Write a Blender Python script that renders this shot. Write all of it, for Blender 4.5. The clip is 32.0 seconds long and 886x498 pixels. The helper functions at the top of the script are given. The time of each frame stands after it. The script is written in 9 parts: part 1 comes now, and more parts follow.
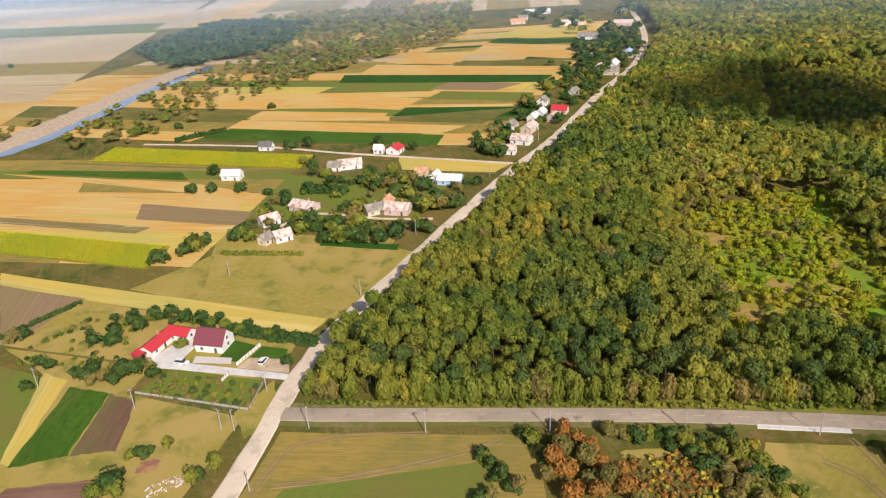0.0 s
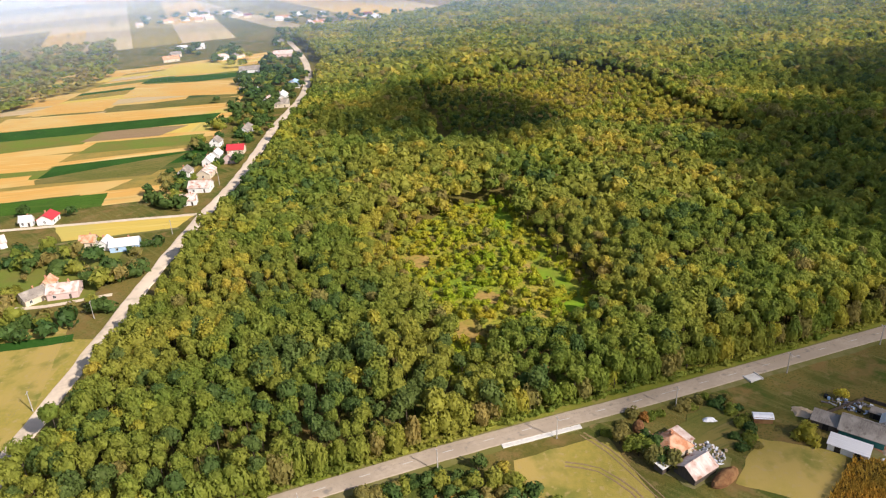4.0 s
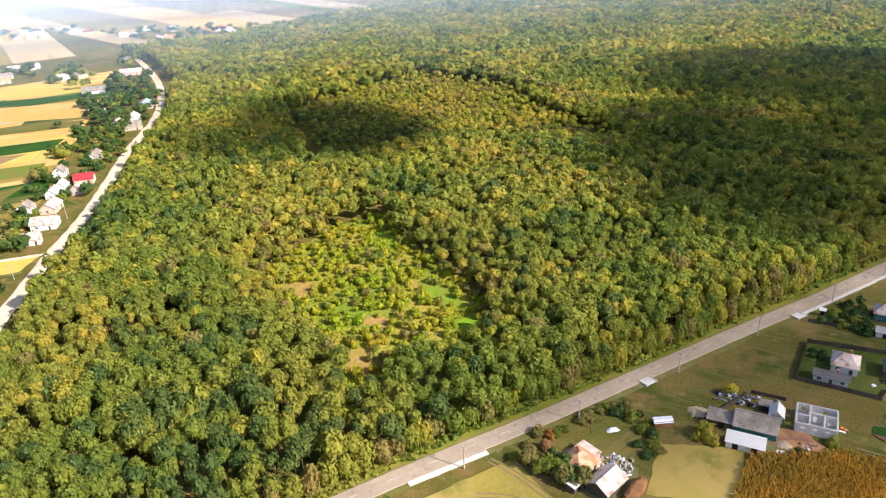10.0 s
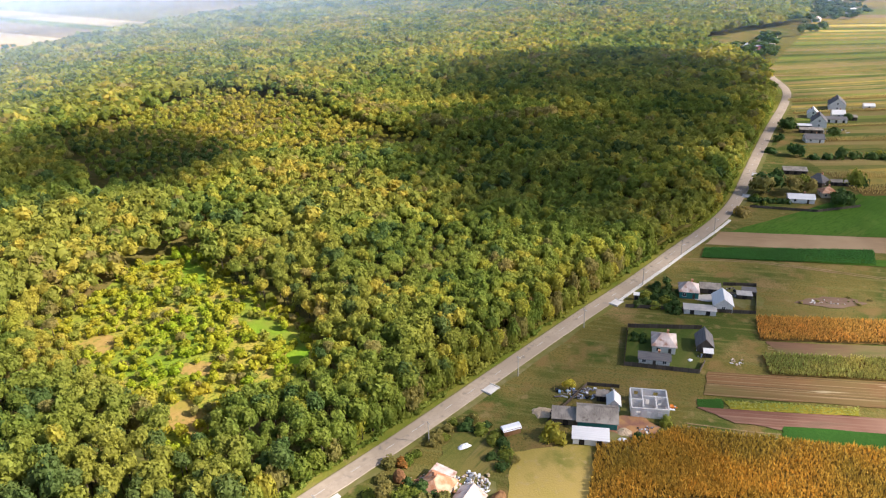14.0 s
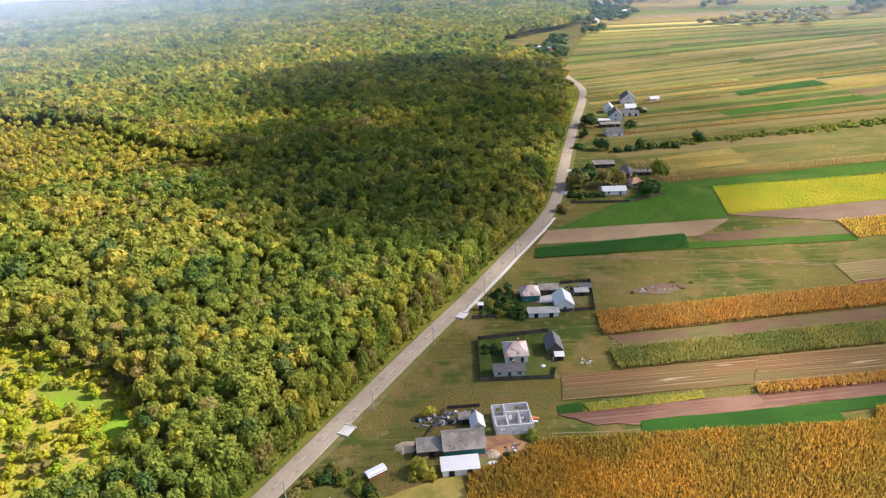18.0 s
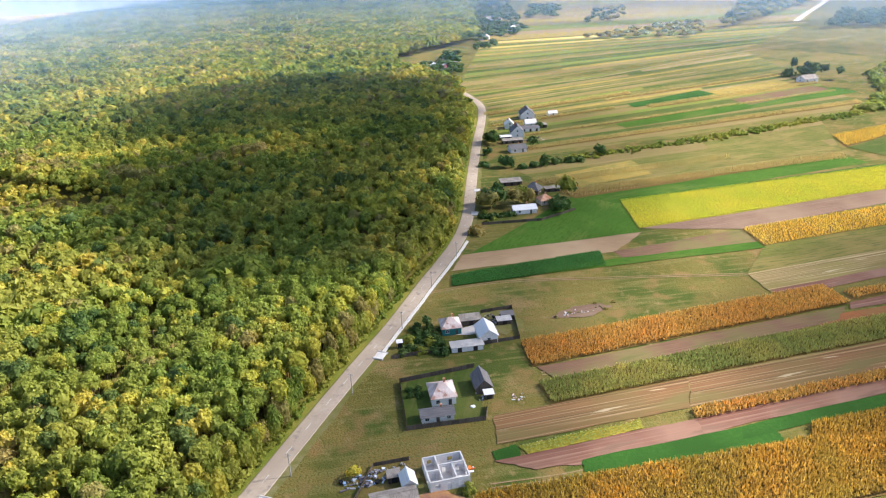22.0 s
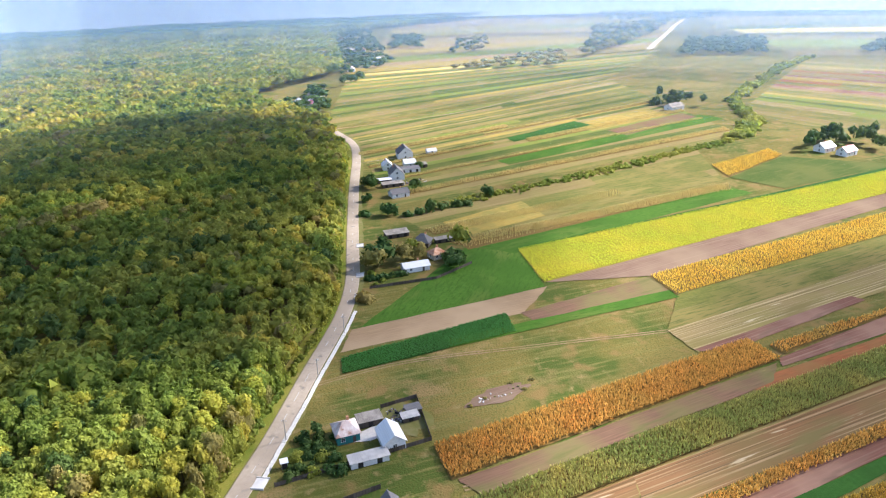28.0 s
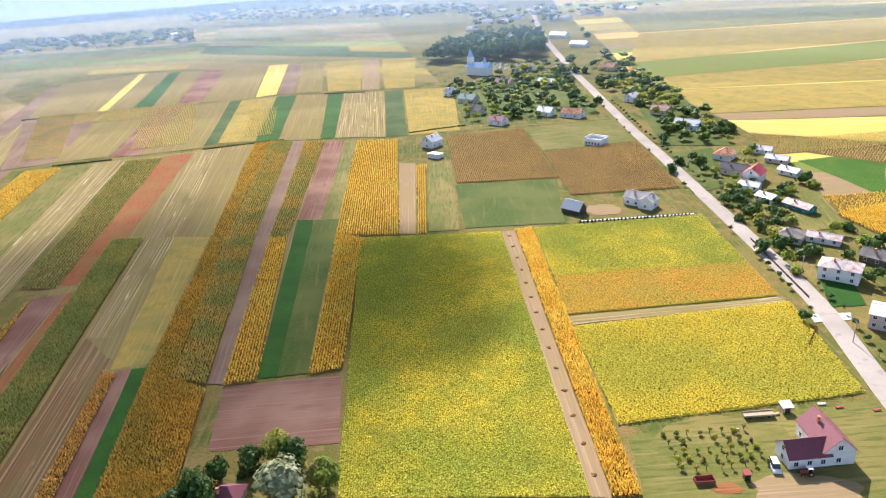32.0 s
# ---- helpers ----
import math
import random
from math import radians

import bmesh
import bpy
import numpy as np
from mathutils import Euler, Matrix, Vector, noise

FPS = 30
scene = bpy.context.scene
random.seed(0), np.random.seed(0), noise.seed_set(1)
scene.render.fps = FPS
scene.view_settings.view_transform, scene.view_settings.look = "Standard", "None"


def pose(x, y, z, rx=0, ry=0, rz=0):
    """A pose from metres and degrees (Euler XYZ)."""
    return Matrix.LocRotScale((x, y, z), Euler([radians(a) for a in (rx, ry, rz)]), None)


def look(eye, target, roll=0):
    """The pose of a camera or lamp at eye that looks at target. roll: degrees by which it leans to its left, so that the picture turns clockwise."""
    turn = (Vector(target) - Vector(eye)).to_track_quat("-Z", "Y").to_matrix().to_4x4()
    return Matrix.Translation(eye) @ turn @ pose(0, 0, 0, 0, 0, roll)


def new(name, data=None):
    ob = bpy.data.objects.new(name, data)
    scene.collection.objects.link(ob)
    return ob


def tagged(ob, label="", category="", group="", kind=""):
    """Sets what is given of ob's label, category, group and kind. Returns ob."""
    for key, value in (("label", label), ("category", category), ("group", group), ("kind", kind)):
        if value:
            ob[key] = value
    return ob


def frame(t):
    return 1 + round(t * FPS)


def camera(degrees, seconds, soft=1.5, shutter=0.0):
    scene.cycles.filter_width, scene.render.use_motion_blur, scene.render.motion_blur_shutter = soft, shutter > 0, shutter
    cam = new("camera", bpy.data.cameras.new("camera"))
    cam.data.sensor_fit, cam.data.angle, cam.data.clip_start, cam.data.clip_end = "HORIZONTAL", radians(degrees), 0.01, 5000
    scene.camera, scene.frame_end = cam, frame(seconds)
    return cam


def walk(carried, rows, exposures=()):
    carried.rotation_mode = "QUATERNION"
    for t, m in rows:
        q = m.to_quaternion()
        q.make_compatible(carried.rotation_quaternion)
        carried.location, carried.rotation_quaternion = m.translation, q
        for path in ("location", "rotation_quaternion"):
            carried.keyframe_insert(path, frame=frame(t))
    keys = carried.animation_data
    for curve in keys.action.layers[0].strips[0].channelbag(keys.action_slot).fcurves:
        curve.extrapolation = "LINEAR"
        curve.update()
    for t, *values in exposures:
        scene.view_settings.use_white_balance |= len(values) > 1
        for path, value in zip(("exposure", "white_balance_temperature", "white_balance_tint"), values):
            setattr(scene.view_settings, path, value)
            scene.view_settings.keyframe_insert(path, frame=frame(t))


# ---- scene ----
def aim(x, y, z, yaw, pitch, roll):
    """A camera pose from its place, its heading (left of +y), its pitch and its roll in degrees."""
    return pose(x, y, z, 0, 0, yaw) @ pose(0, 0, 0, 90 + pitch) @ pose(0, 0, 0, 0, 0, roll)


cam = camera(63.48, 32.0, soft=1.2)
PATH = [
    (0, aim(0.00, -0.00, 134.15, 0.010, -25.317, -3.356)),
    (0.5, aim(0.17, 7.35, 133.95, -5.436, -24.209, -3.202)),
    (1, aim(0.71, 13.19, 133.95, -10.821, -24.262, -3.075)),
    (1.5, aim(0.89, 15.01, 133.70, -14.773, -24.317, -3.026)),
    (2, aim(1.15, 16.07, 133.63, -17.146, -24.376, -3.058)),
    (2.5, aim(1.34, 17.34, 133.26, -19.842, -24.383, -2.961)),
    (3, aim(1.30, 18.50, 133.23, -22.194, -24.419, -2.906)),
    (3.5, aim(1.33, 19.57, 133.12, -24.660, -24.417, -2.834)),
    (4, aim(1.24, 20.79, 133.15, -26.443, -24.430, -2.803)),
    (4.5, aim(1.11, 22.01, 133.37, -27.676, -24.429, -2.741)),
    (6.5, aim(2.10, 26.33, 132.96, -30.724, -24.354, -2.729)),
    (7, aim(2.55, 27.34, 132.76, -31.357, -24.305, -2.722)),
    (7.5, aim(2.95, 28.55, 132.36, -32.104, -24.223, -2.672)),
    (8, aim(3.20, 29.46, 132.30, -32.797, -24.188, -2.654)),
    (8.5, aim(3.28, 30.41, 132.50, -33.685, -24.168, -2.588)),
    (9, aim(3.51, 31.43, 132.66, -34.780, -24.142, -2.524)),
    (9.5, aim(4.01, 32.38, 132.48, -35.953, -24.108, -2.509)),
    (10, aim(4.47, 33.44, 132.42, -37.485, -24.094, -2.483)),
    (10.5, aim(4.83, 34.44, 132.20, -39.190, -24.042, -2.424)),
    (11, aim(5.18, 35.72, 132.08, -41.204, -23.985, -2.373)),
    (11.5, aim(6.09, 36.99, 132.06, -43.134, -23.988, -2.444)),
    (12, aim(6.75, 38.24, 132.16, -45.083, -24.003, -2.429)),
    (12.5, aim(7.62, 39.86, 131.89, -47.247, -23.959, -2.392)),
    (13, aim(8.46, 41.17, 131.68, -49.339, -23.947, -2.407)),
    (13.5, aim(9.40, 42.72, 131.33, -51.644, -23.880, -2.372)),
    (14, aim(10.31, 44.17, 131.21, -53.658, -23.916, -2.359)),
    (14.5, aim(11.46, 45.76, 131.13, -55.868, -23.904, -2.393)),
    (16.5, aim(16.80, 51.73, 130.24, -65.048, -23.885, -2.398)),
    (17, aim(18.29, 53.16, 130.16, -67.382, -23.907, -2.459)),
    (17.5, aim(19.99, 55.22, 129.75, -68.926, -23.857, -2.377)),
    (18, aim(22.14, 57.03, 129.45, -69.281, -23.793, -2.395)),
    (18.5, aim(24.08, 58.44, 128.89, -69.278, -23.663, -2.402)),
    (19, aim(26.04, 59.49, 128.84, -69.479, -23.523, -2.481)),
    (19.5, aim(27.98, 60.74, 128.80, -70.349, -23.421, -2.473)),
    (20, aim(30.04, 62.24, 128.55, -71.572, -23.306, -2.403)),
    (20.5, aim(32.35, 63.48, 128.39, -72.962, -23.201, -2.446)),
    (21, aim(34.31, 64.48, 128.20, -74.516, -23.060, -2.440)),
    (21.5, aim(36.64, 65.48, 128.06, -76.241, -22.941, -2.512)),
    (22, aim(38.91, 66.77, 127.77, -77.914, -22.826, -2.354)),
    (22.5, aim(41.22, 67.93, 127.64, -79.587, -22.694, -2.451)),
    (23, aim(43.48, 69.13, 127.37, -80.931, -22.543, -2.267)),
    (23.5, aim(45.79, 70.60, 127.56, -82.181, -22.444, -2.098)),
    (24, aim(48.06, 71.57, 127.65, -83.239, -22.351, -2.026)),
    (24.5, aim(50.52, 72.36, 127.87, -84.299, -22.260, -1.973)),
    (25, aim(52.87, 73.26, 127.78, -85.345, -22.143, -1.874)),
    (25.5, aim(55.70, 73.92, 127.46, -86.192, -21.994, -1.845)),
    (26, aim(60.80, 74.69, 127.12, -87.409, -21.732, -2.198)),
    (26.5, aim(66.23, 75.88, 126.77, -88.466, -21.490, -2.154)),
    (28.5, aim(88.29, 79.17, 127.38, -89.211, -20.739, -1.680)),
    (29, aim(91.55, 75.85, 127.13, -99.914, -21.013, -2.230)),
    (29.5, aim(95.20, 72.71, 125.85, -116.185, -21.541, -3.070)),
    (30, aim(98.08, 71.43, 124.45, -136.381, -22.292, -3.861)),
    (30.5, aim(100.32, 72.03, 124.60, -148.174, -22.897, -3.835)),
    (31, aim(102.00, 72.41, 124.71, -155.140, -23.084, -3.746)),
    (31.5, aim(103.59, 72.90, 124.90, -159.770, -23.071, -3.629)),
    (32, aim(105.20, 73.09, 124.89, -160.960, -23.035, -3.476)),
]
walk(cam, PATH, exposures=((0, 0.02, 6800, 17), (2.0, 0.08, 6780, 17), (4.0, 0.34, 6750, 17), (7.5, 0.62, 6700, 17), (13.0, 0.88, 6650, 17), (19.0, 1.0, 6500, 17), (24.0, 1.36, 6150, 15), (26.5, 1.42, 6100, 15), (29.0, 1.36, 6100, 16), (31, 1.26, 6150, 17), (32.0, 1.08, 6200, 17)))

# ---- daylight ----
SUN_AZ, SUN_EL = radians(157.0), radians(36.0)  # clockwise from +y, and above the horizon
to_sun = Vector((math.sin(SUN_AZ) * math.cos(SUN_EL), math.cos(SUN_AZ) * math.cos(SUN_EL), math.sin(SUN_EL)))
world = bpy.data.worlds.new("world")
scene.world = world
world.use_nodes = True
wn = world.node_tree.nodes
sky = wn.new("ShaderNodeTexSky")
sky.sky_type, sky.sun_disc, sky.sun_elevation, sky.sun_rotation = "NISHITA", False, SUN_EL, SUN_AZ
sky.air_density, sky.dust_density = 1.0, 1.6
wn["Background"].inputs["Strength"].default_value = 0.105
world.node_tree.links.new(sky.outputs["Color"], wn["Background"].inputs["Color"])
sun_data = bpy.data.lights.new("sun", "SUN")
sun_data.energy, sun_data.angle, sun_data.color = 5.0, radians(0.9), (1.0, 0.95, 0.87)
sun = new("sun", sun_data)
sun.matrix_world = look(to_sun * 900, (0, 0, 0))


# ---- the clouds whose shadows lie on the forest and fields: thin-edged heaps high above, between the sun and the ground ----
def cloud_stuff(dense):
    m = bpy.data.materials.new("cloud")
    m.use_nodes = True
    n, l = m.node_tree.nodes, m.node_tree.links
    co = n.new("ShaderNodeTexCoord").outputs["Object"]
    grad = n.new("ShaderNodeTexGradient")
    grad.gradient_type = "SPHERICAL"
    l.new(co, grad.inputs["Vector"])
    tex = n.new("ShaderNodeTexNoise")
    tex.inputs["Scale"].default_value, tex.inputs["Detail"].default_value = 2.4, 4
    l.new(co, tex.inputs["Vector"])
    add = n.new("ShaderNodeMath")
    add.operation = "MULTIPLY_ADD"
    add.inputs[1].default_value = 0.9
    l.new(tex.outputs["Fac"], add.inputs[0])
    l.new(grad.outputs["Fac"], add.inputs[2])
    r = n.new("ShaderNodeMapRange")
    r.inputs["From Min"].default_value, r.inputs["From Max"].default_value, r.inputs["To Max"].default_value = 0.50, 0.82, dense
    l.new(add.outputs["Value"], r.inputs["Value"])
    clear, white, mixed = n.new("ShaderNodeBsdfTransparent"), n.new("ShaderNodeBsdfDiffuse"), n.new("ShaderNodeMixShader")
    white.inputs["Color"].default_value = (0.9, 0.9, 0.9, 1)
    l.new(r.outputs["Result"], mixed.inputs["Fac"])
    l.new(clear.outputs["BSDF"], mixed.inputs[1])
    l.new(white.outputs["BSDF"], mixed.inputs[2])
    l.new(mixed.outputs["Shader"], n["Material Output"].inputs["Surface"])
    return m


def cloud(x, y, rx, ry, turn, dense=0.82, high=520.0):
    """A flattened heap of cloud whose shadow falls round (x, y)."""
    bm = bmesh.new()
    bmesh.ops.create_icosphere(bm, subdivisions=4, radius=1)
    for v in bm.verts:
        swell = 1 + 0.16 * noise.noise(v.co * 2.3 + Vector((x, y, 0)))
        v.co = Vector((v.co.x * swell, v.co.y * swell, max(v.co.z * swell, -0.15) * 0.12))
    bm.normal_update()
    me = bpy.data.meshes.new("cloud")
    bm.to_mesh(me)
    bm.free()
    me.materials.append(cloud_stuff(dense))
    ob = new("cloud", me)
    at = Vector((x, y, 0)) + to_sun * (high / to_sun.z)
    ob.matrix_basis = Matrix.Translation(at) @ Matrix.Rotation(radians(turn), 4, "Z") @ Matrix.Diagonal((rx, ry, 300, 1))
    return tagged(ob, "thin white cloud above the view that shades the plain", "cloud", kind="structure")


cloud(252, 484, 72, 112, -18, 0.92)
cloud(176, 488, 40, 62, -18, 0.55)
cloud(612, 312, 165, 190, 0, 0.86)
cloud(374, 246, 92, 160, -33, 0.88)
cloud(310, 196, 58, 46, 0, 0.78)
cloud(480, 196, 84, 58, -10, 0.84)
cloud(206, -176, 44, 62, 25, 0.78)
# four more unseen thin clouds, added to dim the fields and farmyards
cloud(300, -125, 125, 165, 25, 0.50)
cloud(205, 108, 105, 50, -8, 0.52)
cloud(360, 84, 120, 70, -5, 0.42)
cloud(520, 80, 150, 90, 0, 0.28)


# ---- distance haze over the far plain put into tinted see-through rings, each denser upwards, and a glowing ring for the pale hills that close the view ----
def haze_veil_tint(share, high):
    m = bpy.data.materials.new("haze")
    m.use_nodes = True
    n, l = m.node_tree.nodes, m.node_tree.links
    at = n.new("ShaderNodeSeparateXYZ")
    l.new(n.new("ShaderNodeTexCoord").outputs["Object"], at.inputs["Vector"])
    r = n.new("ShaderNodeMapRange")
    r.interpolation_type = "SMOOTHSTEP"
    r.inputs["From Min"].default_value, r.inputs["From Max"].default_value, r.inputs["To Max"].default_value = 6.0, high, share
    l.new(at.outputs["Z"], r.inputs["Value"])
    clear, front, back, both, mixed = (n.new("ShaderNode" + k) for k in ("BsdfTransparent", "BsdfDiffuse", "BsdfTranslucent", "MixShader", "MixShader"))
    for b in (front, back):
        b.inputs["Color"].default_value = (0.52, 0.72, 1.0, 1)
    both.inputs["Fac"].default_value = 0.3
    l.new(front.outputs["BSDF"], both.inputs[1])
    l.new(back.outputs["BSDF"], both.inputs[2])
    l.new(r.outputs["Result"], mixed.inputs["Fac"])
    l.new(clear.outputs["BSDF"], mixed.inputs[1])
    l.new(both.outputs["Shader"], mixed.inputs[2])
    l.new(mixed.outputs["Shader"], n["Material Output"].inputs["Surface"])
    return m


def round_wall(radius, high, steps, mat, name, label, swell=0.0):
    """A closed ring of wall round the place, its top uneven where it swells."""
    me = bpy.data.meshes.new(name)
    ways = [(math.cos(6.2832 * i / steps), math.sin(6.2832 * i / steps)) for i in range(steps)]
    tops = [high * (1 + swell * noise.noise((c * 4, q * 4, 1.7))) for c, q in ways]
    me.from_pydata([(radius * c, radius * q, 0) for c, q in ways] + [(radius * c, radius * q, z) for (c, q), z in zip(ways, tops)], [],
                   [(i, (i + 1) % steps, steps + (i + 1) % steps, steps + i) for i in range(steps)])
    me.materials.append(mat)
    ob = new(name, me)
    ob.location = (40, 60, 0)
    return tagged(ob, label, "haze", kind="structure")


# rings added round the place; their bluish tint imitates haze building with distance
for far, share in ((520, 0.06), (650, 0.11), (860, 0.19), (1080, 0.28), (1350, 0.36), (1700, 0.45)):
    round_wall(far, 150, 96, haze_veil_tint(share, 70), "haze", "see-through bluish ring standing in for distance haze")
# emission in this ring stands in for pale hazy light at the horizon
far_glow = bpy.data.materials.new("distance_glow")
far_glow.use_nodes = True
glow = far_glow.node_tree.nodes["Principled BSDF"].inputs
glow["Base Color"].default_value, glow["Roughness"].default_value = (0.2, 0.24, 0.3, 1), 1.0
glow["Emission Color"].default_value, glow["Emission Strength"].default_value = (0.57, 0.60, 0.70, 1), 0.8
round_wall(2350, 240, 160, far_glow, "backdrop", "glowing pale blue backdrop ring for the hazy distance", 0.3)

# ---- materials ----
def material(name, base, second=None, scale=1.0, third=None, large=0.05, rough=0.85, bump=0.0, bump_scale=None, stretch=None,
             island=0.0, vary=0.0, metal=0.0, spec=0.3, translucent=0.0, space="Object", contrast=(0.35, 0.65), more=()):
    """Base colour broken by a second at fine scale and a third at large scale; optional grain along one way, random tone and relief."""
    m = bpy.data.materials.new(name)
    m.use_nodes = True
    n, l = m.node_tree.nodes, m.node_tree.links
    b = n["Principled BSDF"]
    b.inputs["Roughness"].default_value, b.inputs["Metallic"].default_value = rough, metal
    b.inputs["Specular IOR Level"].default_value = min(spec, 0.06) if rough > 0.88 else spec
    if space == "World":
        vec = n.new("ShaderNodeNewGeometry").outputs["Position"]
    else:
        vec = n.new("ShaderNodeTexCoord").outputs["Object"]

    def noise_of(s, detail, along=None):
        t = n.new("ShaderNodeTexNoise")
        t.inputs["Scale"].default_value, t.inputs["Detail"].default_value = s, detail
        if along:
            mp = n.new("ShaderNodeMapping")
            mp.vector_type = "TEXTURE"
            mp.inputs["Scale"].default_value = [1 / s for s in along[:3]]
            mp.inputs["Rotation"].default_value = (0, 0, radians(along[3]) if len(along) > 3 else 0)
            l.new(vec, mp.inputs["Vector"])
            l.new(mp.outputs["Vector"], t.inputs["Vector"])
        else:
            l.new(vec, t.inputs["Vector"])
        return t.outputs["Fac"]

    def ramp(fac, lo, hi):
        r = n.new("ShaderNodeMapRange")
        r.inputs["From Min"].default_value, r.inputs["From Max"].default_value = lo, hi
        l.new(fac, r.inputs["Value"])
        return r.outputs["Result"]

    def mix(fac, a, c):
        x = n.new("ShaderNodeMix")
        x.data_type = "RGBA"
        l.new(fac, x.inputs["Factor"])
        for k, v in (("A", a), ("B", c)):
            s = [i for i in x.inputs if i.name == k and i.type == "RGBA"][0]
            if isinstance(v, tuple):
                s.default_value = (*v, 1)
            else:
                l.new(v, s)
        return [o for o in x.outputs if o.type == "RGBA"][0]

    col = base
    if second:
        fine = noise_of(scale, 4, stretch)
        col = mix(ramp(fine, *contrast), col, second)
    if third:
        col = mix(ramp(noise_of(large, 3), 0.42, 0.62), col, third)
    for colour, size, lo, hi, along in more:
        col = mix(ramp(noise_of(size, 5, along), lo, hi), col, colour)
    if island or vary:
        tone = n.new("ShaderNodeNewGeometry").outputs["Random Per Island"] if island else n.new("ShaderNodeObjectInfo").outputs["Random"]
        amount = island or vary
        hsv = n.new("ShaderNodeHueSaturation")
        r = n.new("ShaderNodeMapRange")
        r.inputs["To Min"].default_value, r.inputs["To Max"].default_value = 1 - amount, 1 + amount
        l.new(tone, r.inputs["Value"])
        l.new(r.outputs["Result"], hsv.inputs["Value"])
        if isinstance(col, tuple):
            hsv.inputs["Color"].default_value = (*col, 1)
        else:
            l.new(col, hsv.inputs["Color"])
        col = hsv.outputs["Color"]
    if isinstance(col, tuple):
        b.inputs["Base Color"].default_value = (*col, 1)
    else:
        l.new(col, b.inputs["Base Color"])
    if bump:
        bp = n.new("ShaderNodeBump")
        bp.inputs["Distance"].default_value = bump
        l.new(noise_of(bump_scale or scale, 3, stretch), bp.inputs["Height"])
        l.new(bp.outputs["Normal"], b.inputs["Normal"])
    if translucent:
        tr = n.new("ShaderNodeBsdfTranslucent")
        if isinstance(col, tuple):
            tr.inputs["Color"].default_value = (*col, 1)
        else:
            l.new(col, tr.inputs["Color"])
        ms = n.new("ShaderNodeMixShader")
        ms.inputs["Fac"].default_value = translucent
        l.new(b.outputs["BSDF"], ms.inputs[1])
        l.new(tr.outputs["BSDF"], ms.inputs[2])
        l.new(ms.outputs["Shader"], n["Material Output"].inputs["Surface"])
    return m


def leaves(name, a, b, c, large=0.02, gain=2.3, island=0.22, see=0.36):
    a, b, c = (tuple(min(0.85, v * gain) for v in q) for q in (a, b, c))
    return material(name, a, b, 0.13, c, large, rough=0.6, island=island, translucent=see, space="World", spec=0.15)


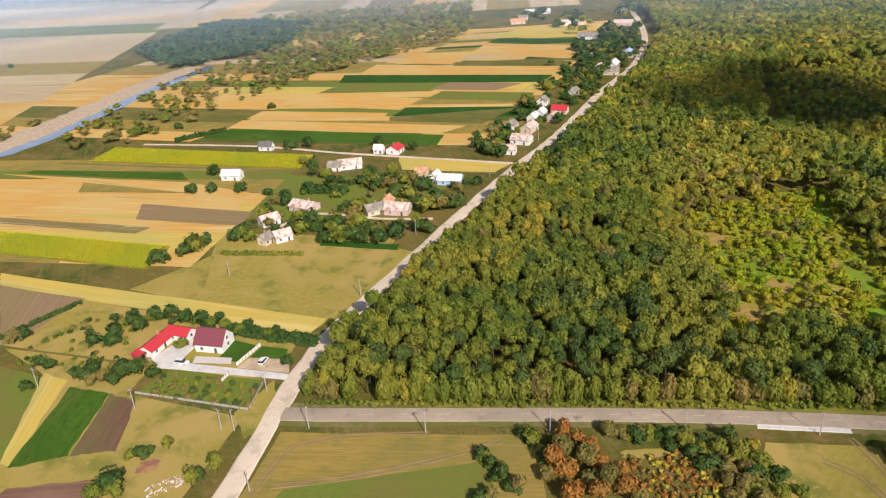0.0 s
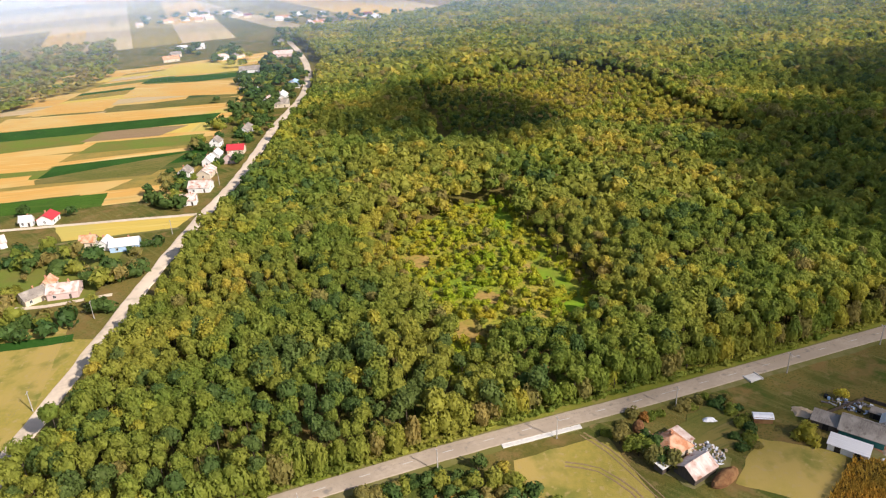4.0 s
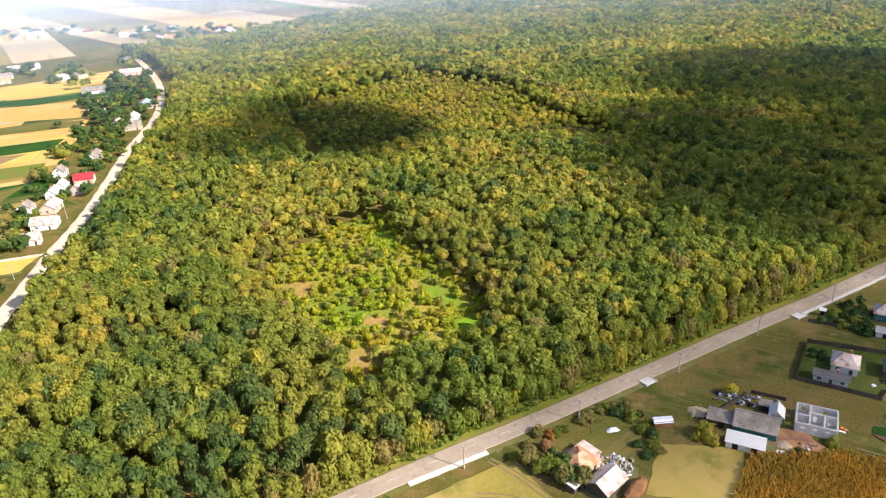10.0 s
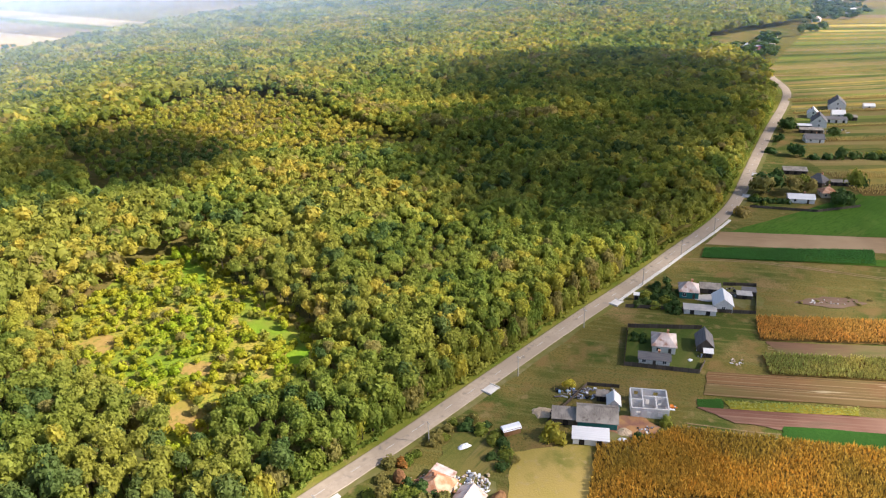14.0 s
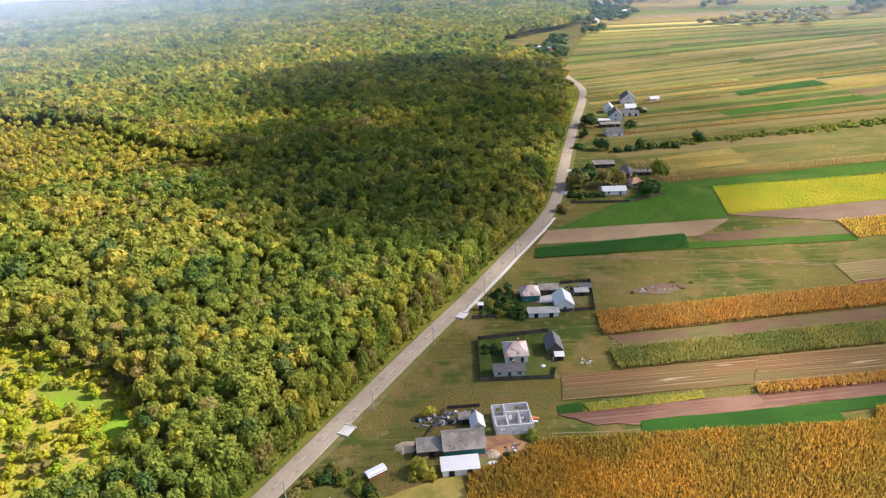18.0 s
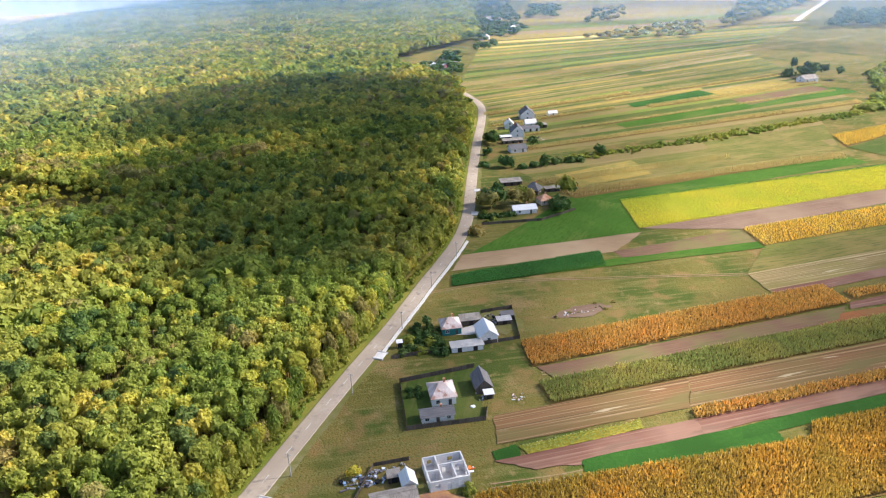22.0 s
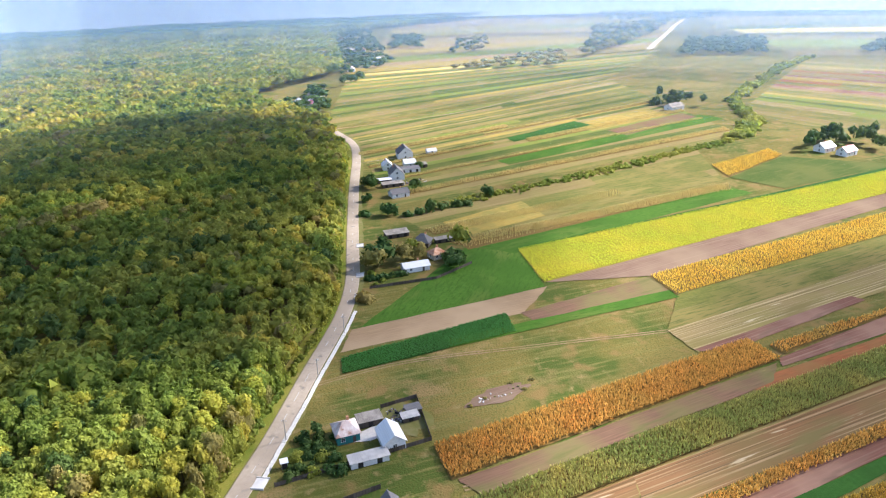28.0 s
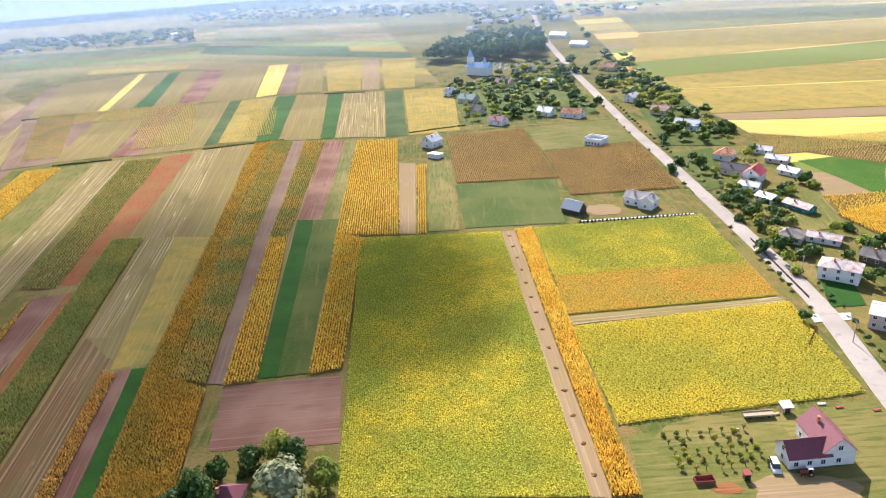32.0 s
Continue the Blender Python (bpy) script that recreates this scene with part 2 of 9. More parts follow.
M = {
    "grass": material("dry_grass", (0.150, 0.122, 0.030), (0.106, 0.102, 0.023), 0.45, (0.190, 0.145, 0.042), 0.012, rough=0.95, bump=0.3, bump_scale=1.5, space="World", more=(((0.068, 0.094, 0.018), 0.035, 0.48, 0.60, None), ((0.245, 0.165, 0.068), 0.05, 0.58, 0.70, None), ((0.17, 0.15, 0.046), 0.5, 0.50, 0.66, (0.08, 1, 1, -70)), ((0.092, 0.098, 0.022), 1.3, 0.50, 0.70, None), ((0.20, 0.135, 0.048), 0.09, 0.55, 0.66, None), ((0.22, 0.165, 0.066), 0.22, 0.60, 0.72, None))),
    "verge_grass": material("sunny_verge_grass", (0.185, 0.190, 0.030), (0.230, 0.205, 0.045), 0.5, (0.13, 0.16, 0.022), 0.05, rough=0.95, bump=0.2, bump_scale=1.5, space="World", more=(((0.28, 0.215, 0.085), 0.12, 0.58, 0.70, None),)),
    "meadow_green": material("green_meadow", (0.052, 0.122, 0.014), (0.070, 0.138, 0.018), 0.6, (0.044, 0.104, 0.012), 0.03, rough=0.9, bump=0.1, bump_scale=2.0, more=(((0.100, 0.138, 0.026), 0.07, 0.54, 0.70, (0.3, 1, 1)), ((0.036, 0.092, 0.010), 0.9, 0.5, 0.7, (0.2, 1, 1)))),
    "meadow_dull": material("dull_meadow", (0.150, 0.142, 0.034), (0.110, 0.122, 0.028), 0.6, (0.19, 0.155, 0.048), 0.03, rough=0.9, bump=0.12, bump_scale=2.0, more=(((0.21, 0.170, 0.052), 0.09, 0.52, 0.68, (0.25, 1, 1)), ((0.085, 0.102, 0.024), 0.8, 0.5, 0.68, (0.12, 1, 1)), ((0.23, 0.18, 0.07), 0.5, 0.58, 0.70, (0.04, 1, 1)))),
    "meadow_dark": material("dark_meadow", (0.070, 0.100, 0.020), (0.052, 0.085, 0.016), 0.6, (0.10, 0.115, 0.028), 0.03, rough=0.9, bump=0.1, bump_scale=2.0, more=(((0.12, 0.12, 0.034), 0.4, 0.55, 0.70, (0.1, 1, 1)),)),
    "clover": material("clover", (0.026, 0.086, 0.013), (0.036, 0.104, 0.017), 0.9, (0.024, 0.074, 0.012), 0.05, rough=0.9, bump=0.15, bump_scale=2.0),
    "clover_dark": material("dark_clover", (0.05, 0.085, 0.025), (0.035, 0.07, 0.018), 0.5, (0.07, 0.10, 0.03), 0.05, rough=0.9, bump=0.15, bump_scale=2.0),
    "clover_pale": material("pale_clover", (0.135, 0.185, 0.030), (0.16, 0.195, 0.036), 0.5, (0.175, 0.170, 0.040), 0.05, rough=0.9, bump=0.15, bump_scale=2.0, more=(((0.16, 0.16, 0.045), 0.3, 0.55, 0.70, (0.1, 1, 1)),)),
    "ploughed": material("ploughed_earth", (0.300, 0.205, 0.118), (0.235, 0.158, 0.090), 2.0, (0.345, 0.245, 0.145), 0.03, rough=1, bump=0.12, stretch=(0.06, 1, 1)),
    "ploughed_dark": material("dark_ploughed_earth", (0.185, 0.108, 0.068), (0.135, 0.080, 0.050), 1.6, (0.16, 0.130, 0.055), 0.05, rough=1, bump=0.15, stretch=(0.05, 1, 1), more=(((0.12, 0.115, 0.04), 0.25, 0.56, 0.72, (0.2, 1, 1)),)),
    "ploughed_pink": material("reddish_earth", (0.190, 0.092, 0.064), (0.142, 0.068, 0.048), 2.0, (0.25, 0.145, 0.100), 0.03, rough=1, bump=0.12, stretch=(0.04, 1, 1), more=(((0.275, 0.165, 0.115), 1.1, 0.52, 0.68, (0.008, 1, 1)), ((0.18, 0.11, 0.075), 0.25, 0.56, 0.70, (0.2, 1, 1)))),
    "ploughed_grey": material("greyish_earth", (0.195, 0.125, 0.088), (0.150, 0.096, 0.066), 2.0, (0.215, 0.15, 0.098), 0.03, rough=1, bump=0.1, stretch=(0.05, 1, 1), more=(((0.24, 0.165, 0.115), 1.1, 0.52, 0.68, (0.008, 1, 1)),)),
    "ploughed_tan": material("tan_earth", (0.285, 0.195, 0.108), (0.235, 0.160, 0.088), 2.0, (0.25, 0.185, 0.085), 0.03, rough=1, bump=0.1, stretch=(0.05, 1, 1), more=(((0.33, 0.235, 0.135), 1.1, 0.52, 0.68, (0.008, 1, 1)),)),
    "soil_red": material("red_brown_weeds", (0.285, 0.105, 0.042), (0.21, 0.085, 0.036), 1.0, (0.23, 0.12, 0.045), 0.06, rough=1, bump=0.25, bump_scale=1.4, stretch=(0.15, 1, 1)),
    "stubble_dull": material("dull_stubble", (0.225, 0.165, 0.068), (0.175, 0.135, 0.052), 1.2, (0.20, 0.165, 0.055), 0.04, rough=1, bump=0.14, stretch=(0.02, 1, 1), more=(((0.275, 0.205, 0.090), 0.9, 0.52, 0.66, (0.008, 1, 1)),)),
    "stubble_brown": material("brown_stubble", (0.225, 0.122, 0.056), (0.160, 0.088, 0.040), 1.6, (0.165, 0.112, 0.046), 0.04, rough=1, bump=0.14, stretch=(0.03, 1, 1), more=(((0.30, 0.205, 0.110), 1.1, 0.52, 0.60, (0.008, 1, 1)), ((0.105, 0.066, 0.030), 1.3, 0.56, 0.63, (0.006, 1, 1)), ((0.43, 0.34, 0.21), 0.35, 0.64, 0.70, (0.12, 1, 1)), ((0.16, 0.125, 0.048), 0.12, 0.54, 0.68, (0.2, 1, 1)))),
    "stubble": material("stubble", (0.265, 0.195, 0.088), (0.20, 0.15, 0.062), 1.6, (0.225, 0.185, 0.065), 0.04, rough=1, bump=0.14, stretch=(0.02, 1, 1), more=(((0.37, 0.285, 0.150), 1.1, 0.52, 0.60, (0.008, 1, 1)), ((0.135, 0.105, 0.040), 1.3, 0.56, 0.63, (0.006, 1, 1)), ((0.45, 0.37, 0.22), 0.35, 0.64, 0.70, (0.12, 1, 1)), ((0.19, 0.15, 0.055), 0.12, 0.56, 0.70, (0.2, 1, 1)))),
    "stubble_pale": material("pale_straw", (0.52, 0.39, 0.225), (0.45, 0.33, 0.19), 0.5, (0.48, 0.38, 0.20), 0.012, rough=1, bump=0.1, stretch=(0.04, 1, 1), more=(((0.58, 0.46, 0.29), 0.14, 0.54, 0.68, (0.06, 1, 1)), ((0.30, 0.25, 0.11), 0.05, 0.60, 0.70, (0.08, 1, 1)))),
    "stubble_yellow": material("yellow_stubble", (0.60, 0.44, 0.10), (0.52, 0.38, 0.09), 0.7, (0.48, 0.40, 0.11), 0.02, rough=1, bump=0.12, stretch=(0.04, 1, 1), more=(((0.64, 0.50, 0.17), 0.16, 0.54, 0.68, (0.06, 1, 1)), ((0.28, 0.26, 0.07), 0.12, 0.60, 0.72, (0.05, 1, 1)))),
    "stubble_orange": material("orange_stubble", (0.62, 0.36, 0.10), (0.54, 0.31, 0.085), 0.7, (0.57, 0.39, 0.14), 0.02, rough=1, bump=0.12, stretch=(0.04, 1, 1), more=(((0.64, 0.46, 0.19), 0.16, 0.54, 0.68, (0.06, 1, 1)), ((0.30, 0.24, 0.07), 0.12, 0.60, 0.72, (0.05, 1, 1)))),
    "grass_gold": material("golden_grass", (0.35, 0.245, 0.060), (0.285, 0.205, 0.050), 0.8, (0.25, 0.20, 0.055), 0.05, rough=1, bump=0.15, stretch=(0.25, 1, 1), more=(((0.21, 0.185, 0.048), 0.12, 0.5, 0.68, None), ((0.34, 0.25, 0.08), 0.9, 0.54, 0.68, (0.02, 1, 1)))),
    "meadow_yellow": material("yellowing_meadow", (0.350, 0.275, 0.062), (0.285, 0.245, 0.052), 0.6, (0.40, 0.295, 0.090), 0.03, rough=0.95, bump=0.12, bump_scale=2.0, more=(((0.19, 0.19, 0.040), 0.08, 0.52, 0.68, None), ((0.38, 0.285, 0.11), 0.5, 0.56, 0.70, None))),
    "crop_floor": material("earth_between_crops", (0.17, 0.112, 0.036), (0.13, 0.090, 0.028), 1.0, rough=1, bump=0.1),
    "leafy_floor": material("leafy_earth_between_rows", (0.26, 0.245, 0.030), (0.19, 0.19, 0.026), 1.0, (0.30, 0.245, 0.035), 0.06, rough=1, bump=0.1, stretch=(0.1, 1, 1)),
    "asphalt": material("worn_asphalt", (0.385, 0.315, 0.240), (0.44, 0.362, 0.280), 0.8, (0.34, 0.278, 0.212), 0.05, rough=0.95, bump=0.01, bump_scale=8, space="World", spec=0.1, more=(((0.235, 0.205, 0.172), 0.3, 0.60, 0.72, None),)),
    "street": material("sun_bleached_asphalt", (0.36, 0.31, 0.265), (0.40, 0.345, 0.295), 0.8, (0.32, 0.28, 0.24), 0.05, rough=0.95, bump=0.01, bump_scale=8, space="World", more=(((0.28, 0.25, 0.215), 0.25, 0.60, 0.72, None),)),
    "gravel": material("pale_gravel_road", (0.66, 0.545, 0.41), (0.56, 0.46, 0.345), 0.6, (0.70, 0.585, 0.45), 0.04, rough=1, bump=0.05, bump_scale=2, space="World", spec=0.1, more=(((0.48, 0.41, 0.30), 0.15, 0.56, 0.7, None),)),
    "verge": material("worn_verge", (0.21, 0.185, 0.085), (0.15, 0.145, 0.045), 0.4, (0.15, 0.145, 0.04), 0.04, rough=1, bump=0.08, bump_scale=2, space="World"),
    "line": material("white_road_paint", (0.62, 0.62, 0.6), (0.48, 0.47, 0.45), 2.0, rough=0.8),
    "concrete": material("pale_concrete", (0.62, 0.60, 0.56), (0.52, 0.50, 0.47), 0.9, (0.68, 0.66, 0.62), 0.2, rough=0.9, bump=0.01),
    "bark": material("bark", (0.11, 0.085, 0.06), (0.07, 0.055, 0.04), 3.0, rough=1, bump=0.03),
    "leaf_forest": leaves("forest_leaves", (0.068, 0.096, 0.017), (0.102, 0.120, 0.020), (0.136, 0.136, 0.024), gain=2.65, see=0.56),
    "leaf_dark": leaves("dark_leaves", (0.024, 0.054, 0.014), (0.036, 0.066, 0.016), (0.046, 0.072, 0.017), gain=2.0),
    "leaf_deep": leaves("deep_forest_leaves", (0.038, 0.068, 0.018), (0.052, 0.082, 0.021), (0.066, 0.088, 0.022), gain=2.2, see=0.5),
    "leaf_light": leaves("light_leaves", (0.134, 0.148, 0.021), (0.178, 0.168, 0.025), (0.200, 0.166, 0.029), gain=2.6, see=0.56),
    "leaf_olive": leaves("olive_leaves", (0.134, 0.120, 0.036), (0.110, 0.106, 0.032), (0.150, 0.120, 0.038), gain=2.5, see=0.56),
    "leaf_brush": leaves("sunny_brush_leaves", (0.130, 0.185, 0.012), (0.190, 0.200, 0.014), (0.205, 0.175, 0.018), 0.035, gain=2.3, see=0.52),
    "leaf_grey": leaves("silver_leaves", (0.125, 0.140, 0.075), (0.17, 0.18, 0.10), (0.145, 0.16, 0.08)),
    "leaf_rust": leaves("rust_leaves", (0.175, 0.076, 0.018), (0.145, 0.085, 0.022), (0.20, 0.100, 0.024)),
    "leaf_yellow": leaves("yellowing_leaves", (0.30, 0.24, 0.03), (0.24, 0.22, 0.03), (0.20, 0.20, 0.03)),
    "corn_dry": leaves("dry_corn", (0.36, 0.192, 0.046), (0.30, 0.170, 0.042), (0.32, 0.20, 0.050), 0.05, gain=1.9, island=0.45, see=0.48),
    "corn_orange": leaves("ripe_corn", (0.35, 0.205, 0.034), (0.29, 0.175, 0.030), (0.245, 0.172, 0.032), 0.045, gain=1.75, island=0.5, see=0.5),
    "corn_gold": leaves("golden_corn", (0.42, 0.27, 0.040), (0.36, 0.24, 0.035), (0.40, 0.29, 0.05), 0.06, gain=2.0, island=0.42),
    "corn_pale": leaves("pale_corn", (0.23, 0.185, 0.065), (0.19, 0.17, 0.06), (0.25, 0.19, 0.07), 0.05, gain=2.5),
    "corn_green": leaves("green_corn", (0.145, 0.145, 0.040), (0.185, 0.16, 0.045), (0.115, 0.128, 0.035), 0.05, gain=2.5, island=0.42),
    "corn_mixed": leaves("half_ripe_corn", (0.20, 0.16, 0.045), (0.27, 0.17, 0.04), (0.14, 0.145, 0.04), 0.05, gain=2.4, island=0.42),
    "corn_brown": leaves("brown_corn", (0.24, 0.16, 0.075), (0.20, 0.145, 0.06), (0.26, 0.18, 0.07), 0.05, gain=2.1),
    "sunflower": leaves("yellow_crop", (0.40, 0.40, 0.022), (0.46, 0.42, 0.026), (0.35, 0.39, 0.026), 0.03, gain=1.6, see=0.45),
    "soy": leaves("soy_leaves", (0.40, 0.31, 0.030), (0.46, 0.33, 0.028), (0.30, 0.27, 0.032), 0.02, gain=2.0),
    "soy_green": leaves("greener_soy_leaves", (0.25, 0.235, 0.028), (0.34, 0.28, 0.028), (0.19, 0.205, 0.026), 0.025, gain=2.35, island=0.35),
    "soy_orange": leaves("ripe_orange_soy", (0.44, 0.255, 0.035), (0.40, 0.27, 0.035), (0.36, 0.26, 0.04), 0.05, gain=1.8),
    "potato": leaves("potato_leaves", (0.022, 0.085, 0.014), (0.03, 0.10, 0.018), (0.025, 0.08, 0.014), 0.05, gain=2.2),
    "white": material("white_render", (0.78, 0.77, 0.75), (0.70, 0.69, 0.66), 0.6, rough=0.85, bump=0.01),
    "block": material("pale_blockwork", (0.74, 0.71, 0.69), (0.64, 0.61, 0.59), 1.2, rough=0.9, bump=0.015),
    "cream": material("cream_render", (0.62, 0.54, 0.42), (0.55, 0.48, 0.37), 0.6, rough=0.9, bump=0.01),
    "pink": material("pale_pink_render", (0.62, 0.47, 0.44), (0.56, 0.42, 0.40), 0.6, rough=0.9),
    "roof_white": material("pale_sheet_roof", (0.78, 0.77, 0.75), (0.64, 0.63, 0.61), 1.5, rough=0.45, bump=0.02, stretch=(0.05, 4, 1), spec=0.5),
    "roof_grey": material("grey_asbestos_roof", (0.30, 0.265, 0.225), (0.20, 0.175, 0.150), 1.6, (0.37, 0.33, 0.28), 0.3, rough=0.9, bump=0.05, stretch=(4, 0.25, 1), more=(((0.15, 0.125, 0.105), 0.5, 0.60, 0.72, None),)),
    "roof_ash": material("ash_grey_sheet_roof", (0.44, 0.42, 0.39), (0.34, 0.32, 0.30), 1.4, (0.52, 0.49, 0.45), 0.3, rough=0.8, bump=0.04, stretch=(4, 0.3, 1)),
    "roof_dark": material("dark_weathered_roof", (0.12, 0.115, 0.12), (0.17, 0.16, 0.155), 1.0, rough=0.85, bump=0.03, stretch=(0.3, 3, 1)),
    "roof_red": material("bright_red_metal_roof", (0.55, 0.045, 0.055), (0.47, 0.04, 0.05), 1.0, rough=0.5, bump=0.03, stretch=(0.3, 4, 1), spec=0.4),
    "roof_maroon": material("maroon_metal_tile_roof", (0.22, 0.06, 0.075), (0.18, 0.05, 0.06), 1.0, rough=0.5, bump=0.04, stretch=(3, 3, 1), spec=0.4),
    "roof_tile": material("old_terracotta_tiles", (0.56, 0.25, 0.13), (0.44, 0.19, 0.10), 1.6, (0.64, 0.40, 0.27), 0.5, rough=0.95, bump=0.06, stretch=(2, 2, 1)),
    "roof_pink": material("faded_pinkish_roof", (0.62, 0.50, 0.44), (0.72, 0.64, 0.58), 0.8, (0.50, 0.35, 0.29), 0.4, rough=0.85, bump=0.04, stretch=(3, 0.4, 1), more=(((0.36, 0.20, 0.14), 0.45, 0.60, 0.66, None),)),
    "roof_blue": material("light_blue_sheet_roof", (0.38, 0.56, 0.78), (0.34, 0.50, 0.70), 1.0, rough=0.5),
    "roof_green": material("grey_green_sheet_roof", (0.20, 0.30, 0.27), (0.17, 0.26, 0.24), 1.0, rough=0.6),
    "plank": material("weathered_planks", (0.13, 0.105, 0.085), (0.09, 0.075, 0.062), 2.0, rough=0.95, bump=0.02, stretch=(1, 1, 0.1), vary=0.25),
    "wood": material("pale_timber", (0.46, 0.36, 0.24), (0.38, 0.29, 0.19), 2.0, rough=0.9, bump=0.02),
    "hay": material("hay", (0.21, 0.105, 0.050), (0.15, 0.075, 0.036), 2.5, (0.27, 0.15, 0.07), 0.4, rough=1, bump=0.15),
    "pane": material("window_glass", (0.03, 0.04, 0.05), (0.05, 0.06, 0.07), 0.5, rough=0.08, spec=0.6),
    # near-black colour stands in for the shade inside doorways and window holes
    "dark": material("shade_black", (0.03, 0.028, 0.027), (0.045, 0.04, 0.038), 1.0, rough=0.9),
    "tarp": material("white_plastic_sheet", (0.80, 0.82, 0.86), (0.70, 0.72, 0.76), 0.8, rough=0.35, bump=0.05, spec=0.5),
    "teal": material("teal_painted_boards", (0.03, 0.22, 0.20), (0.04, 0.18, 0.17), 2.0, rough=0.7),
    "metal": material("galvanised_metal", (0.5, 0.5, 0.5), (0.4, 0.4, 0.4), 2.0, rough=0.45, metal=0.6),
    "pole": material("concrete_pole", (0.42, 0.40, 0.37), (0.35, 0.33, 0.30), 1.5, rough=0.95),
    "rust": material("rusty_red_paint", (0.33, 0.06, 0.05), (0.25, 0.08, 0.05), 1.2, rough=0.7),
    "carwhite": material("white_car_paint", (0.75, 0.76, 0.78), (0.70, 0.71, 0.73), 0.5, rough=0.25, spec=0.6),
    "rubber": material("black_rubber", (0.02, 0.02, 0.02), (0.03, 0.03, 0.03), 2.0, rough=0.8),
    "junk": material("mixed_scrap", (0.10, 0.10, 0.14), (0.30, 0.30, 0.33), 0.9, (0.16, 0.09, 0.06), 0.5, rough=0.8, vary=0.4),
    "orange": material("orange_plastic", (0.75, 0.22, 0.03), (0.65, 0.18, 0.03), 1.0, rough=0.6),
    "sand": material("pale_sand", (0.48, 0.37, 0.25), (0.40, 0.31, 0.21), 1.0, (0.55, 0.43, 0.30), 0.3, rough=1, bump=0.06),
    "earth_red": material("raw_red_earth", (0.24, 0.12, 0.085), (0.30, 0.15, 0.10), 0.7, (0.42, 0.23, 0.10), 0.25, rough=1, bump=0.08),
    "paving": material("pale_paving", (0.62, 0.57, 0.52), (0.54, 0.50, 0.46), 1.5, rough=0.9),
    "water": material("river_water", (0.16, 0.20, 0.26), (0.20, 0.24, 0.30), 0.05, rough=0.12, bump=0.03, bump_scale=0.5, spec=0.5),
    "leaf_pine": leaves("pine_needles", (0.022, 0.048, 0.018), (0.03, 0.06, 0.022), (0.035, 0.06, 0.024)),
    "weeds": leaves("weed_leaves", (0.13, 0.15, 0.04), (0.18, 0.17, 0.05), (0.10, 0.13, 0.03), 0.05, gain=2.3),
}


# ---- mesh building ----
class Form:
    """Corners and faces of one mesh, gathered piece by piece."""

    def __init__(self):
        self.v, self.f = [], []

    def add(self, verts, faces, m=None):
        k = len(self.v)
        self.v += [tuple(m @ Vector(p)) if m else tuple(p) for p in verts]
        self.f += [tuple(i + k for i in f) for f in faces]
        return self

    def box(self, x0, y0, z0, x1, y1, z1, m=None):
        return self.add([(x0, y0, z0), (x1, y0, z0), (x1, y1, z0), (x0, y1, z0), (x0, y0, z1), (x1, y0, z1), (x1, y1, z1), (x0, y1, z1)],
                        [(0, 3, 2, 1), (4, 5, 6, 7), (0, 1, 5, 4), (1, 2, 6, 5), (2, 3, 7, 6), (3, 0, 4, 7)], m)

    def tube(self, r0, r1, z0, z1, n=8, x=0, y=0, m=None):
        ring = [(math.cos(6.2832 * i / n), math.sin(6.2832 * i / n)) for i in range(n)]
        vs = [(x + r0 * c, y + r0 * s, z0) for c, s in ring] + [(x + r1 * c, y + r1 * s, z1) for c, s in ring]
        return self.add(vs, [(i, (i + 1) % n, n + (i + 1) % n, n + i) for i in range(n)] + [tuple(range(n - 1, -1, -1)), tuple(range(n, 2 * n))], m)

    def mesh(self, name, mat=None):
        me = bpy.data.meshes.new(name)
        me.from_pydata(self.v, [], self.f)
        if mat:
            me.materials.append(M[mat] if isinstance(mat, str) else mat)
        return me


def part(name, form, mat, parent, label="", m=None):
    """Links a form (or a ready mesh) as one mesh object under a thing or a part."""
    ob = new(name, form.mesh(name, mat) if isinstance(form, Form) else form)
    ob.parent = parent
    if m:
        ob.matrix_basis = m
    return tagged(ob, label)


def thing(name, m, label, category, group="", kind=""):
    ob = new(name)
    ob.matrix_basis = m
    return tagged(ob, label, category, group, kind)


def solid(name, form, mat, label, category="", group="", kind="", m=None):
    ob = new(name, form.mesh(name, mat))
    if m:
        ob.matrix_basis = m
    return tagged(ob, label, category, group, kind)


def mesh_of(name, verts, faces, mat):
    """A mesh from arrays of corners and equal-sided faces."""
    me = bpy.data.meshes.new(name)
    k = faces.shape[1]
    me.vertices.add(len(verts))
    me.vertices.foreach_set("co", np.ascontiguousarray(verts, np.float32).ravel())
    me.loops.add(faces.size)
    me.loops.foreach_set("vertex_index", np.ascontiguousarray(faces, np.int32).ravel())
    me.polygons.add(len(faces))
    me.polygons.foreach_set("loop_start", np.arange(0, faces.size, k, dtype=np.int32))
    me.polygons.foreach_set("loop_total", np.full(len(faces), k, np.int32))
    me.update(calc_edges=True)
    me.validate()
    me.materials.append(M[mat] if isinstance(mat, str) else mat)
    return me


rng = np.random.default_rng(7)


def ico(level):
    bm = bmesh.new()
    bmesh.ops.create_icosphere(bm, subdivisions=level, radius=1)
    v = np.array([p.co[:] for p in bm.verts])
    f = np.array([[p.index for p in q.verts] for q in bm.faces])
    bm.free()
    return v, f


ICO1 = ico(1)


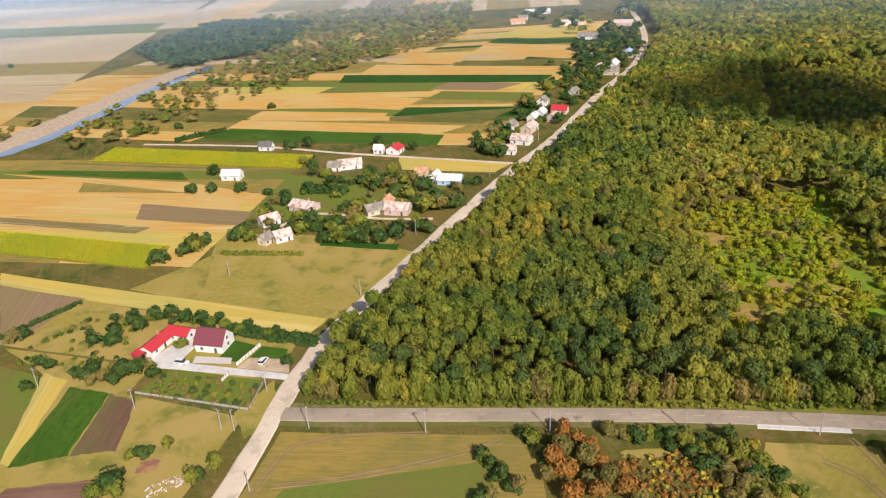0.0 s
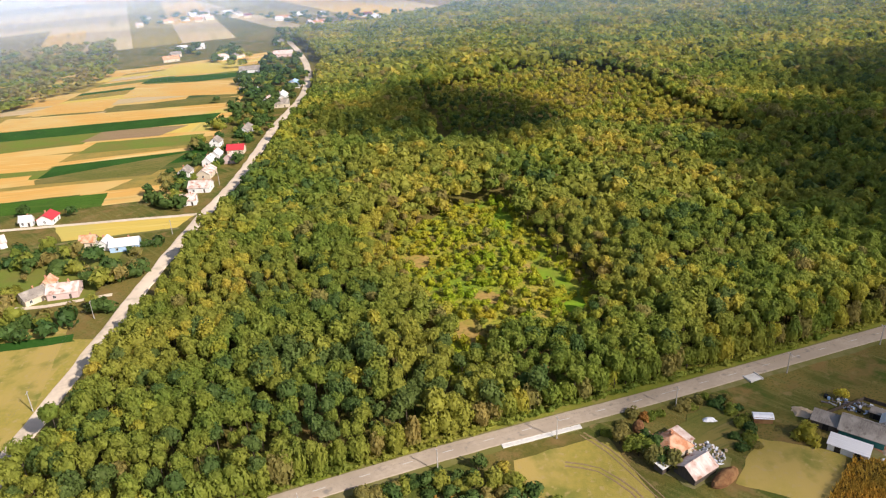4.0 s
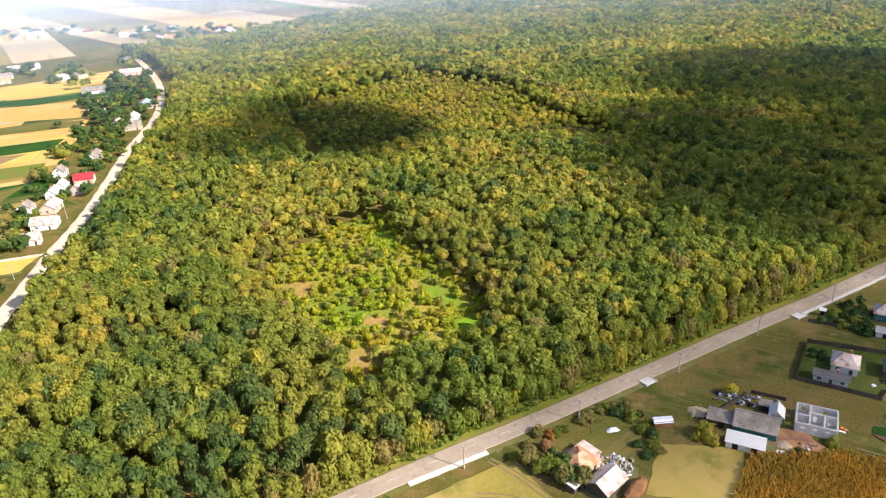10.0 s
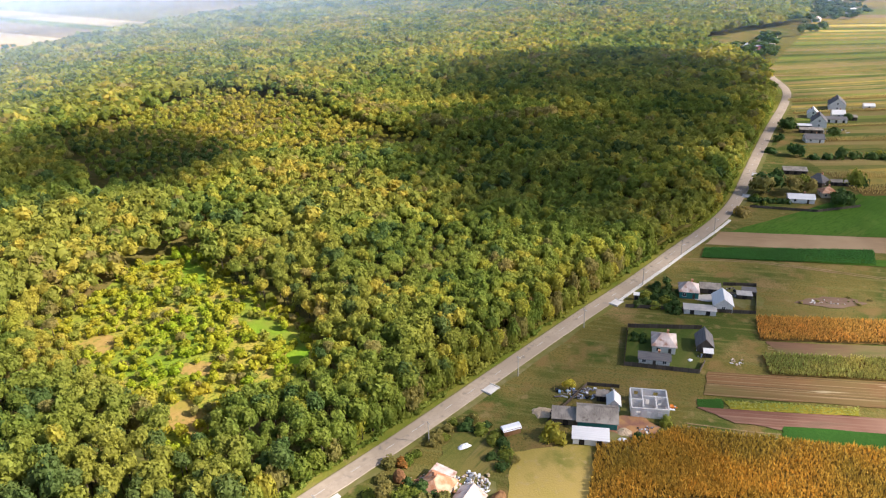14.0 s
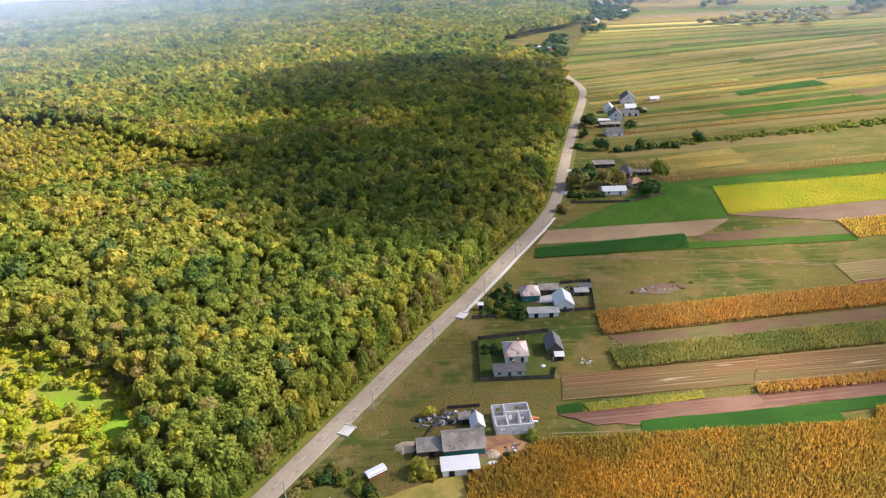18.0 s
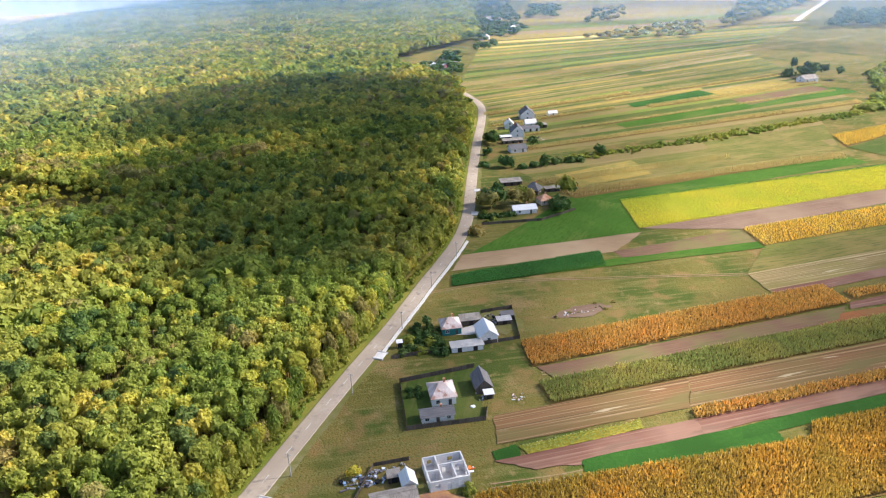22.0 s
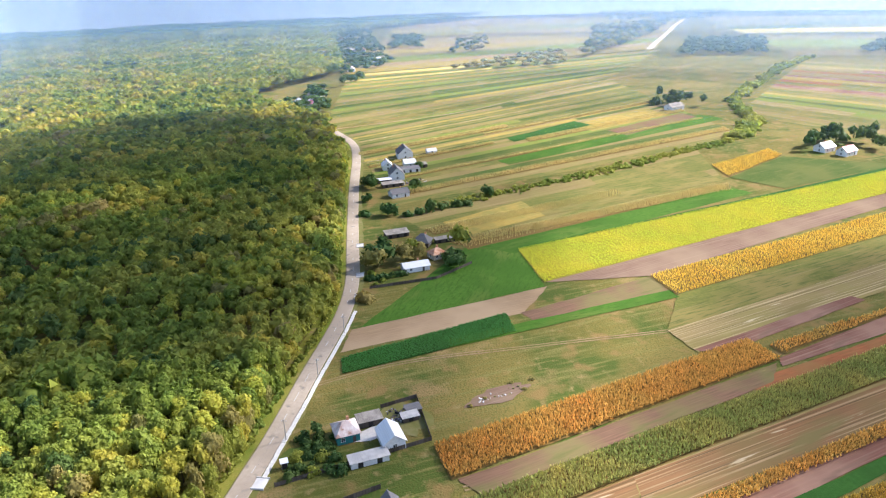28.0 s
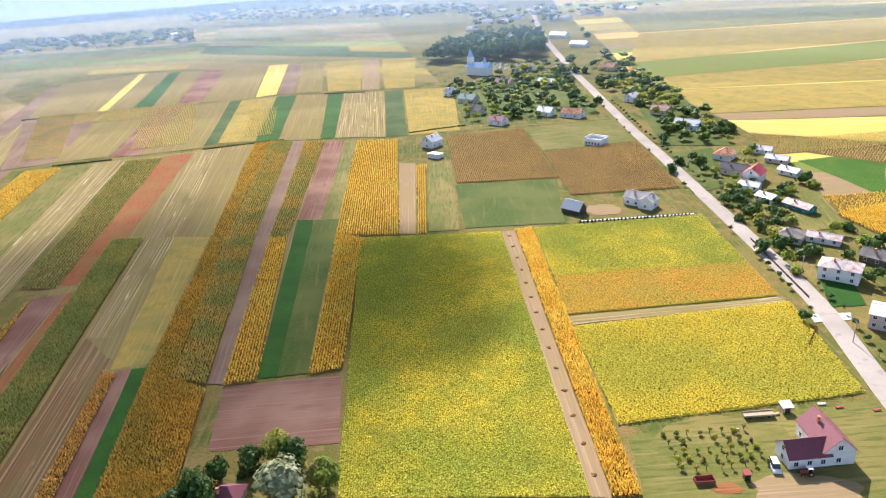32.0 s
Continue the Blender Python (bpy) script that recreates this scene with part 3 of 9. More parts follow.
def crown_form(seed, cards, size, clumps=7, tall=1.0, low=-0.55, core=ICO1, spread=0.55):
    """A crown about 1 m in radius round the origin: a lumpy heart and leaf sprays set over its clumps, all as triangles."""
    r = np.random.default_rng(seed)
    c = r.normal(size=(clumps, 3))
    c /= np.linalg.norm(c, axis=1)[:, None]
    c *= spread * r.uniform(0.6, 1.1, (clumps, 1))
    c[:, 2] = np.abs(c[:, 2]) * 1.1 - 0.15
    rad = r.uniform(0.38, 0.6, clumps)
    v, f = core
    reach = np.full(len(v), 0.5)
    for a, b in zip(c, rad):
        along = v @ a
        off = np.maximum(b * b - (a @ a - along**2), 0)
        reach = np.maximum(reach, np.where((along > -0.2) & (off > 0), along + np.sqrt(off), 0))
    heart = v * (reach * 0.82 * r.uniform(0.9, 1.08, len(v)))[:, None]
    heart[:, 2] = np.maximum(heart[:, 2], low)
    which = r.integers(0, clumps, cards)
    n = r.normal(size=(cards, 3)) + c[which] * 1.6 + (0, 0, 0.35)
    n /= np.linalg.norm(n, axis=1)[:, None]
    at = c[which] + n * rad[which][:, None] * r.uniform(0.82, 1.12, (cards, 1))
    at[:, 2] = np.maximum(at[:, 2], low)
    face = n + r.normal(size=(cards, 3)) * 0.34
    face /= np.linalg.norm(face, axis=1)[:, None]
    u = np.cross(face, r.normal(size=(cards, 3)))
    u /= np.linalg.norm(u, axis=1)[:, None]
    w = np.cross(face, u)
    s = size * r.uniform(0.6, 1.35, (cards, 1))
    spray = np.stack([at - u * s, at + u * s * 0.75 - w * s * 0.8, at + u * s * 0.6 + w * s * 0.9], 1).reshape(-1, 3)
    tri = np.concatenate([f, np.arange(cards)[:, None] * 3 + len(v) + (0, 1, 2)])
    out = np.concatenate([heart, spray])
    out[:, 2] *= tall
    return out, tri


def spread_out(forms, places, sizes, mat, name):
    """One mesh with a form set at every place: sizes are (width, height) radii, turned at random."""
    vs, fs, k = [], [], 0
    which = rng.integers(0, len(forms), len(places))
    turn = rng.uniform(0, 6.2832, len(places))
    for i, (v, f) in enumerate(forms):
        at = np.nonzero(which == i)[0]
        if not len(at):
            continue
        c, s = np.cos(turn[at])[:, None], np.sin(turn[at])[:, None]
        x = (c * v[None, :, 0] - s * v[None, :, 1]) * sizes[at, :1]
        y = (s * v[None, :, 0] + c * v[None, :, 1]) * sizes[at, :1]
        z = v[None, :, 2] * sizes[at, 1:2]
        p = np.stack([x, y, z], -1) + places[at][:, None, :]
        vs.append(p.reshape(-1, 3))
        fs.append((f[None] + (np.arange(len(at)) * len(v))[:, None, None] + k).reshape(-1, 3))
        k += p.shape[0] * p.shape[1]
    return mesh_of(name, np.concatenate(vs), np.concatenate(fs), mat)


def inside(p, poly):
    x, y = p[:, 0], p[:, 1]
    hit = np.zeros(len(p), bool)
    for (x0, y0), (x1, y1) in zip(poly, poly[1:] + poly[:1]):
        if y0 != y1:
            hit ^= ((y0 > y) != (y1 > y)) & (x < (x1 - x0) * (y - y0) / (y1 - y0) + x0)
    return hit


def scatter(poly, step, jitter=0.42):
    lo, hi = np.min(poly, 0), np.max(poly, 0)
    gx, gy = np.meshgrid(np.arange(lo[0], hi[0], step), np.arange(lo[1], hi[1], step * 0.87))
    gx = gx.astype(float)
    gx[1::2] += step / 2
    p = np.stack([gx.ravel(), gy.ravel()], 1).astype(float)
    p += rng.uniform(-jitter, jitter, p.shape) * step
    return p[inside(p, poly)]


def smooth_line(points, step=6.0):
    """A flowing line through the points, with its sideways way at each place."""
    p = [Vector((*q[:2], 0)) for q in points]
    p = [p[0] * 2 - p[1], *p, p[-1] * 2 - p[-2]]
    out = []
    for a, b, c, d in zip(p, p[1:], p[2:], p[3:]):
        n = max(1, int((c - b).length / step))
        for i in range(n):
            t = i / n
            out.append(0.5 * (2 * b + (c - a) * t + (2 * a - 5 * b + 4 * c - d) * t * t + (3 * b - a - 3 * c + d) * t**3))
    out.append(p[-2])
    side = []
    for i in range(len(out)):
        w = (out[min(i + 1, len(out) - 1)] - out[max(i - 1, 0)]).normalized()
        side.append(Vector((-w.y, w.x, 0)))
    return out, side


def ribbon(points, width, z, ragged=0.0, skirt=0.0, step=6.0):
    """A road surface along a line, with its cambered crown, ragged edges and sloped sides."""
    line, side = smooth_line(points, step)
    form = Form()
    r = random.Random(len(points) * 31 + int(width * 10))
    cuts = [-0.5, -0.25, 0, 0.25, 0.5]
    for c, s in zip(line, side):
        wl, wr = width + r.uniform(-ragged, ragged), width + r.uniform(-ragged, ragged)
        row = [c + s * (k * (wl if k < 0 else wr)) + Vector((0, 0, z + 0.06 * (1 - 4 * k * k))) for k in cuts]
        if skirt:
            row = [row[0] - s * skirt + Vector((0, 0, -z - 0.05))] + row + [row[-1] + s * skirt + Vector((0, 0, -z - 0.05))]
        form.v += [tuple(q) for q in row]
    n = len(cuts) + (2 if skirt else 0)
    for i in range(len(line) - 1):
        for j in range(n - 1):
            a = i * n + j
            form.f.append((a, a + 1, a + n + 1, a + n))
    return form


# ---- ground and roads ----
ground = Form()
R = 4900
steps = [-R, -2400, -1200, -600, -300, 0, 300, 600, 1200, 2400, R]
for y in steps:
    for x in steps:
        ground.v.append((x, y, 0.0))
for j in range(10):
    for i in range(10):
        ground.f.append((j * 11 + i, j * 11 + i + 1, j * 11 + i + 12, j * 11 + i + 11))
solid("ground", ground, "grass", "flat plain of dry late-summer grass", "ground", kind="structure")

MAIN_ROAD = [(-51, 174.5), (-40, 173), (-7, 170), (32, 166.5), (68, 162.5), (100, 158), (134, 152.5), (175, 147), (226, 140), (262, 134.5), (298, 130.5),
             (330, 126.5), (355, 125), (385, 126.5), (427, 132), (520, 143), (608, 152), (660, 162), (716, 187)]
LANE = [(-74, 90), (-60, 141), (-52.5, 180), (-47, 203), (-35, 233), (-10, 282), (6, 314), (41, 381), (77, 443), (127, 546), (180, 645), (222, 760), (250, 880), (268, 985), (276, 1016)]
EAST_ROAD = [(30, -60), (43, -128), (54, -184), (72, -240), (92, -300), (113, -364), (135, -428), (180, -570), (227, -721), (298, -973), (400, -1400)]
CROSS = [(560, -266), (539, -277), (489, -315), (440, -348), (384, -378), (290, -402), (161, -456), (150, -468)]
solid("road", ribbon(MAIN_ROAD, 5.8, 0.22, 0.12, 0.5), "asphalt", "grey worn asphalt country road along the forest", "road", kind="structure")
solid("road", ribbon(LANE, 5.8, 0.20, 0.9, 0.6), "gravel", "pale gravel village lane beside the forest", "road", kind="structure")
solid("road", ribbon(EAST_ROAD, 6.8, 0.22, 0.15, 0.5), "street", "pale worn asphalt village street", "road", kind="structure")
solid("track", ribbon(CROSS, 2.6, 0.17, 0.5), "verge", "narrow earth track between fields", "track", kind="structure")
solid("track", ribbon([(700, 190), (716, 187), (780, 76), (870, -10), (977, -118), (1125, -293)], 2.0, 0.17, 0.3), "ploughed", "pale earth track across the fields", "track", kind="structure")
verge = ribbon(MAIN_ROAD, 10.5, 0.05, 1.2)
solid("verge", verge, "verge", "worn earthy verge along the road", "verge", kind="structure")
solid("verge", ribbon([(x, y + 6.0) for x, y in MAIN_ROAD[2:18]], 8.5, 0.04, 1.0), "verge_grass", "sunny yellow-green grass between the road and the forest", "verge", kind="structure")

# ---- fields: four corners each, the first two across the rows' start, so that rows run from there ----
count, beds = [0], [0]


def field(kind, label, a, b, c, d, crop="", height=2.0, row=1.1, gap=0.75, under=False, z=None):
    """A strip of land from the edge a-b to the edge d-c, in a frame whose x axis runs along the rows; with standing plants if crop is given."""
    count[0] += 1
    a, b, c, d = (Vector((*p, 0)) for p in (a, b, c, d))
    start, end = (a + b) / 2, (c + d) / 2
    way = (end - start).normalized()
    if (end - start).length < ((a + d) / 2 - (b + c) / 2).length:
        way = ((b + c) / 2 - (a + d) / 2).normalized()
    m = Matrix.Translation((start.x, start.y, 0.012 + 0.004 * beds[0] if under else z or 0.075 + 0.001 * (count[0] % 8))) @ Matrix.Rotation(math.atan2(way.y, way.x), 4, "Z")
    inv = m.inverted()
    quad = [inv @ p for p in (a, b, c, d)]
    form = Form()
    n = 8
    edge = random.Random(count[0])
    for i in range(n + 1):
        for j in range(n + 1):
            p = (quad[0].lerp(quad[1], j / n)).lerp(quad[3].lerp(quad[2], j / n), i / n)
            wob = 0.35 if i in (0, n) or j in (0, n) else 0
            form.v.append((p.x + edge.uniform(-wob, wob), p.y + edge.uniform(-wob, wob), 0))
    form.f = [(i * (n + 1) + j, i * (n + 1) + j + 1, (i + 1) * (n + 1) + j + 1, (i + 1) * (n + 1) + j) for i in range(n) for j in range(n)]
    ob = solid("field", form, ("crop_floor" if crop == "corn" else "clover" if kind == "potato" else "leafy_floor") if crop else kind, label, "field", kind="structure", m=m)
    if not crop:
        return ob
    poly = [(p.x, p.y) for p in quad]
    lo, hi = np.min(poly, 0), np.max(poly, 0)
    gx, gy = np.meshgrid(np.arange(lo[0], hi[0], gap), np.arange(lo[1], hi[1], row))
    p = np.stack([gx.ravel(), gy.ravel()], 1) + rng.normal(size=(gx.size, 2)) * (0.22, 0.10)
    p = p[inside(p, poly)]
    p = p[rng.random(len(p)) > 0.06]
    k = len(p)
    hgt = height * (0.92 if crop == "corn" else 1.0) * rng.uniform(0.75, 1.12, k)
    ang = rng.uniform(0, 6.2832, k)
    tris = []
    wide = 0.25 if crop == "corn" else 0.30
    for q in range(3):
        th = ang + q * 2.0944 + rng.uniform(-0.4, 0.4, k)
        ox, oy = np.cos(th), np.sin(th)
        lean = (0.50 if crop == "corn" else 0.36) * rng.uniform(0.5, 1.3, k)
        z0, z1 = hgt * (0.2 if crop == "corn" else 0.55), hgt * rng.uniform(0.75, 1.0, k)
        root = np.stack([p[:, 0] - oy * wide, p[:, 1] + ox * wide, z0], 1)
        root2 = np.stack([p[:, 0] + oy * wide, p[:, 1] - ox * wide, z0 + hgt * 0.25], 1)
        tip = np.stack([p[:, 0] + ox * lean, p[:, 1] + oy * lean, z1], 1)
        tris.append(np.stack([root, root2, tip], 1))
    tri = np.concatenate(tris).reshape(-1, 3)
    plants = new("crop", mesh_of("crop", tri, np.arange(len(tri)).reshape(-1, 3), kind))
    plants.matrix_basis = m
    tagged(plants, label.replace("field of ", "standing "), "crop", kind="stuff")
    return ob


SOME = {"corn_pale": "corn", "corn_gold": "corn", "corn_mixed": "corn", "corn_green": "corn", "corn_dry": "corn"}
WORDS = {"meadow_green": "bright green meadow strip", "meadow_dull": "dull green meadow strip", "meadow_dark": "dark green meadow strip", "clover": "dense green clover strip",
         "clover_pale": "pale green clover strip", "ploughed": "pale ploughed earth strip", "ploughed_grey": "grey-purple ploughed earth strip", "ploughed_tan": "tan bare earth strip",
         "ploughed_pink": "reddish ploughed earth strip", "soil_red": "red-brown weedy earth strip", "stubble": "pale harvested stubble strip", "stubble_yellow": "yellow stubble strip",
         "stubble_orange": "orange stubble strip", "stubble_pale": "pale straw-coloured stubble strip", "stubble_dull": "dull brownish stubble strip", "grass_gold": "golden dry grass strip", "clover_dark": "dark clover strip", "corn_pale": "strip of pale dry corn",
         "corn_gold": "strip of golden corn", "corn_mixed": "strip of half ripe corn", "corn_green": "strip of green corn", "corn_dry": "strip of dry orange corn"}


def strips(a, b, c, d, kinds, seed=1, split=0.5, plants=1.5):
    """Parallel strips between the edges a-d and b-c, of uneven width, some of them changing crop half way."""
    r = random.Random(seed)
    beds[0] += 1
    a, b, c, d = (Vector(p) for p in (a, b, c, d))
    wide = [r.uniform(0.5, 1.5) for _ in kinds]
    at = 0.0
    for k, w in zip(kinds, wide):
        f0, f1 = at / sum(wide), (at + w) / sum(wide)
        at += w
        p0, p1, q0, q1 = a.lerp(b, f0), a.lerp(b, f1), d.lerp(c, f0), d.lerp(c, f1)
        cuts = [(0, 1, k)]
        if r.random() < split:
            h = r.uniform(0.25, 0.75)
            cuts = [(0, h, k), (h, 1, r.choice(kinds))]
        for s, e, kk in cuts:
            corners = [tuple(v) for v in (p0.lerp(q0, s), p1.lerp(q1, s), p1.lerp(q1, e), p0.lerp(q0, e))]
            if kk in SOME and plants:
                field(kk, WORDS[kk], *corners, "corn", 1.7, plants * 0.9, plants * 0.8, under=True)
            else:
                field("meadow_dull" if kk in SOME else kk, WORDS["meadow_dull" if kk in SOME else kk], *corners, under=True)


D, K, PA, Y, S, O = "meadow_dull", "meadow_dark", "clover_pale", "stubble_yellow", "stubble_dull", "stubble_orange"
GG, PG, CP, SP = "grass_gold", "ploughed_grey", "corn_pale", "stubble_pale"
strips((418, 78), (470, 114), (602, -100), (500, -88), [CP, D, CP, D, S, D], 3)
strips((488, 112), (712, 180), (972, -112), (645, -150), [D, S, CP, K, S, D, CP, D, K, PA, S, D, CP, K, D, GG, S, K, D, CP, PA, D, S, K, D, "stubble", K, D, GG, D, S, K, PA, D], 5, plants=1.25)
strips((718, 194), (1090, 222), (1290, -262), (988, -116), [D, S, D, K, D, PA, K, D, S, D, K, PA, D, GG, PA, GG, PA, Y, PA, GG, Y], 6, plants=0)
strips((1100, 225), (2000, 220), (2300, -600), (1310, -260), [GG, "ploughed_tan", PA, "stubble", GG, "ploughed_tan", GG, "stubble", "ploughed_tan", S, GG, PA, "stubble", GG, S, "ploughed_tan"], 7, plants=0)
strips((2000, 220), (3600, -500), (3400, -1500), (2300, -600), ["ploughed_tan", GG, S, "stubble", GG, "ploughed_tan", S, "stubble", "ploughed_tan", S], 27, plants=0)
strips((1090, -400), (735, -178), (606, -258), (885, -628), [S, D, GG, S, D, "soil_red", S, "ploughed_pink", GG, "soil_red", D, "ploughed_pink", S, D, GG, PA, K, PA, "stubble", D, S, D], 8, 0.2, plants=0)
strips((606, -258), (885, -628), (1010, -640), (590, -400), [S, "ploughed_tan", S], 38, 0.2, plants=0)
strips((1160, -420), (2300, -620), (2200, -1300), (1090, -640), [S, D, PA, S, D, Y, K, S, D, "stubble", D, GG, K, S], 28, plants=0)
strips((690, -690), (1000, -1250), (1500, -1000), (1080, -560), [GG, S, D, PA, S, D, K, "stubble", D, S, PG, GG, D, PA, S, D], 9, plants=0)
strips((330, -600), (700, -1300), (1000, -1250), (690, -690), [S, GG, D, S, "clover_dark", GG, PA, D, S, "ploughed_tan", D, S, "stubble", D, K, S], 10, plants=0)
strips((700, -1300), (800, -2600), (2600, -2400), (1500, -1000), [S, D, "stubble", K, S, D, GG, S, PG, D, PA, S], 29, plants=0)
strips((118, -500), (230, -980), (-260, -1150), (-230, -600), [GG, Y, GG, O, GG, Y, PA, "ploughed_tan", GG, O, "stubble"], 11, plants=0)
strips((240, -990), (420, -1700), (-500, -2200), (-400, -1150), [GG, Y, GG, S, GG, PA, Y, O, S], 30, plants=0)
strips((20, -235), (60, -400), (-260, -540), (-240, -300), [D, "corn_gold", "ploughed_tan", PA, Y, CP], 12)
strips((395, -390), (545, -300), (660, -430), (470, -535), [CP, PG, CP, D, "corn_mixed"], 14)
strips((-168, 478), (70, 905), (226, 915), (40, 428), [K, O, GG, O, PA, O, GG, O, PA, SP, "clover_dark", O, Y, SP, D, O, SP, Y, GG,
       "clover", O, PA, O, SP, Y, GG, O, O], 15, 0.6, 0)
strips((-168, 478), (70, 905), (-250, 960), (-420, 560), [O, GG, D, O, Y, PA, O, GG, SP, O, GG, Y, O], 31, 0.4, 0)
strips((-215, 300), (-290, 460), (-80, 425), (-110, 280), [GG, Y, O, Y, O, O, PA, GG], 16, 0.15, 0)
strips((-330, 430), (-420, 1500), (-1500, 1700), (-1300, 520), [SP, O, SP, GG, SP, SP, PA, SP, O, SP, SP, GG], 17, 0.4, 0)
strips((-400, 1500), (300, 1900), (-200, 3200), (-1500, 2400), [SP, "stubble", SP, SP, O], 18, 0.4, 0)
strips((300, 1060), (800, 1220), (900, 2600), (200, 2200), [SP, GG, "stubble", O, SP, "ploughed_tan", PA, SP], 32, 0.4, 0)
strips((-1300, 520), (-1500, 1700), (-4200, 2300), (-4200, 300), [SP, SP, GG, O, SP, SP, "stubble", SP], 34, 0.4, 0)
strips((-400, 1080), (220, 1080), (300, 1900), (-400, 1500), [SP, O, SP, GG, SP, "stubble", O, SP, GG, SP], 35, 0.4, 0)
strips((-1500, 2400), (-200, 3200), (-900, 4800), (-3800, 4200), [SP, "stubble", SP, SP, GG, SP], 36, 0.4, 0)
strips((-200, 3200), (2600, 3000), (3200, 4800), (-900, 4800), [SP, "stubble", SP, SP, GG, SP], 37, 0.4, 0)
strips((800, 1220), (2200, 1500), (2600, 3000), (900, 2600), [S, "ploughed_tan", D, S, "stubble", O, S, "ploughed_tan"], 33, 0.4, 0)

field("grass_gold", "golden mown hay meadow by the crossroads", (-50, 166), (24, 158), (20, 110), (-62, 118))
field("clover_pale", "greener half of the mown meadow", (-45.4, 142.7), (8.2, 149.4), (11.9, 121.5), (-51.9, 126.2), z=0.09)
field("meadow_yellow", "yellow-green hay meadow with cart tracks", (84, 150), (112, 146), (104, 108), (60, 112))
# sunlit brightness of this grass is put into its yellow-green colour
field("meadow_yellow", "yellow-green grass beside the barns, toned as sunlit", (146.5, 123.5), (161.4, 107.6), (141.3, 95.7), (127.2, 114.2))
field("meadow_yellow", "dry grass corner by the crossroads", (-66, 176), (-57, 192), (-51, 172), (-60, 164), z=0.1290)
field("meadow_yellow", "yellow-green meadow below the homestead", (-173.6, 214.8), (-62.9, 174.2), (-73.9, 133.1), (-127.5, 137.1))
field("meadow_dull", "dry grass round the maroon roofed house", (112.7, -90.6), (47.3, -123.7), (35.4, -82.4), (105.2, -64.7))
field("meadow_yellow", "yellow-green grass of the old orchard", (-168, 226), (-150, 254), (-52, 214), (-60, 192), z=0.0800)
field("meadow_yellow", "yellow-green grass below the orchard", (-160, 222), (-100, 204), (-104, 188), (-128, 196), z=0.0812)
field("clover_pale", "fresh green grass among the hamlet's houses", (-123.7, 406.6), (7.6, 369.6), (-12.2, 318.1), (-111.6, 333.1))
field("clover", "dark green garden plot below the trees", (-55.5, 294.5), (-19.8, 285.0), (-19.8, 291.0), (-55.7, 301.5), z=0.084)
field("meadow_yellow", "yellow-green open meadow below the hamlet", (-107.5, 315.9), (-20.8, 298.8), (-35.3, 232.6), (-97.3, 258.1))
field("meadow_yellow", "yellow-green grass strip along the lane", (-55.6, 309.5), (-0.6, 274.5), (-39.3, 227.0), (-53.3, 235.2))
field("meadow_yellow", "yellow-green meadow beside the lane", (-95, 300), (-18, 284), (-46, 224), (-130, 262))
field("meadow_green", "bright green meadow strip", (330, 118), (366, 41), (408, 48), (415, 74), z=0.0850)
field("meadow_green", "bright green meadow strip", (406, 51), (493, -98), (505, -89), (418, 74), z=0.0858)
field("ploughed", "pale ploughed earth strip", (312, 122), (330, 120), (366, 40), (341, 53), z=0.0882)
field("ploughed_dark", "dark ploughed earth plot", (341, 54), (374, -6), (354, -11), (329, 46), z=0.0898)
field("potato", "field of dark green potato plants", (297, 119), (308, 121), (341, 60), (325, 57), "low", 0.6, 0.62, 0.45, z=0.2145)
field("meadow_green", "bright green meadow strip", (320, 83), (359, -10), (352, -12), (314, 82), z=0.2185)
field("ploughed_pink", "reddish ploughed earth strip", (236, -86), (202, -101), (188, -69), (222, -57), z=0.1114)
field("soy_green", "field of green and yellowing soy plants", (243, -209), (180, -228), (119, -65), (179, -49), "low", 0.9, 0.62, 0.42, z=0.1122)
field("ploughed_tan", "tan bare earth strip", (180, -229), (174, -232), (114, -66), (119, -65), z=0.1130)
field("corn_gold", "field of golden corn in rows", (174, -231), (167, -235), (107, -68), (114, -66), "corn", 2.0, 0.72, 0.42, z=0.1138)
field("soy_green", "field of green and yellowing soy plants", (166, -235), (92, -265), (75, -213), (148, -185), "low", 0.9, 0.62, 0.42, z=0.1146)
field("soy_orange", "field of ripe orange soy plants", (148, -185), (75, -213), (66, -185), (138, -155), "low", 0.8, 0.62, 0.42, z=0.1154)
field("stubble", "pale harvested stubble strip", (138, -154), (66, -184), (63, -180), (136, -148), z=0.1162)
field("soy", "field of yellowing soy plants", (135, -146), (63, -180), (49, -126), (115, -95), "low", 0.9, 0.62, 0.42, z=0.1170)
field("meadow_green", "bright green meadow strip", (39, -363), (4, -382), (-5, -363), (7, -304), z=0.1234)
field("corn_gold", "field of golden corn in rows", (33, -276), (9, -294), (18, -250), (24, -259), "corn", 2.0, 1.00, 0.60, z=0.1242)
field("meadow_green", "bright green meadow strip", (-254, 434), (-154, 412), (-145, 396), (-256, 428), z=0.1250)
field("sunflower", "field of bright yellow crop", (-223, 445), (-82, 405), (-77, 430), (-217, 473), "low", 1.0, 0.75, 0.62, z=0.1258)
field("stubble_orange", "orange stubble field", (-273, 430), (-145, 393), (-104, 370), (-102, 360), z=0.1266)
field("stubble_orange", "orange stubble field", (-260, 405), (-107, 355), (-102, 344), (-233, 355), z=0.1274)
field("ploughed_tan", "tan bare earth strip", (-160, 362), (-96, 341), (-98, 323), (-155, 340), z=0.1282)
field("stubble", "pale harvested stubble strip", (-232, 354), (-143, 328), (-149, 321), (-227, 345), z=0.1290)
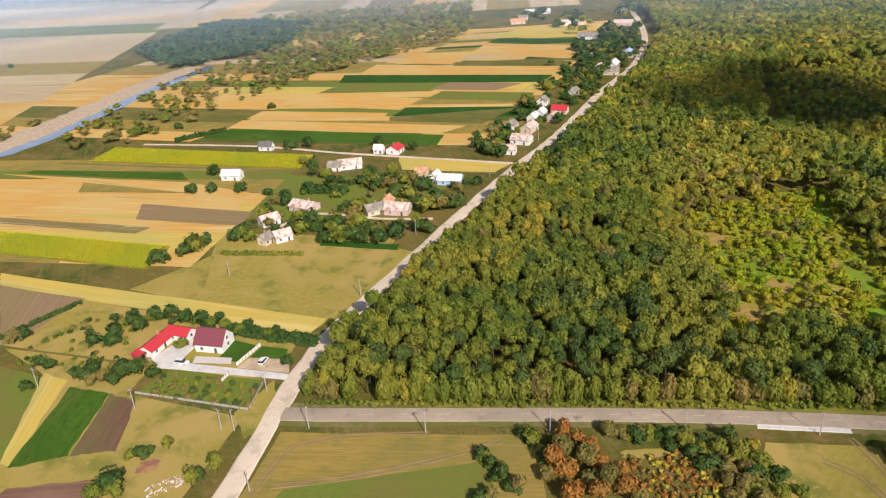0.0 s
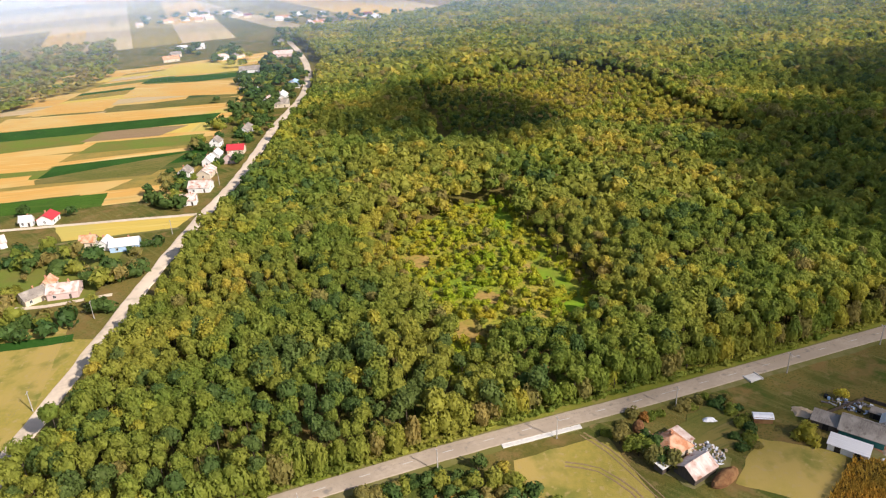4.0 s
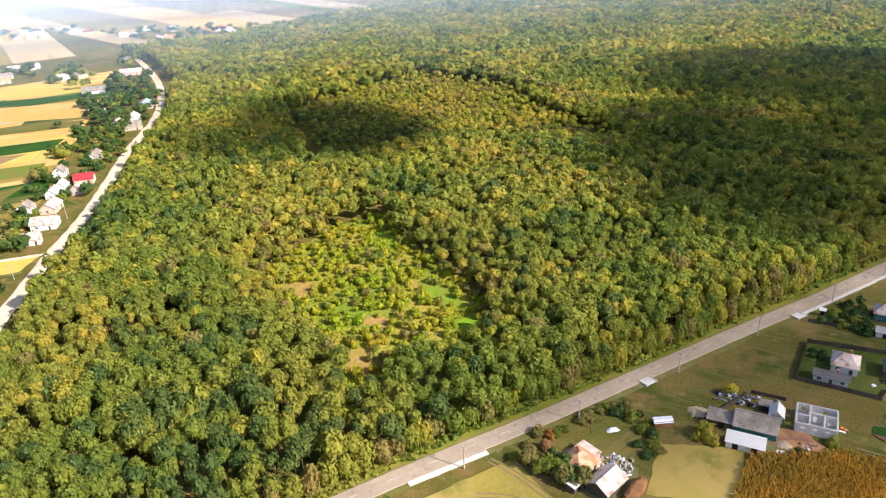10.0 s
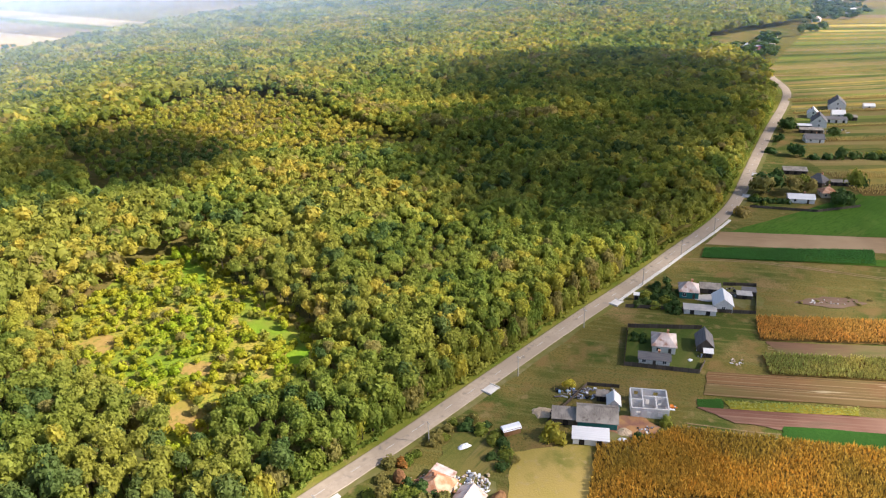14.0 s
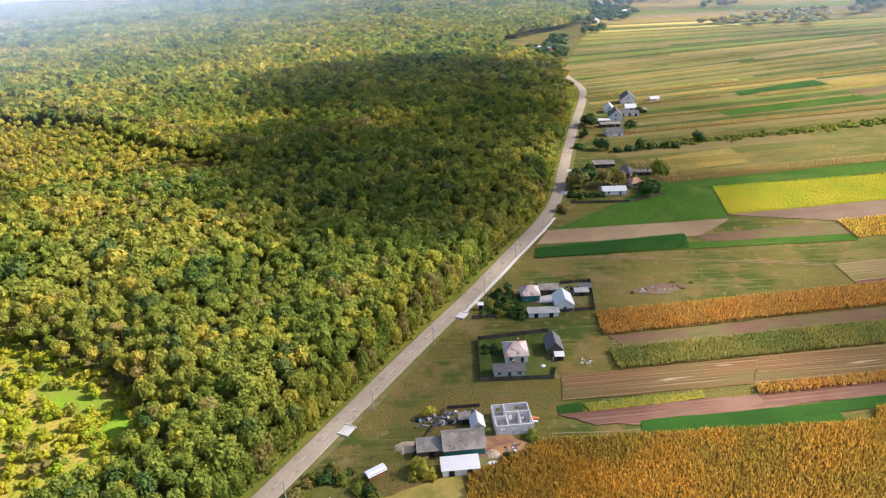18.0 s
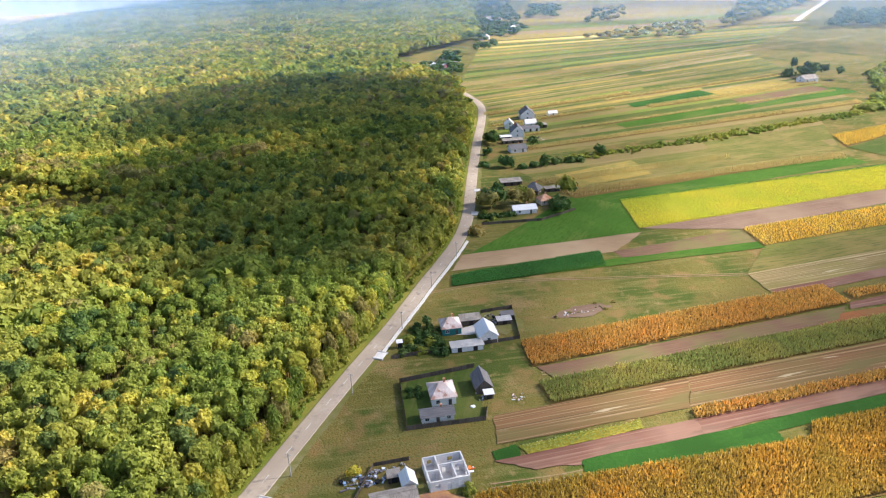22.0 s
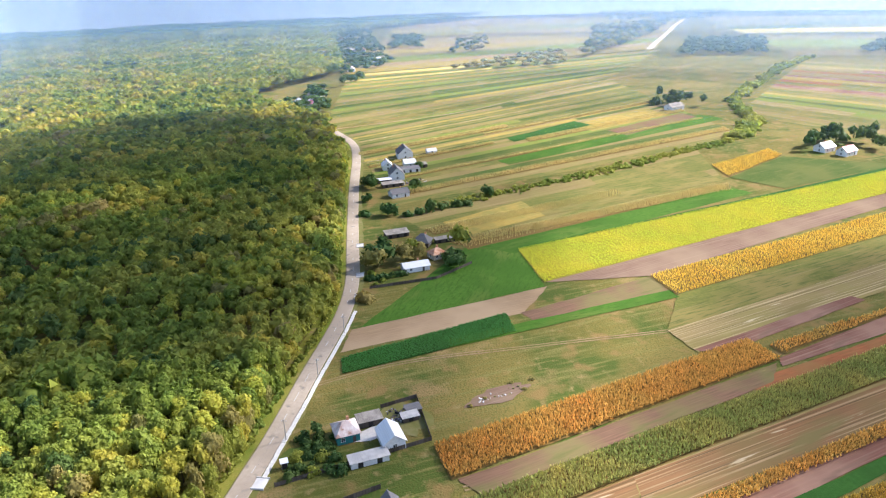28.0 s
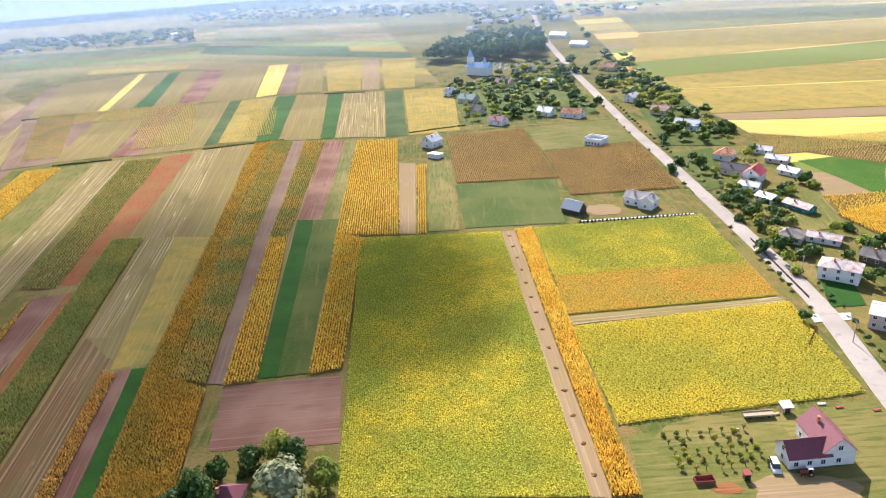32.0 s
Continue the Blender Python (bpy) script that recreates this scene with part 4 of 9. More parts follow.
field("sunflower", "field of bright yellow crop", (-221, 334), (-126, 303), (-129, 280), (-206, 306), "low", 1.0, 0.75, 0.62, z=0.1298)
field("stubble_yellow", "golden stubble strip above the orchard", (-195, 285), (-188, 272), (-50, 218), (-44, 229), z=0.1306)
field("meadow_yellow", "yellowing grass behind the orchard rows", (-188, 272), (-160, 248), (-92, 236), (-50, 218), z=0.1302)
field("ploughed_tan", "tan bare earth strip", (-189, 273), (-145, 256), (-158, 225), (-162, 224), z=0.1314)
field("clover_pale", "pale green grass strip below the orchard", (-158, 211), (-137, 202), (-127, 162), (-133, 160), z=0.1322)
field("stubble_yellow", "yellow stubble beside the green strip", (-137, 204), (-127, 199), (-124, 158), (-128, 159), z=0.1326)
field("meadow_green", "bright green sown strip", (-124, 195), (-109, 190), (-110, 161), (-125, 157), z=0.1330)
field("ploughed_dark", "dark ploughed earth plot", (-109, 190), (-99, 185), (-96, 162), (-109, 161), z=0.1338)
field("ploughed_pink", "reddish ploughed earth strip", (-121, 149), (-97, 151), (-93, 143), (-124, 143), z=0.1346)
field("meadow_green", "bright green meadow strip", (-163, 486), (0, 437), (5, 459), (-147, 506), z=0.1354)
field("stubble_orange", "orange stubble field", (-150, 508), (2, 462), (21, 478), (-144, 528), z=0.1362)
field("stubble_orange", "orange stubble field", (-142, 532), (-37, 512), (-35, 525), (-134, 553), z=0.1370)
field("meadow_dull", "dull green meadow strip", (-33, 502), (31, 480), (59, 518), (-33, 513), z=0.1378)
field("stubble_orange", "orange stubble field", (-122, 568), (-26, 532), (-9, 564), (-116, 607), z=0.1386)
field("clover_pale", "pale green clover strip", (-7, 561), (70, 536), (79, 562), (7, 585), z=0.1394)
field("clover_pale", "pale green clover strip", (-86, 621), (-4, 590), (85, 619), (-71, 671), z=0.1402)
field("stubble_yellow", "yellow stubble field", (54, 581), (84, 568), (91, 598), (75, 605), z=0.1410)
field("ploughed_tan", "tan bare earth strip", (-4, 594), (49, 577), (74, 597), (15, 619), z=0.1418)
field("clover", "long dense green clover strip", (-82, 673), (104, 623), (91, 597), (-84, 640), z=0.1530)
field("stubble_orange", "orange stubble field", (-69, 674), (82, 620), (123, 651), (-54, 715), z=0.1426)
field("meadow_dull", "dull green meadow strip", (19, 687), (124, 656), (131, 677), (30, 711), z=0.1434)
field("stubble_orange", "orange stubble field", (-49, 721), (19, 695), (38, 744), (-12, 753), z=0.1442)
field("stubble_orange", "orange stubble field", (38, 744), (133, 688), (151, 760), (60, 800), z=0.1450)
field("clover", "dense green clover strip", (61, 804), (154, 773), (159, 797), (76, 830), z=0.1458)
field("stubble_yellow", "yellow stubble field", (71, 841), (162, 808), (184, 879), (111, 897), z=0.1466)
field("stubble_yellow", "yellow stubble field", (-21, 393), (30, 378), (42, 393), (-24, 417), z=0.1474)
field("corn_orange", "field of ripe orange and green corn", (149, 100), (180, 90), (218, -4), (180, 3), "corn", 2.2, 0.80, 0.48, z=0.1482)
field("stubble", "pale harvested stubble strip", (550, -288), (663, -420), (686, -411), (652, -348), z=0.1602)
field("ploughed_grey", "grey-purple ploughed earth strip", (645, -357), (786, -571), (749, -562), (632, -368), z=0.1706)
field("corn_pale", "field of pale dry corn", (55, -392), (-23, -354), (-35, -404), (61, -425), "corn", 1.7, 2.21, 1.53, z=0.1818)
field("stubble_yellow", "yellow stubble field", (61, -425), (-35, -404), (-54, -482), (73, -459), z=0.1826)
field("ploughed_tan", "tan bare earth strip", (73, -459), (-55, -486), (-63, -517), (82, -479), z=0.1834)
field("grass_gold", "golden dry grass strip", (82, -481), (-64, -520), (-88, -618), (119, -567), z=0.1842)
field("grass_gold", "golden dry grass strip", (119, -569), (-89, -623), (-117, -737), (138, -620), z=0.1850)
field("clover_pale", "pale green clover strip", (138, -623), (-119, -744), (-150, -872), (159, -710), z=0.1858)
field("grass_gold", "golden dry grass strip", (159, -714), (-153, -882), (-202, -1084), (164, -952), z=0.1866)
field("meadow_dull", "dull green meadow strip", (165, -958), (-204, -1091), (-253, -1290), (218, -1213), z=0.1874)
field("weeds", "strip of tall yellow-green weeds", (200, 82), (197, 79), (213, 48), (217, 49), "low", 0.8, 0.90, 0.80, z=0.1922)
field("clover", "dense green clover strip", (197, 89), (201, 83), (196, 81), (193, 88), z=0.1930)
field("ploughed_pink", "reddish ploughed earth strip", (192, 81), (196, 58), (218, 11), (216, 28), z=0.1938)
field("clover", "dense green clover strip", (196, 65), (193, 59), (213, 11), (218, 12), z=0.1946)
field("grass_gold", "golden dry grass strip", (454, 86), (489, 40), (461, 29), (431, 74), z=0.1962)
field("corn_pale", "field of pale dry corn", (423, 79), (412, 73), (504, -86), (516, -88), "corn", 1.7, 2.21, 1.53, z=0.1970)
field("meadow_dull", "dull green meadow strip", (489, 40), (461, 29), (520, -89), (543, -85), z=0.1978)
field("meadow_green", "bright green meadow strip", (587, 48), (575, 40), (714, -159), (737, -145), z=0.1986)
field("ploughed_dark", "dark ploughed earth plot", (680, -50), (658, -61), (726, -139), (746, -131), z=0.1994)
field("grass_gold", "golden dry grass strip", (707, -24), (678, -37), (739, -118), (776, -106), z=0.2002)
field("clover", "dense green clover strip", (661, 36), (647, 31), (703, -42), (723, -29), z=0.2010)
field("corn_gold", "field of golden corn in rows", (557, -95), (528, -96), (580, -152), (597, -149), "corn", 2.0, 1.70, 1.02, z=0.2018)
field("meadow_dark", "dark green meadow strip", (527, -96), (500, -119), (547, -214), (577, -151), z=0.2026)
field("grass_gold", "golden dry grass strip", (580, -240), (572, -240), (693, -394), (702, -389), z=0.2042)
field("meadow_dark", "dark green meadow strip", (325, -585), (217, -658), (162, -473), (253, -434), z=0.2066)
field("meadow_dark", "dark green meadow strip", (172, -683), (115, -592), (71, -393), (114, -388), z=0.2074)
field("meadow_dark", "dark green meadow strip", (109, -371), (84, -386), (78, -311), (96, -295), z=0.2082)
field("clover", "dense green clover strip", (50, -215), (40, -220), (38, -183), (50, -179), z=0.2090)
field("meadow_dull", "dull green meadow strip", (68, -294), (35, -313), (31, -262), (60, -243), z=0.2098)
field("corn_orange", "field of ripe orange and green corn", (139, 98), (160, 105), (178, 90), (170, 57), "corn", 2.2, 0.80, 0.48, z=0.2106)
field("corn_orange", "field of ripe orange and green corn", (188, 8), (222, 2), (243, -46), (210, -44), "corn", 2.2, 0.80, 0.48, z=0.2114)
field("stubble_dull", "dull brownish stubble strip", (222, 74), (269, -90), (395, -364), (466, -315), z=0.2120)
field("stubble_dull", "dull brownish stubble strip", (269, -90), (204, -105), (321, -381), (395, -364), z=0.2130)
field("sunflower", "field of bright yellow crop", (410, 49), (370, 41), (540, -274), (563, -261), "low", 1.0, 0.90, 0.70, z=0.2140)
field("clover", "dense green clover strip", (411, 49), (425, 22), (568, -256), (564, -262), z=0.2150)
field("ploughed_grey", "grey-purple ploughed earth strip", (370, 41), (374, -6), (532, -281), (542, -276), z=0.2160)
field("corn_gold", "field of golden corn in rows", (374, -6), (354, -12), (498, -289), (518, -279), "corn", 1.8, 1.30, 0.80, z=0.2170)
field("meadow_dull", "dull green meadow strip", (355, -12), (323, 1), (484, -304), (501, -292), z=0.2180)
field("stubble", "pale harvested stubble strip", (323, 1), (306, -5), (466, -316), (484, -304), z=0.2190)
field("ploughed_pink", "reddish ploughed earth strip", (308, -4), (305, -13), (345, -84), (349, -80), z=0.2200)
field("corn_green", "field of still green corn", (366, -130), (350, -134), (440, -322), (463, -312), "corn", 1.7, 1.50, 1.00, z=0.2210)
field("soil_red", "red-brown weedy earth strip", (352, -136), (338, -140), (427, -338), (443, -325), z=0.2220)
field("corn_dry", "field of dry orange corn", (256, 87), (241, 82), (300, -31), (314, -25), "corn", 2.1, 0.85, 0.46, z=0.2230)
field("corn_dry", "field of dry orange corn", (310, -31), (304, -34), (351, -122), (349, -115), "corn", 2.0, 1.10, 0.70, z=0.2240)
field("ploughed_pink", "reddish ploughed earth strip", (301, -31), (296, -30), (342, -131), (353, -124), z=0.2250)
field("soil_red", "red-brown weedy earth strip", (285, -12), (279, -18), (335, -136), (342, -131), z=0.2260)
field("ploughed_dark", "dark ploughed earth plot", (241, 80), (235, 74), (286, -23), (298, -29), z=0.2270)
field("corn_green", "field of still green corn", (232, 79), (221, 74), (350, -189), (364, -184), "corn", 2.2, 0.85, 0.46, z=0.2280)
field("stubble_brown", "brown stubble strip with pale straw lines", (241, 33), (225, 34), (284, -91), (305, -102), z=0.2290)
field("stubble_brown", "brown stubble strip with pale straw lines", (213, 91), (200, 88), (225, 34), (241, 33), z=0.2135)
field("stubble", "pale harvested stubble strip", (305, -102), (294, -104), (336, -195), (350, -190), z=0.2300)
field("stubble", "pale harvested stubble strip", (350, -190), (336, -195), (413, -352), (427, -338), z=0.2310)
field("grass_gold", "golden dry grass strip", (280, -86), (270, -92), (318, -198), (336, -195), z=0.2320)
field("stubble_dull", "dull brownish stubble strip", (336, -195), (318, -198), (395, -364), (413, -352), z=0.2330)
field("corn_dry", "field of dry orange corn", (224, 34), (219, 33), (276, -84), (281, -83), "corn", 2.0, 0.85, 0.46, z=0.2340)
field("ploughed_pink", "reddish ploughed earth strip", (220, 33), (213, 32), (273, -88), (278, -86), z=0.2350)
field("ploughed_pink", "reddish ploughed earth strip", (193, 88), (191, 77), (213, 32), (220, 33), z=0.2354)
field("clover", "dense green clover strip", (218, 21), (212, 22), (269, -90), (273, -88), z=0.2360)
field("clover", "dense green clover strip", (197, 65), (191, 64), (212, 22), (218, 21), z=0.2364)
field("corn_orange", "field of ripe orange and green corn", (239, -33), (219, -38), (240, -82), (267, -89), "corn", 2.2, 0.80, 0.48, z=0.2370)
field("corn_orange", "field of ripe orange and green corn", (267, -89), (255, -86), (309, -198), (316, -196), "corn", 2.1, 0.90, 0.55, z=0.2380)
field("corn_orange", "field of ripe orange and green corn", (316, -196), (309, -198), (384, -370), (393, -361), "corn", 2.0, 1.20, 0.80, z=0.2390)
field("corn_mixed", "field of half ripe corn", (255, -86), (242, -85), (294, -200), (309, -198), "corn", 2.1, 0.90, 0.60, z=0.2400)
field("corn_mixed", "field of half ripe corn", (309, -198), (294, -200), (367, -371), (384, -370), "corn", 2.0, 1.20, 0.80, z=0.2410)
field("ploughed_grey", "grey-purple ploughed earth strip", (242, -86), (237, -87), (288, -204), (296, -202), z=0.2420)
field("ploughed_grey", "grey-purple ploughed earth strip", (296, -202), (288, -204), (360, -376), (369, -375), z=0.2430)
field("corn_gold", "field of golden corn in rows", (236, -86), (227, -91), (278, -203), (287, -201), "corn", 1.9, 1.00, 0.60, z=0.2440)
field("corn_mixed", "field of half ripe corn", (287, -201), (278, -203), (343, -374), (358, -372), "corn", 1.9, 1.20, 0.80, z=0.2450)
field("ploughed_pink", "reddish ploughed earth strip", (286, -227), (274, -230), (330, -379), (344, -377), z=0.2460)
field("meadow_dull", "dull green meadow strip", (274, -230), (264, -232), (321, -381), (330, -379), z=0.2470)
field("clover", "dense green clover strip", (228, -92), (222, -95), (277, -228), (286, -227), z=0.2480)
field("meadow_dark", "dark green meadow strip", (222, -95), (213, -99), (265, -232), (277, -228), z=0.2490)
field("corn_gold", "field of golden corn in rows", (256, -210), (226, -216), (291, -383), (320, -377), "corn", 2.0, 1.15, 0.70, z=0.2500)
field("corn_gold", "field of golden corn in rows", (212, -98), (203, -104), (242, -209), (256, -210), "corn", 2.0, 0.90, 0.55, z=0.2510)
field("ploughed_tan", "tan bare earth strip", (227, -218), (219, -219), (259, -331), (270, -330), z=0.2520)
field("corn_gold", "field of golden corn in rows", (218, -218), (214, -220), (251, -328), (256, -324), "corn", 2.0, 1.15, 0.70, z=0.2530)
field("meadow_dull", "dull green meadow strip", (214, -223), (200, -228), (239, -338), (252, -332), z=0.2540)
field("corn_brown", "field of withered brown corn", (222, -296), (167, -314), (211, -423), (260, -399), "corn", 1.5, 1.10, 0.85, z=0.2550)
field("meadow_dark", "dark green meadow plot", (198, -230), (153, -245), (168, -311), (222, -293), z=0.2560)
field("corn_brown", "field of withered brown corn", (156, -285), (102, -305), (130, -395), (185, -363), "corn", 1.5, 1.10, 0.85, z=0.2570)
field("meadow_dull", "dull green meadow strip", (186, -367), (130, -398), (153, -455), (210, -425), z=0.2580)
field("ploughed_grey", "grey-purple ploughed earth strip", (541, -279), (517, -300), (606, -450), (669, -424), z=0.2590)
field("stubble_dull", "dull brownish stubble strip", (518, -301), (486, -320), (562, -469), (605, -450), z=0.2600)
field("ploughed_pink", "reddish ploughed earth strip", (484, -319), (465, -326), (541, -480), (561, -469), z=0.2610)
field("stubble_dull", "dull brownish stubble strip", (464, -326), (428, -350), (507, -506), (540, -480), z=0.2620)
field("clover_dark", "dark clover strip", (430, -353), (424, -362), (498, -511), (507, -506), z=0.2630)
field("grass_gold", "golden dry grass strip", (424, -362), (399, -372), (470, -528), (498, -511), z=0.2640)
field("clover", "dense green clover strip", (397, -370), (382, -375), (452, -534), (470, -528), z=0.2650)
field("stubble_dull", "dull brownish stubble strip", (381, -375), (351, -381), (422, -540), (452, -534), z=0.2660)
field("clover", "dense green clover strip", (351, -383), (341, -386), (409, -545), (422, -540), z=0.2670)
field("stubble", "pale harvested stubble strip", (341, -386), (304, -392), (372, -557), (408, -545), z=0.2680)
field("clover_dark", "dark clover strip", (304, -394), (289, -397), (356, -563), (371, -557), z=0.2690)
field("grass_gold", "golden dry grass strip", (288, -398), (255, -416), (311, -577), (354, -563), z=0.2700)
field("stubble_dull", "dull brownish stubble strip", (671, -428), (618, -456), (732, -654), (785, -588), z=0.2710)
field("stubble_yellow", "yellow stubble field", (618, -456), (609, -459), (724, -661), (731, -654), z=0.2720)
field("stubble_dull", "dull brownish stubble strip", (608, -459), (591, -472), (693, -661), (723, -661), z=0.2730)
field("clover", "dense green clover strip", (590, -472), (573, -478), (683, -668), (692, -661), z=0.2740)
field("stubble_dull", "dull brownish stubble strip", (573, -478), (553, -484), (655, -676), (682, -668), z=0.2750)
field("ploughed_pink", "reddish ploughed earth strip", (552, -484), (536, -500), (628, -683), (655, -676), z=0.2760)
field("stubble_dull", "dull brownish stubble strip", (535, -500), (490, -519), (587, -710), (628, -683), z=0.2770)
field("stubble_yellow", "yellow stubble field", (491, -524), (476, -538), (565, -721), (585, -710), z=0.2780)
field("ploughed_grey", "grey-purple ploughed earth strip", (475, -538), (461, -544), (548, -725), (564, -721), z=0.2790)
field("stubble_dull", "dull brownish stubble strip", (460, -544), (435, -553), (523, -736), (547, -725), z=0.2800)
field("grass_gold", "golden dry grass strip", (429, -553), (398, -562), (478, -747), (521, -736), z=0.2810)
field("ploughed_tan", "tan bare earth strip", (397, -562), (381, -568), (456, -750), (478, -747), z=0.2820)
field("grass_gold", "golden dry grass strip", (376, -568), (348, -577), (415, -765), (453, -750), z=0.2830)


# ---- forest ----
NEAR = [crown_form(s, 400, 0.138, clumps=13, core=ICO1) for s in range(11, 19)]
MIDDLE = [crown_form(s, 92, 0.26, clumps=9, core=ICO1) for s in range(21, 27)]
VERY_FAR = [crown_form(s, 8, 0.6, core=ICO1) for s in range(36, 39)]
FAR = [crown_form(s, 28, 0.45, core=ICO1) for s in range(31, 35)]

FOREST = [(-43, 182), (-20, 177), (100, 165.5), (175, 154.5), (226, 148), (298, 138.5), (355, 132.5), (427, 140), (608, 161), (726, 192), (800, 247), (868, 300), (930, 306), (1040, 258), (1108, 232), (1300, 264), (1620, 322), (1865, 330), (2200, 32), (3125, -307),
          (4200, -500), (4200, 1700), (2400, 1430), (1700, 1330), (1056, 1227), (804, 1192), (632, 1143), (450, 1044), (375, 1035), (274, 1020), (274, 930), (246, 778), (194, 642), (141, 542), (91, 440), (55, 378), (20.5, 309), (3.5, 279), (-21, 230), (-37.5, 203)]
CLEARING = [(112, 300), (140, 312), (158, 324), (187, 318), (178, 288), (170, 250), (166, 214), (146, 198), (135, 196), (119, 206), (99, 190), (89, 194), (102, 222), (100, 250)]
PLANTATION = [(202, 410), (267, 585), (318, 520), (303, 425), (289, 398)]
YOUNG = [(203, 431), (213, 407), (289, 394), (331, 326), (371, 312), (401, 420), (446, 517), (428, 606), (262, 572)]


def ring(p, lo, hi):
    d = np.hypot(p[:, 0] - 40, p[:, 1] - 60)
    return (d >= lo) & (d < hi)


def wood(name, label, lo, hi, step, forms, wide, tall, height):
    """Trees over the forest's ground between two distances: dark, light and olive ones mixed in drifts, with light and
    shade put into their tone, smaller ones in the young stand and the clearing.
    """
    p = scatter(FOREST, step)
    p = p[ring(p, lo, hi)]
    p = p[~inside(p, CLEARING)]
    ride = np.abs((p[:, 0] - 202) * 175 - (p[:, 1] - 410) * 65) / 186.7
    p = p[~((ride < 3.4) & (p[:, 1] > 405) & (p[:, 1] < 590))]
    young, planted = inside(p, YOUNG), inside(p, PLANTATION)
    k = len(p)
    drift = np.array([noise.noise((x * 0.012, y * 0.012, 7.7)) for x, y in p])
    big = np.array([noise.noise((x * 0.02, y * 0.02, 3.1)) for x, y in p]) * 0.5 + rng.normal(size=k) * 0.15 + 1
    rim = np.clip(np.hypot((p[:, 0] - 136) / 52, (p[:, 1] - 258) / 84), 0.72, 1)
    big = np.clip(big, 0.6, 1.45) * rim * np.where(young, 0.60, 1.0)
    top = height * rim * np.where(young, 0.72, 1) * (0.6 + 0.4 * big) + rng.normal(size=k) * 0.9
    size = np.stack([wide * big, tall * big], 1)
    at = np.column_stack([p, top - size[:, 1] * 0.75])
    # brighter light on the roadside woods put into leaf tone, growing eastwards
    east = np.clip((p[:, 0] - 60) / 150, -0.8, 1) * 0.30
    # planted stand toned down: its own deeper green plus the cloud shade on it
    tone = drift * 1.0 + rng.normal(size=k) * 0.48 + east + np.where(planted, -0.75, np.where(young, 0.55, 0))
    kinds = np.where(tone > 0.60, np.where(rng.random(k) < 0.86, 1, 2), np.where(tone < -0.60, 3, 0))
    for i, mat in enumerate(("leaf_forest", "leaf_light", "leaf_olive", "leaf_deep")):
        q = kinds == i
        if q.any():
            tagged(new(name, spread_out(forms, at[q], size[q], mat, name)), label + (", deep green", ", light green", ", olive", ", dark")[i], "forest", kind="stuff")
    return p, top


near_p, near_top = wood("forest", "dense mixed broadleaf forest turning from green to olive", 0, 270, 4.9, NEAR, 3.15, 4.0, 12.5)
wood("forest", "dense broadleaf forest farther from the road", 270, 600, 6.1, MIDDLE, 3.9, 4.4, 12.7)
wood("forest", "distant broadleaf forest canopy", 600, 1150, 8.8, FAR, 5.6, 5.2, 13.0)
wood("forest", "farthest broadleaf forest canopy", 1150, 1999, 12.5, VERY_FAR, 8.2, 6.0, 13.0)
trunks = spread_out([((lambda f: (np.array(f.v), np.array([[q[0], q[i], q[i + 1]] for q in f.f for i in range(1, len(q) - 1)])))(Form().tube(0.20, 0.10, 0, 1, 5)))],
                    np.column_stack([near_p, np.zeros(len(near_p))]), np.column_stack([np.ones(len(near_p)), near_top - 2.5]), "bark", "forest_trunks")
tagged(new("forest_trunks", trunks), "grey-brown trunks under the forest canopy", "trunks", kind="stuff")

# the canopy far off, as one rolling sheet of crowns
gx, gy = np.arange(200, 4200, 21.0), np.arange(-520, 1720, 21.0)
cx, cy = np.meshgrid(gx, gy)
pts = np.stack([cx.ravel(), cy.ravel()], 1)
pts += rng.uniform(-8, 8, pts.shape)
hz = 11.5 + np.array([noise.noise((x * 0.012, y * 0.012, 0)) * 2.5 for x, y in pts]) + rng.uniform(-4.0, 4.0, len(pts))
ok = (inside(pts, FOREST) & (np.hypot(pts[:, 0] - 40, pts[:, 1] - 60) > 1960)).reshape(cx.shape)
idx = np.arange(len(pts)).reshape(cx.shape)
cell = ok[:-1, :-1] & ok[1:, :-1] & ok[:-1, 1:] & ok[1:, 1:]
a, b, c, d = idx[:-1, :-1][cell], idx[:-1, 1:][cell], idx[1:, 1:][cell], idx[1:, :-1][cell]
tagged(new("forest", mesh_of("forest", np.column_stack([pts, hz]), np.concatenate([np.stack([a, b, c], 1), np.stack([a, c, d], 1)]), "leaf_dark")),
       "farthest forest canopy towards the horizon", "forest", kind="stuff")

hedgerow = np.concatenate([np.linspace((464, 737), (447, 638), 14), np.linspace((447, 638), (463, 568), 10), np.linspace((463, 568), (449, 498), 10), np.linspace((449, 498), (424, 421), 11), np.linspace((424, 421), (397, 321), 14), np.linspace((397, 321), (470, 275), 12)])
hedgerow += rng.normal(size=hedgerow.shape) * 2.5
k = rng.uniform(0.8, 1.25, len(hedgerow))
tagged(new("tree_row", spread_out(MIDDLE, np.column_stack([hedgerow, 8.5 + 2 * k]), np.column_stack([4.6 * k, 5.2 * k]), "leaf_olive", "tree_row")), "row of old olive-coloured trees through the forest", "tree row", kind="stuff")

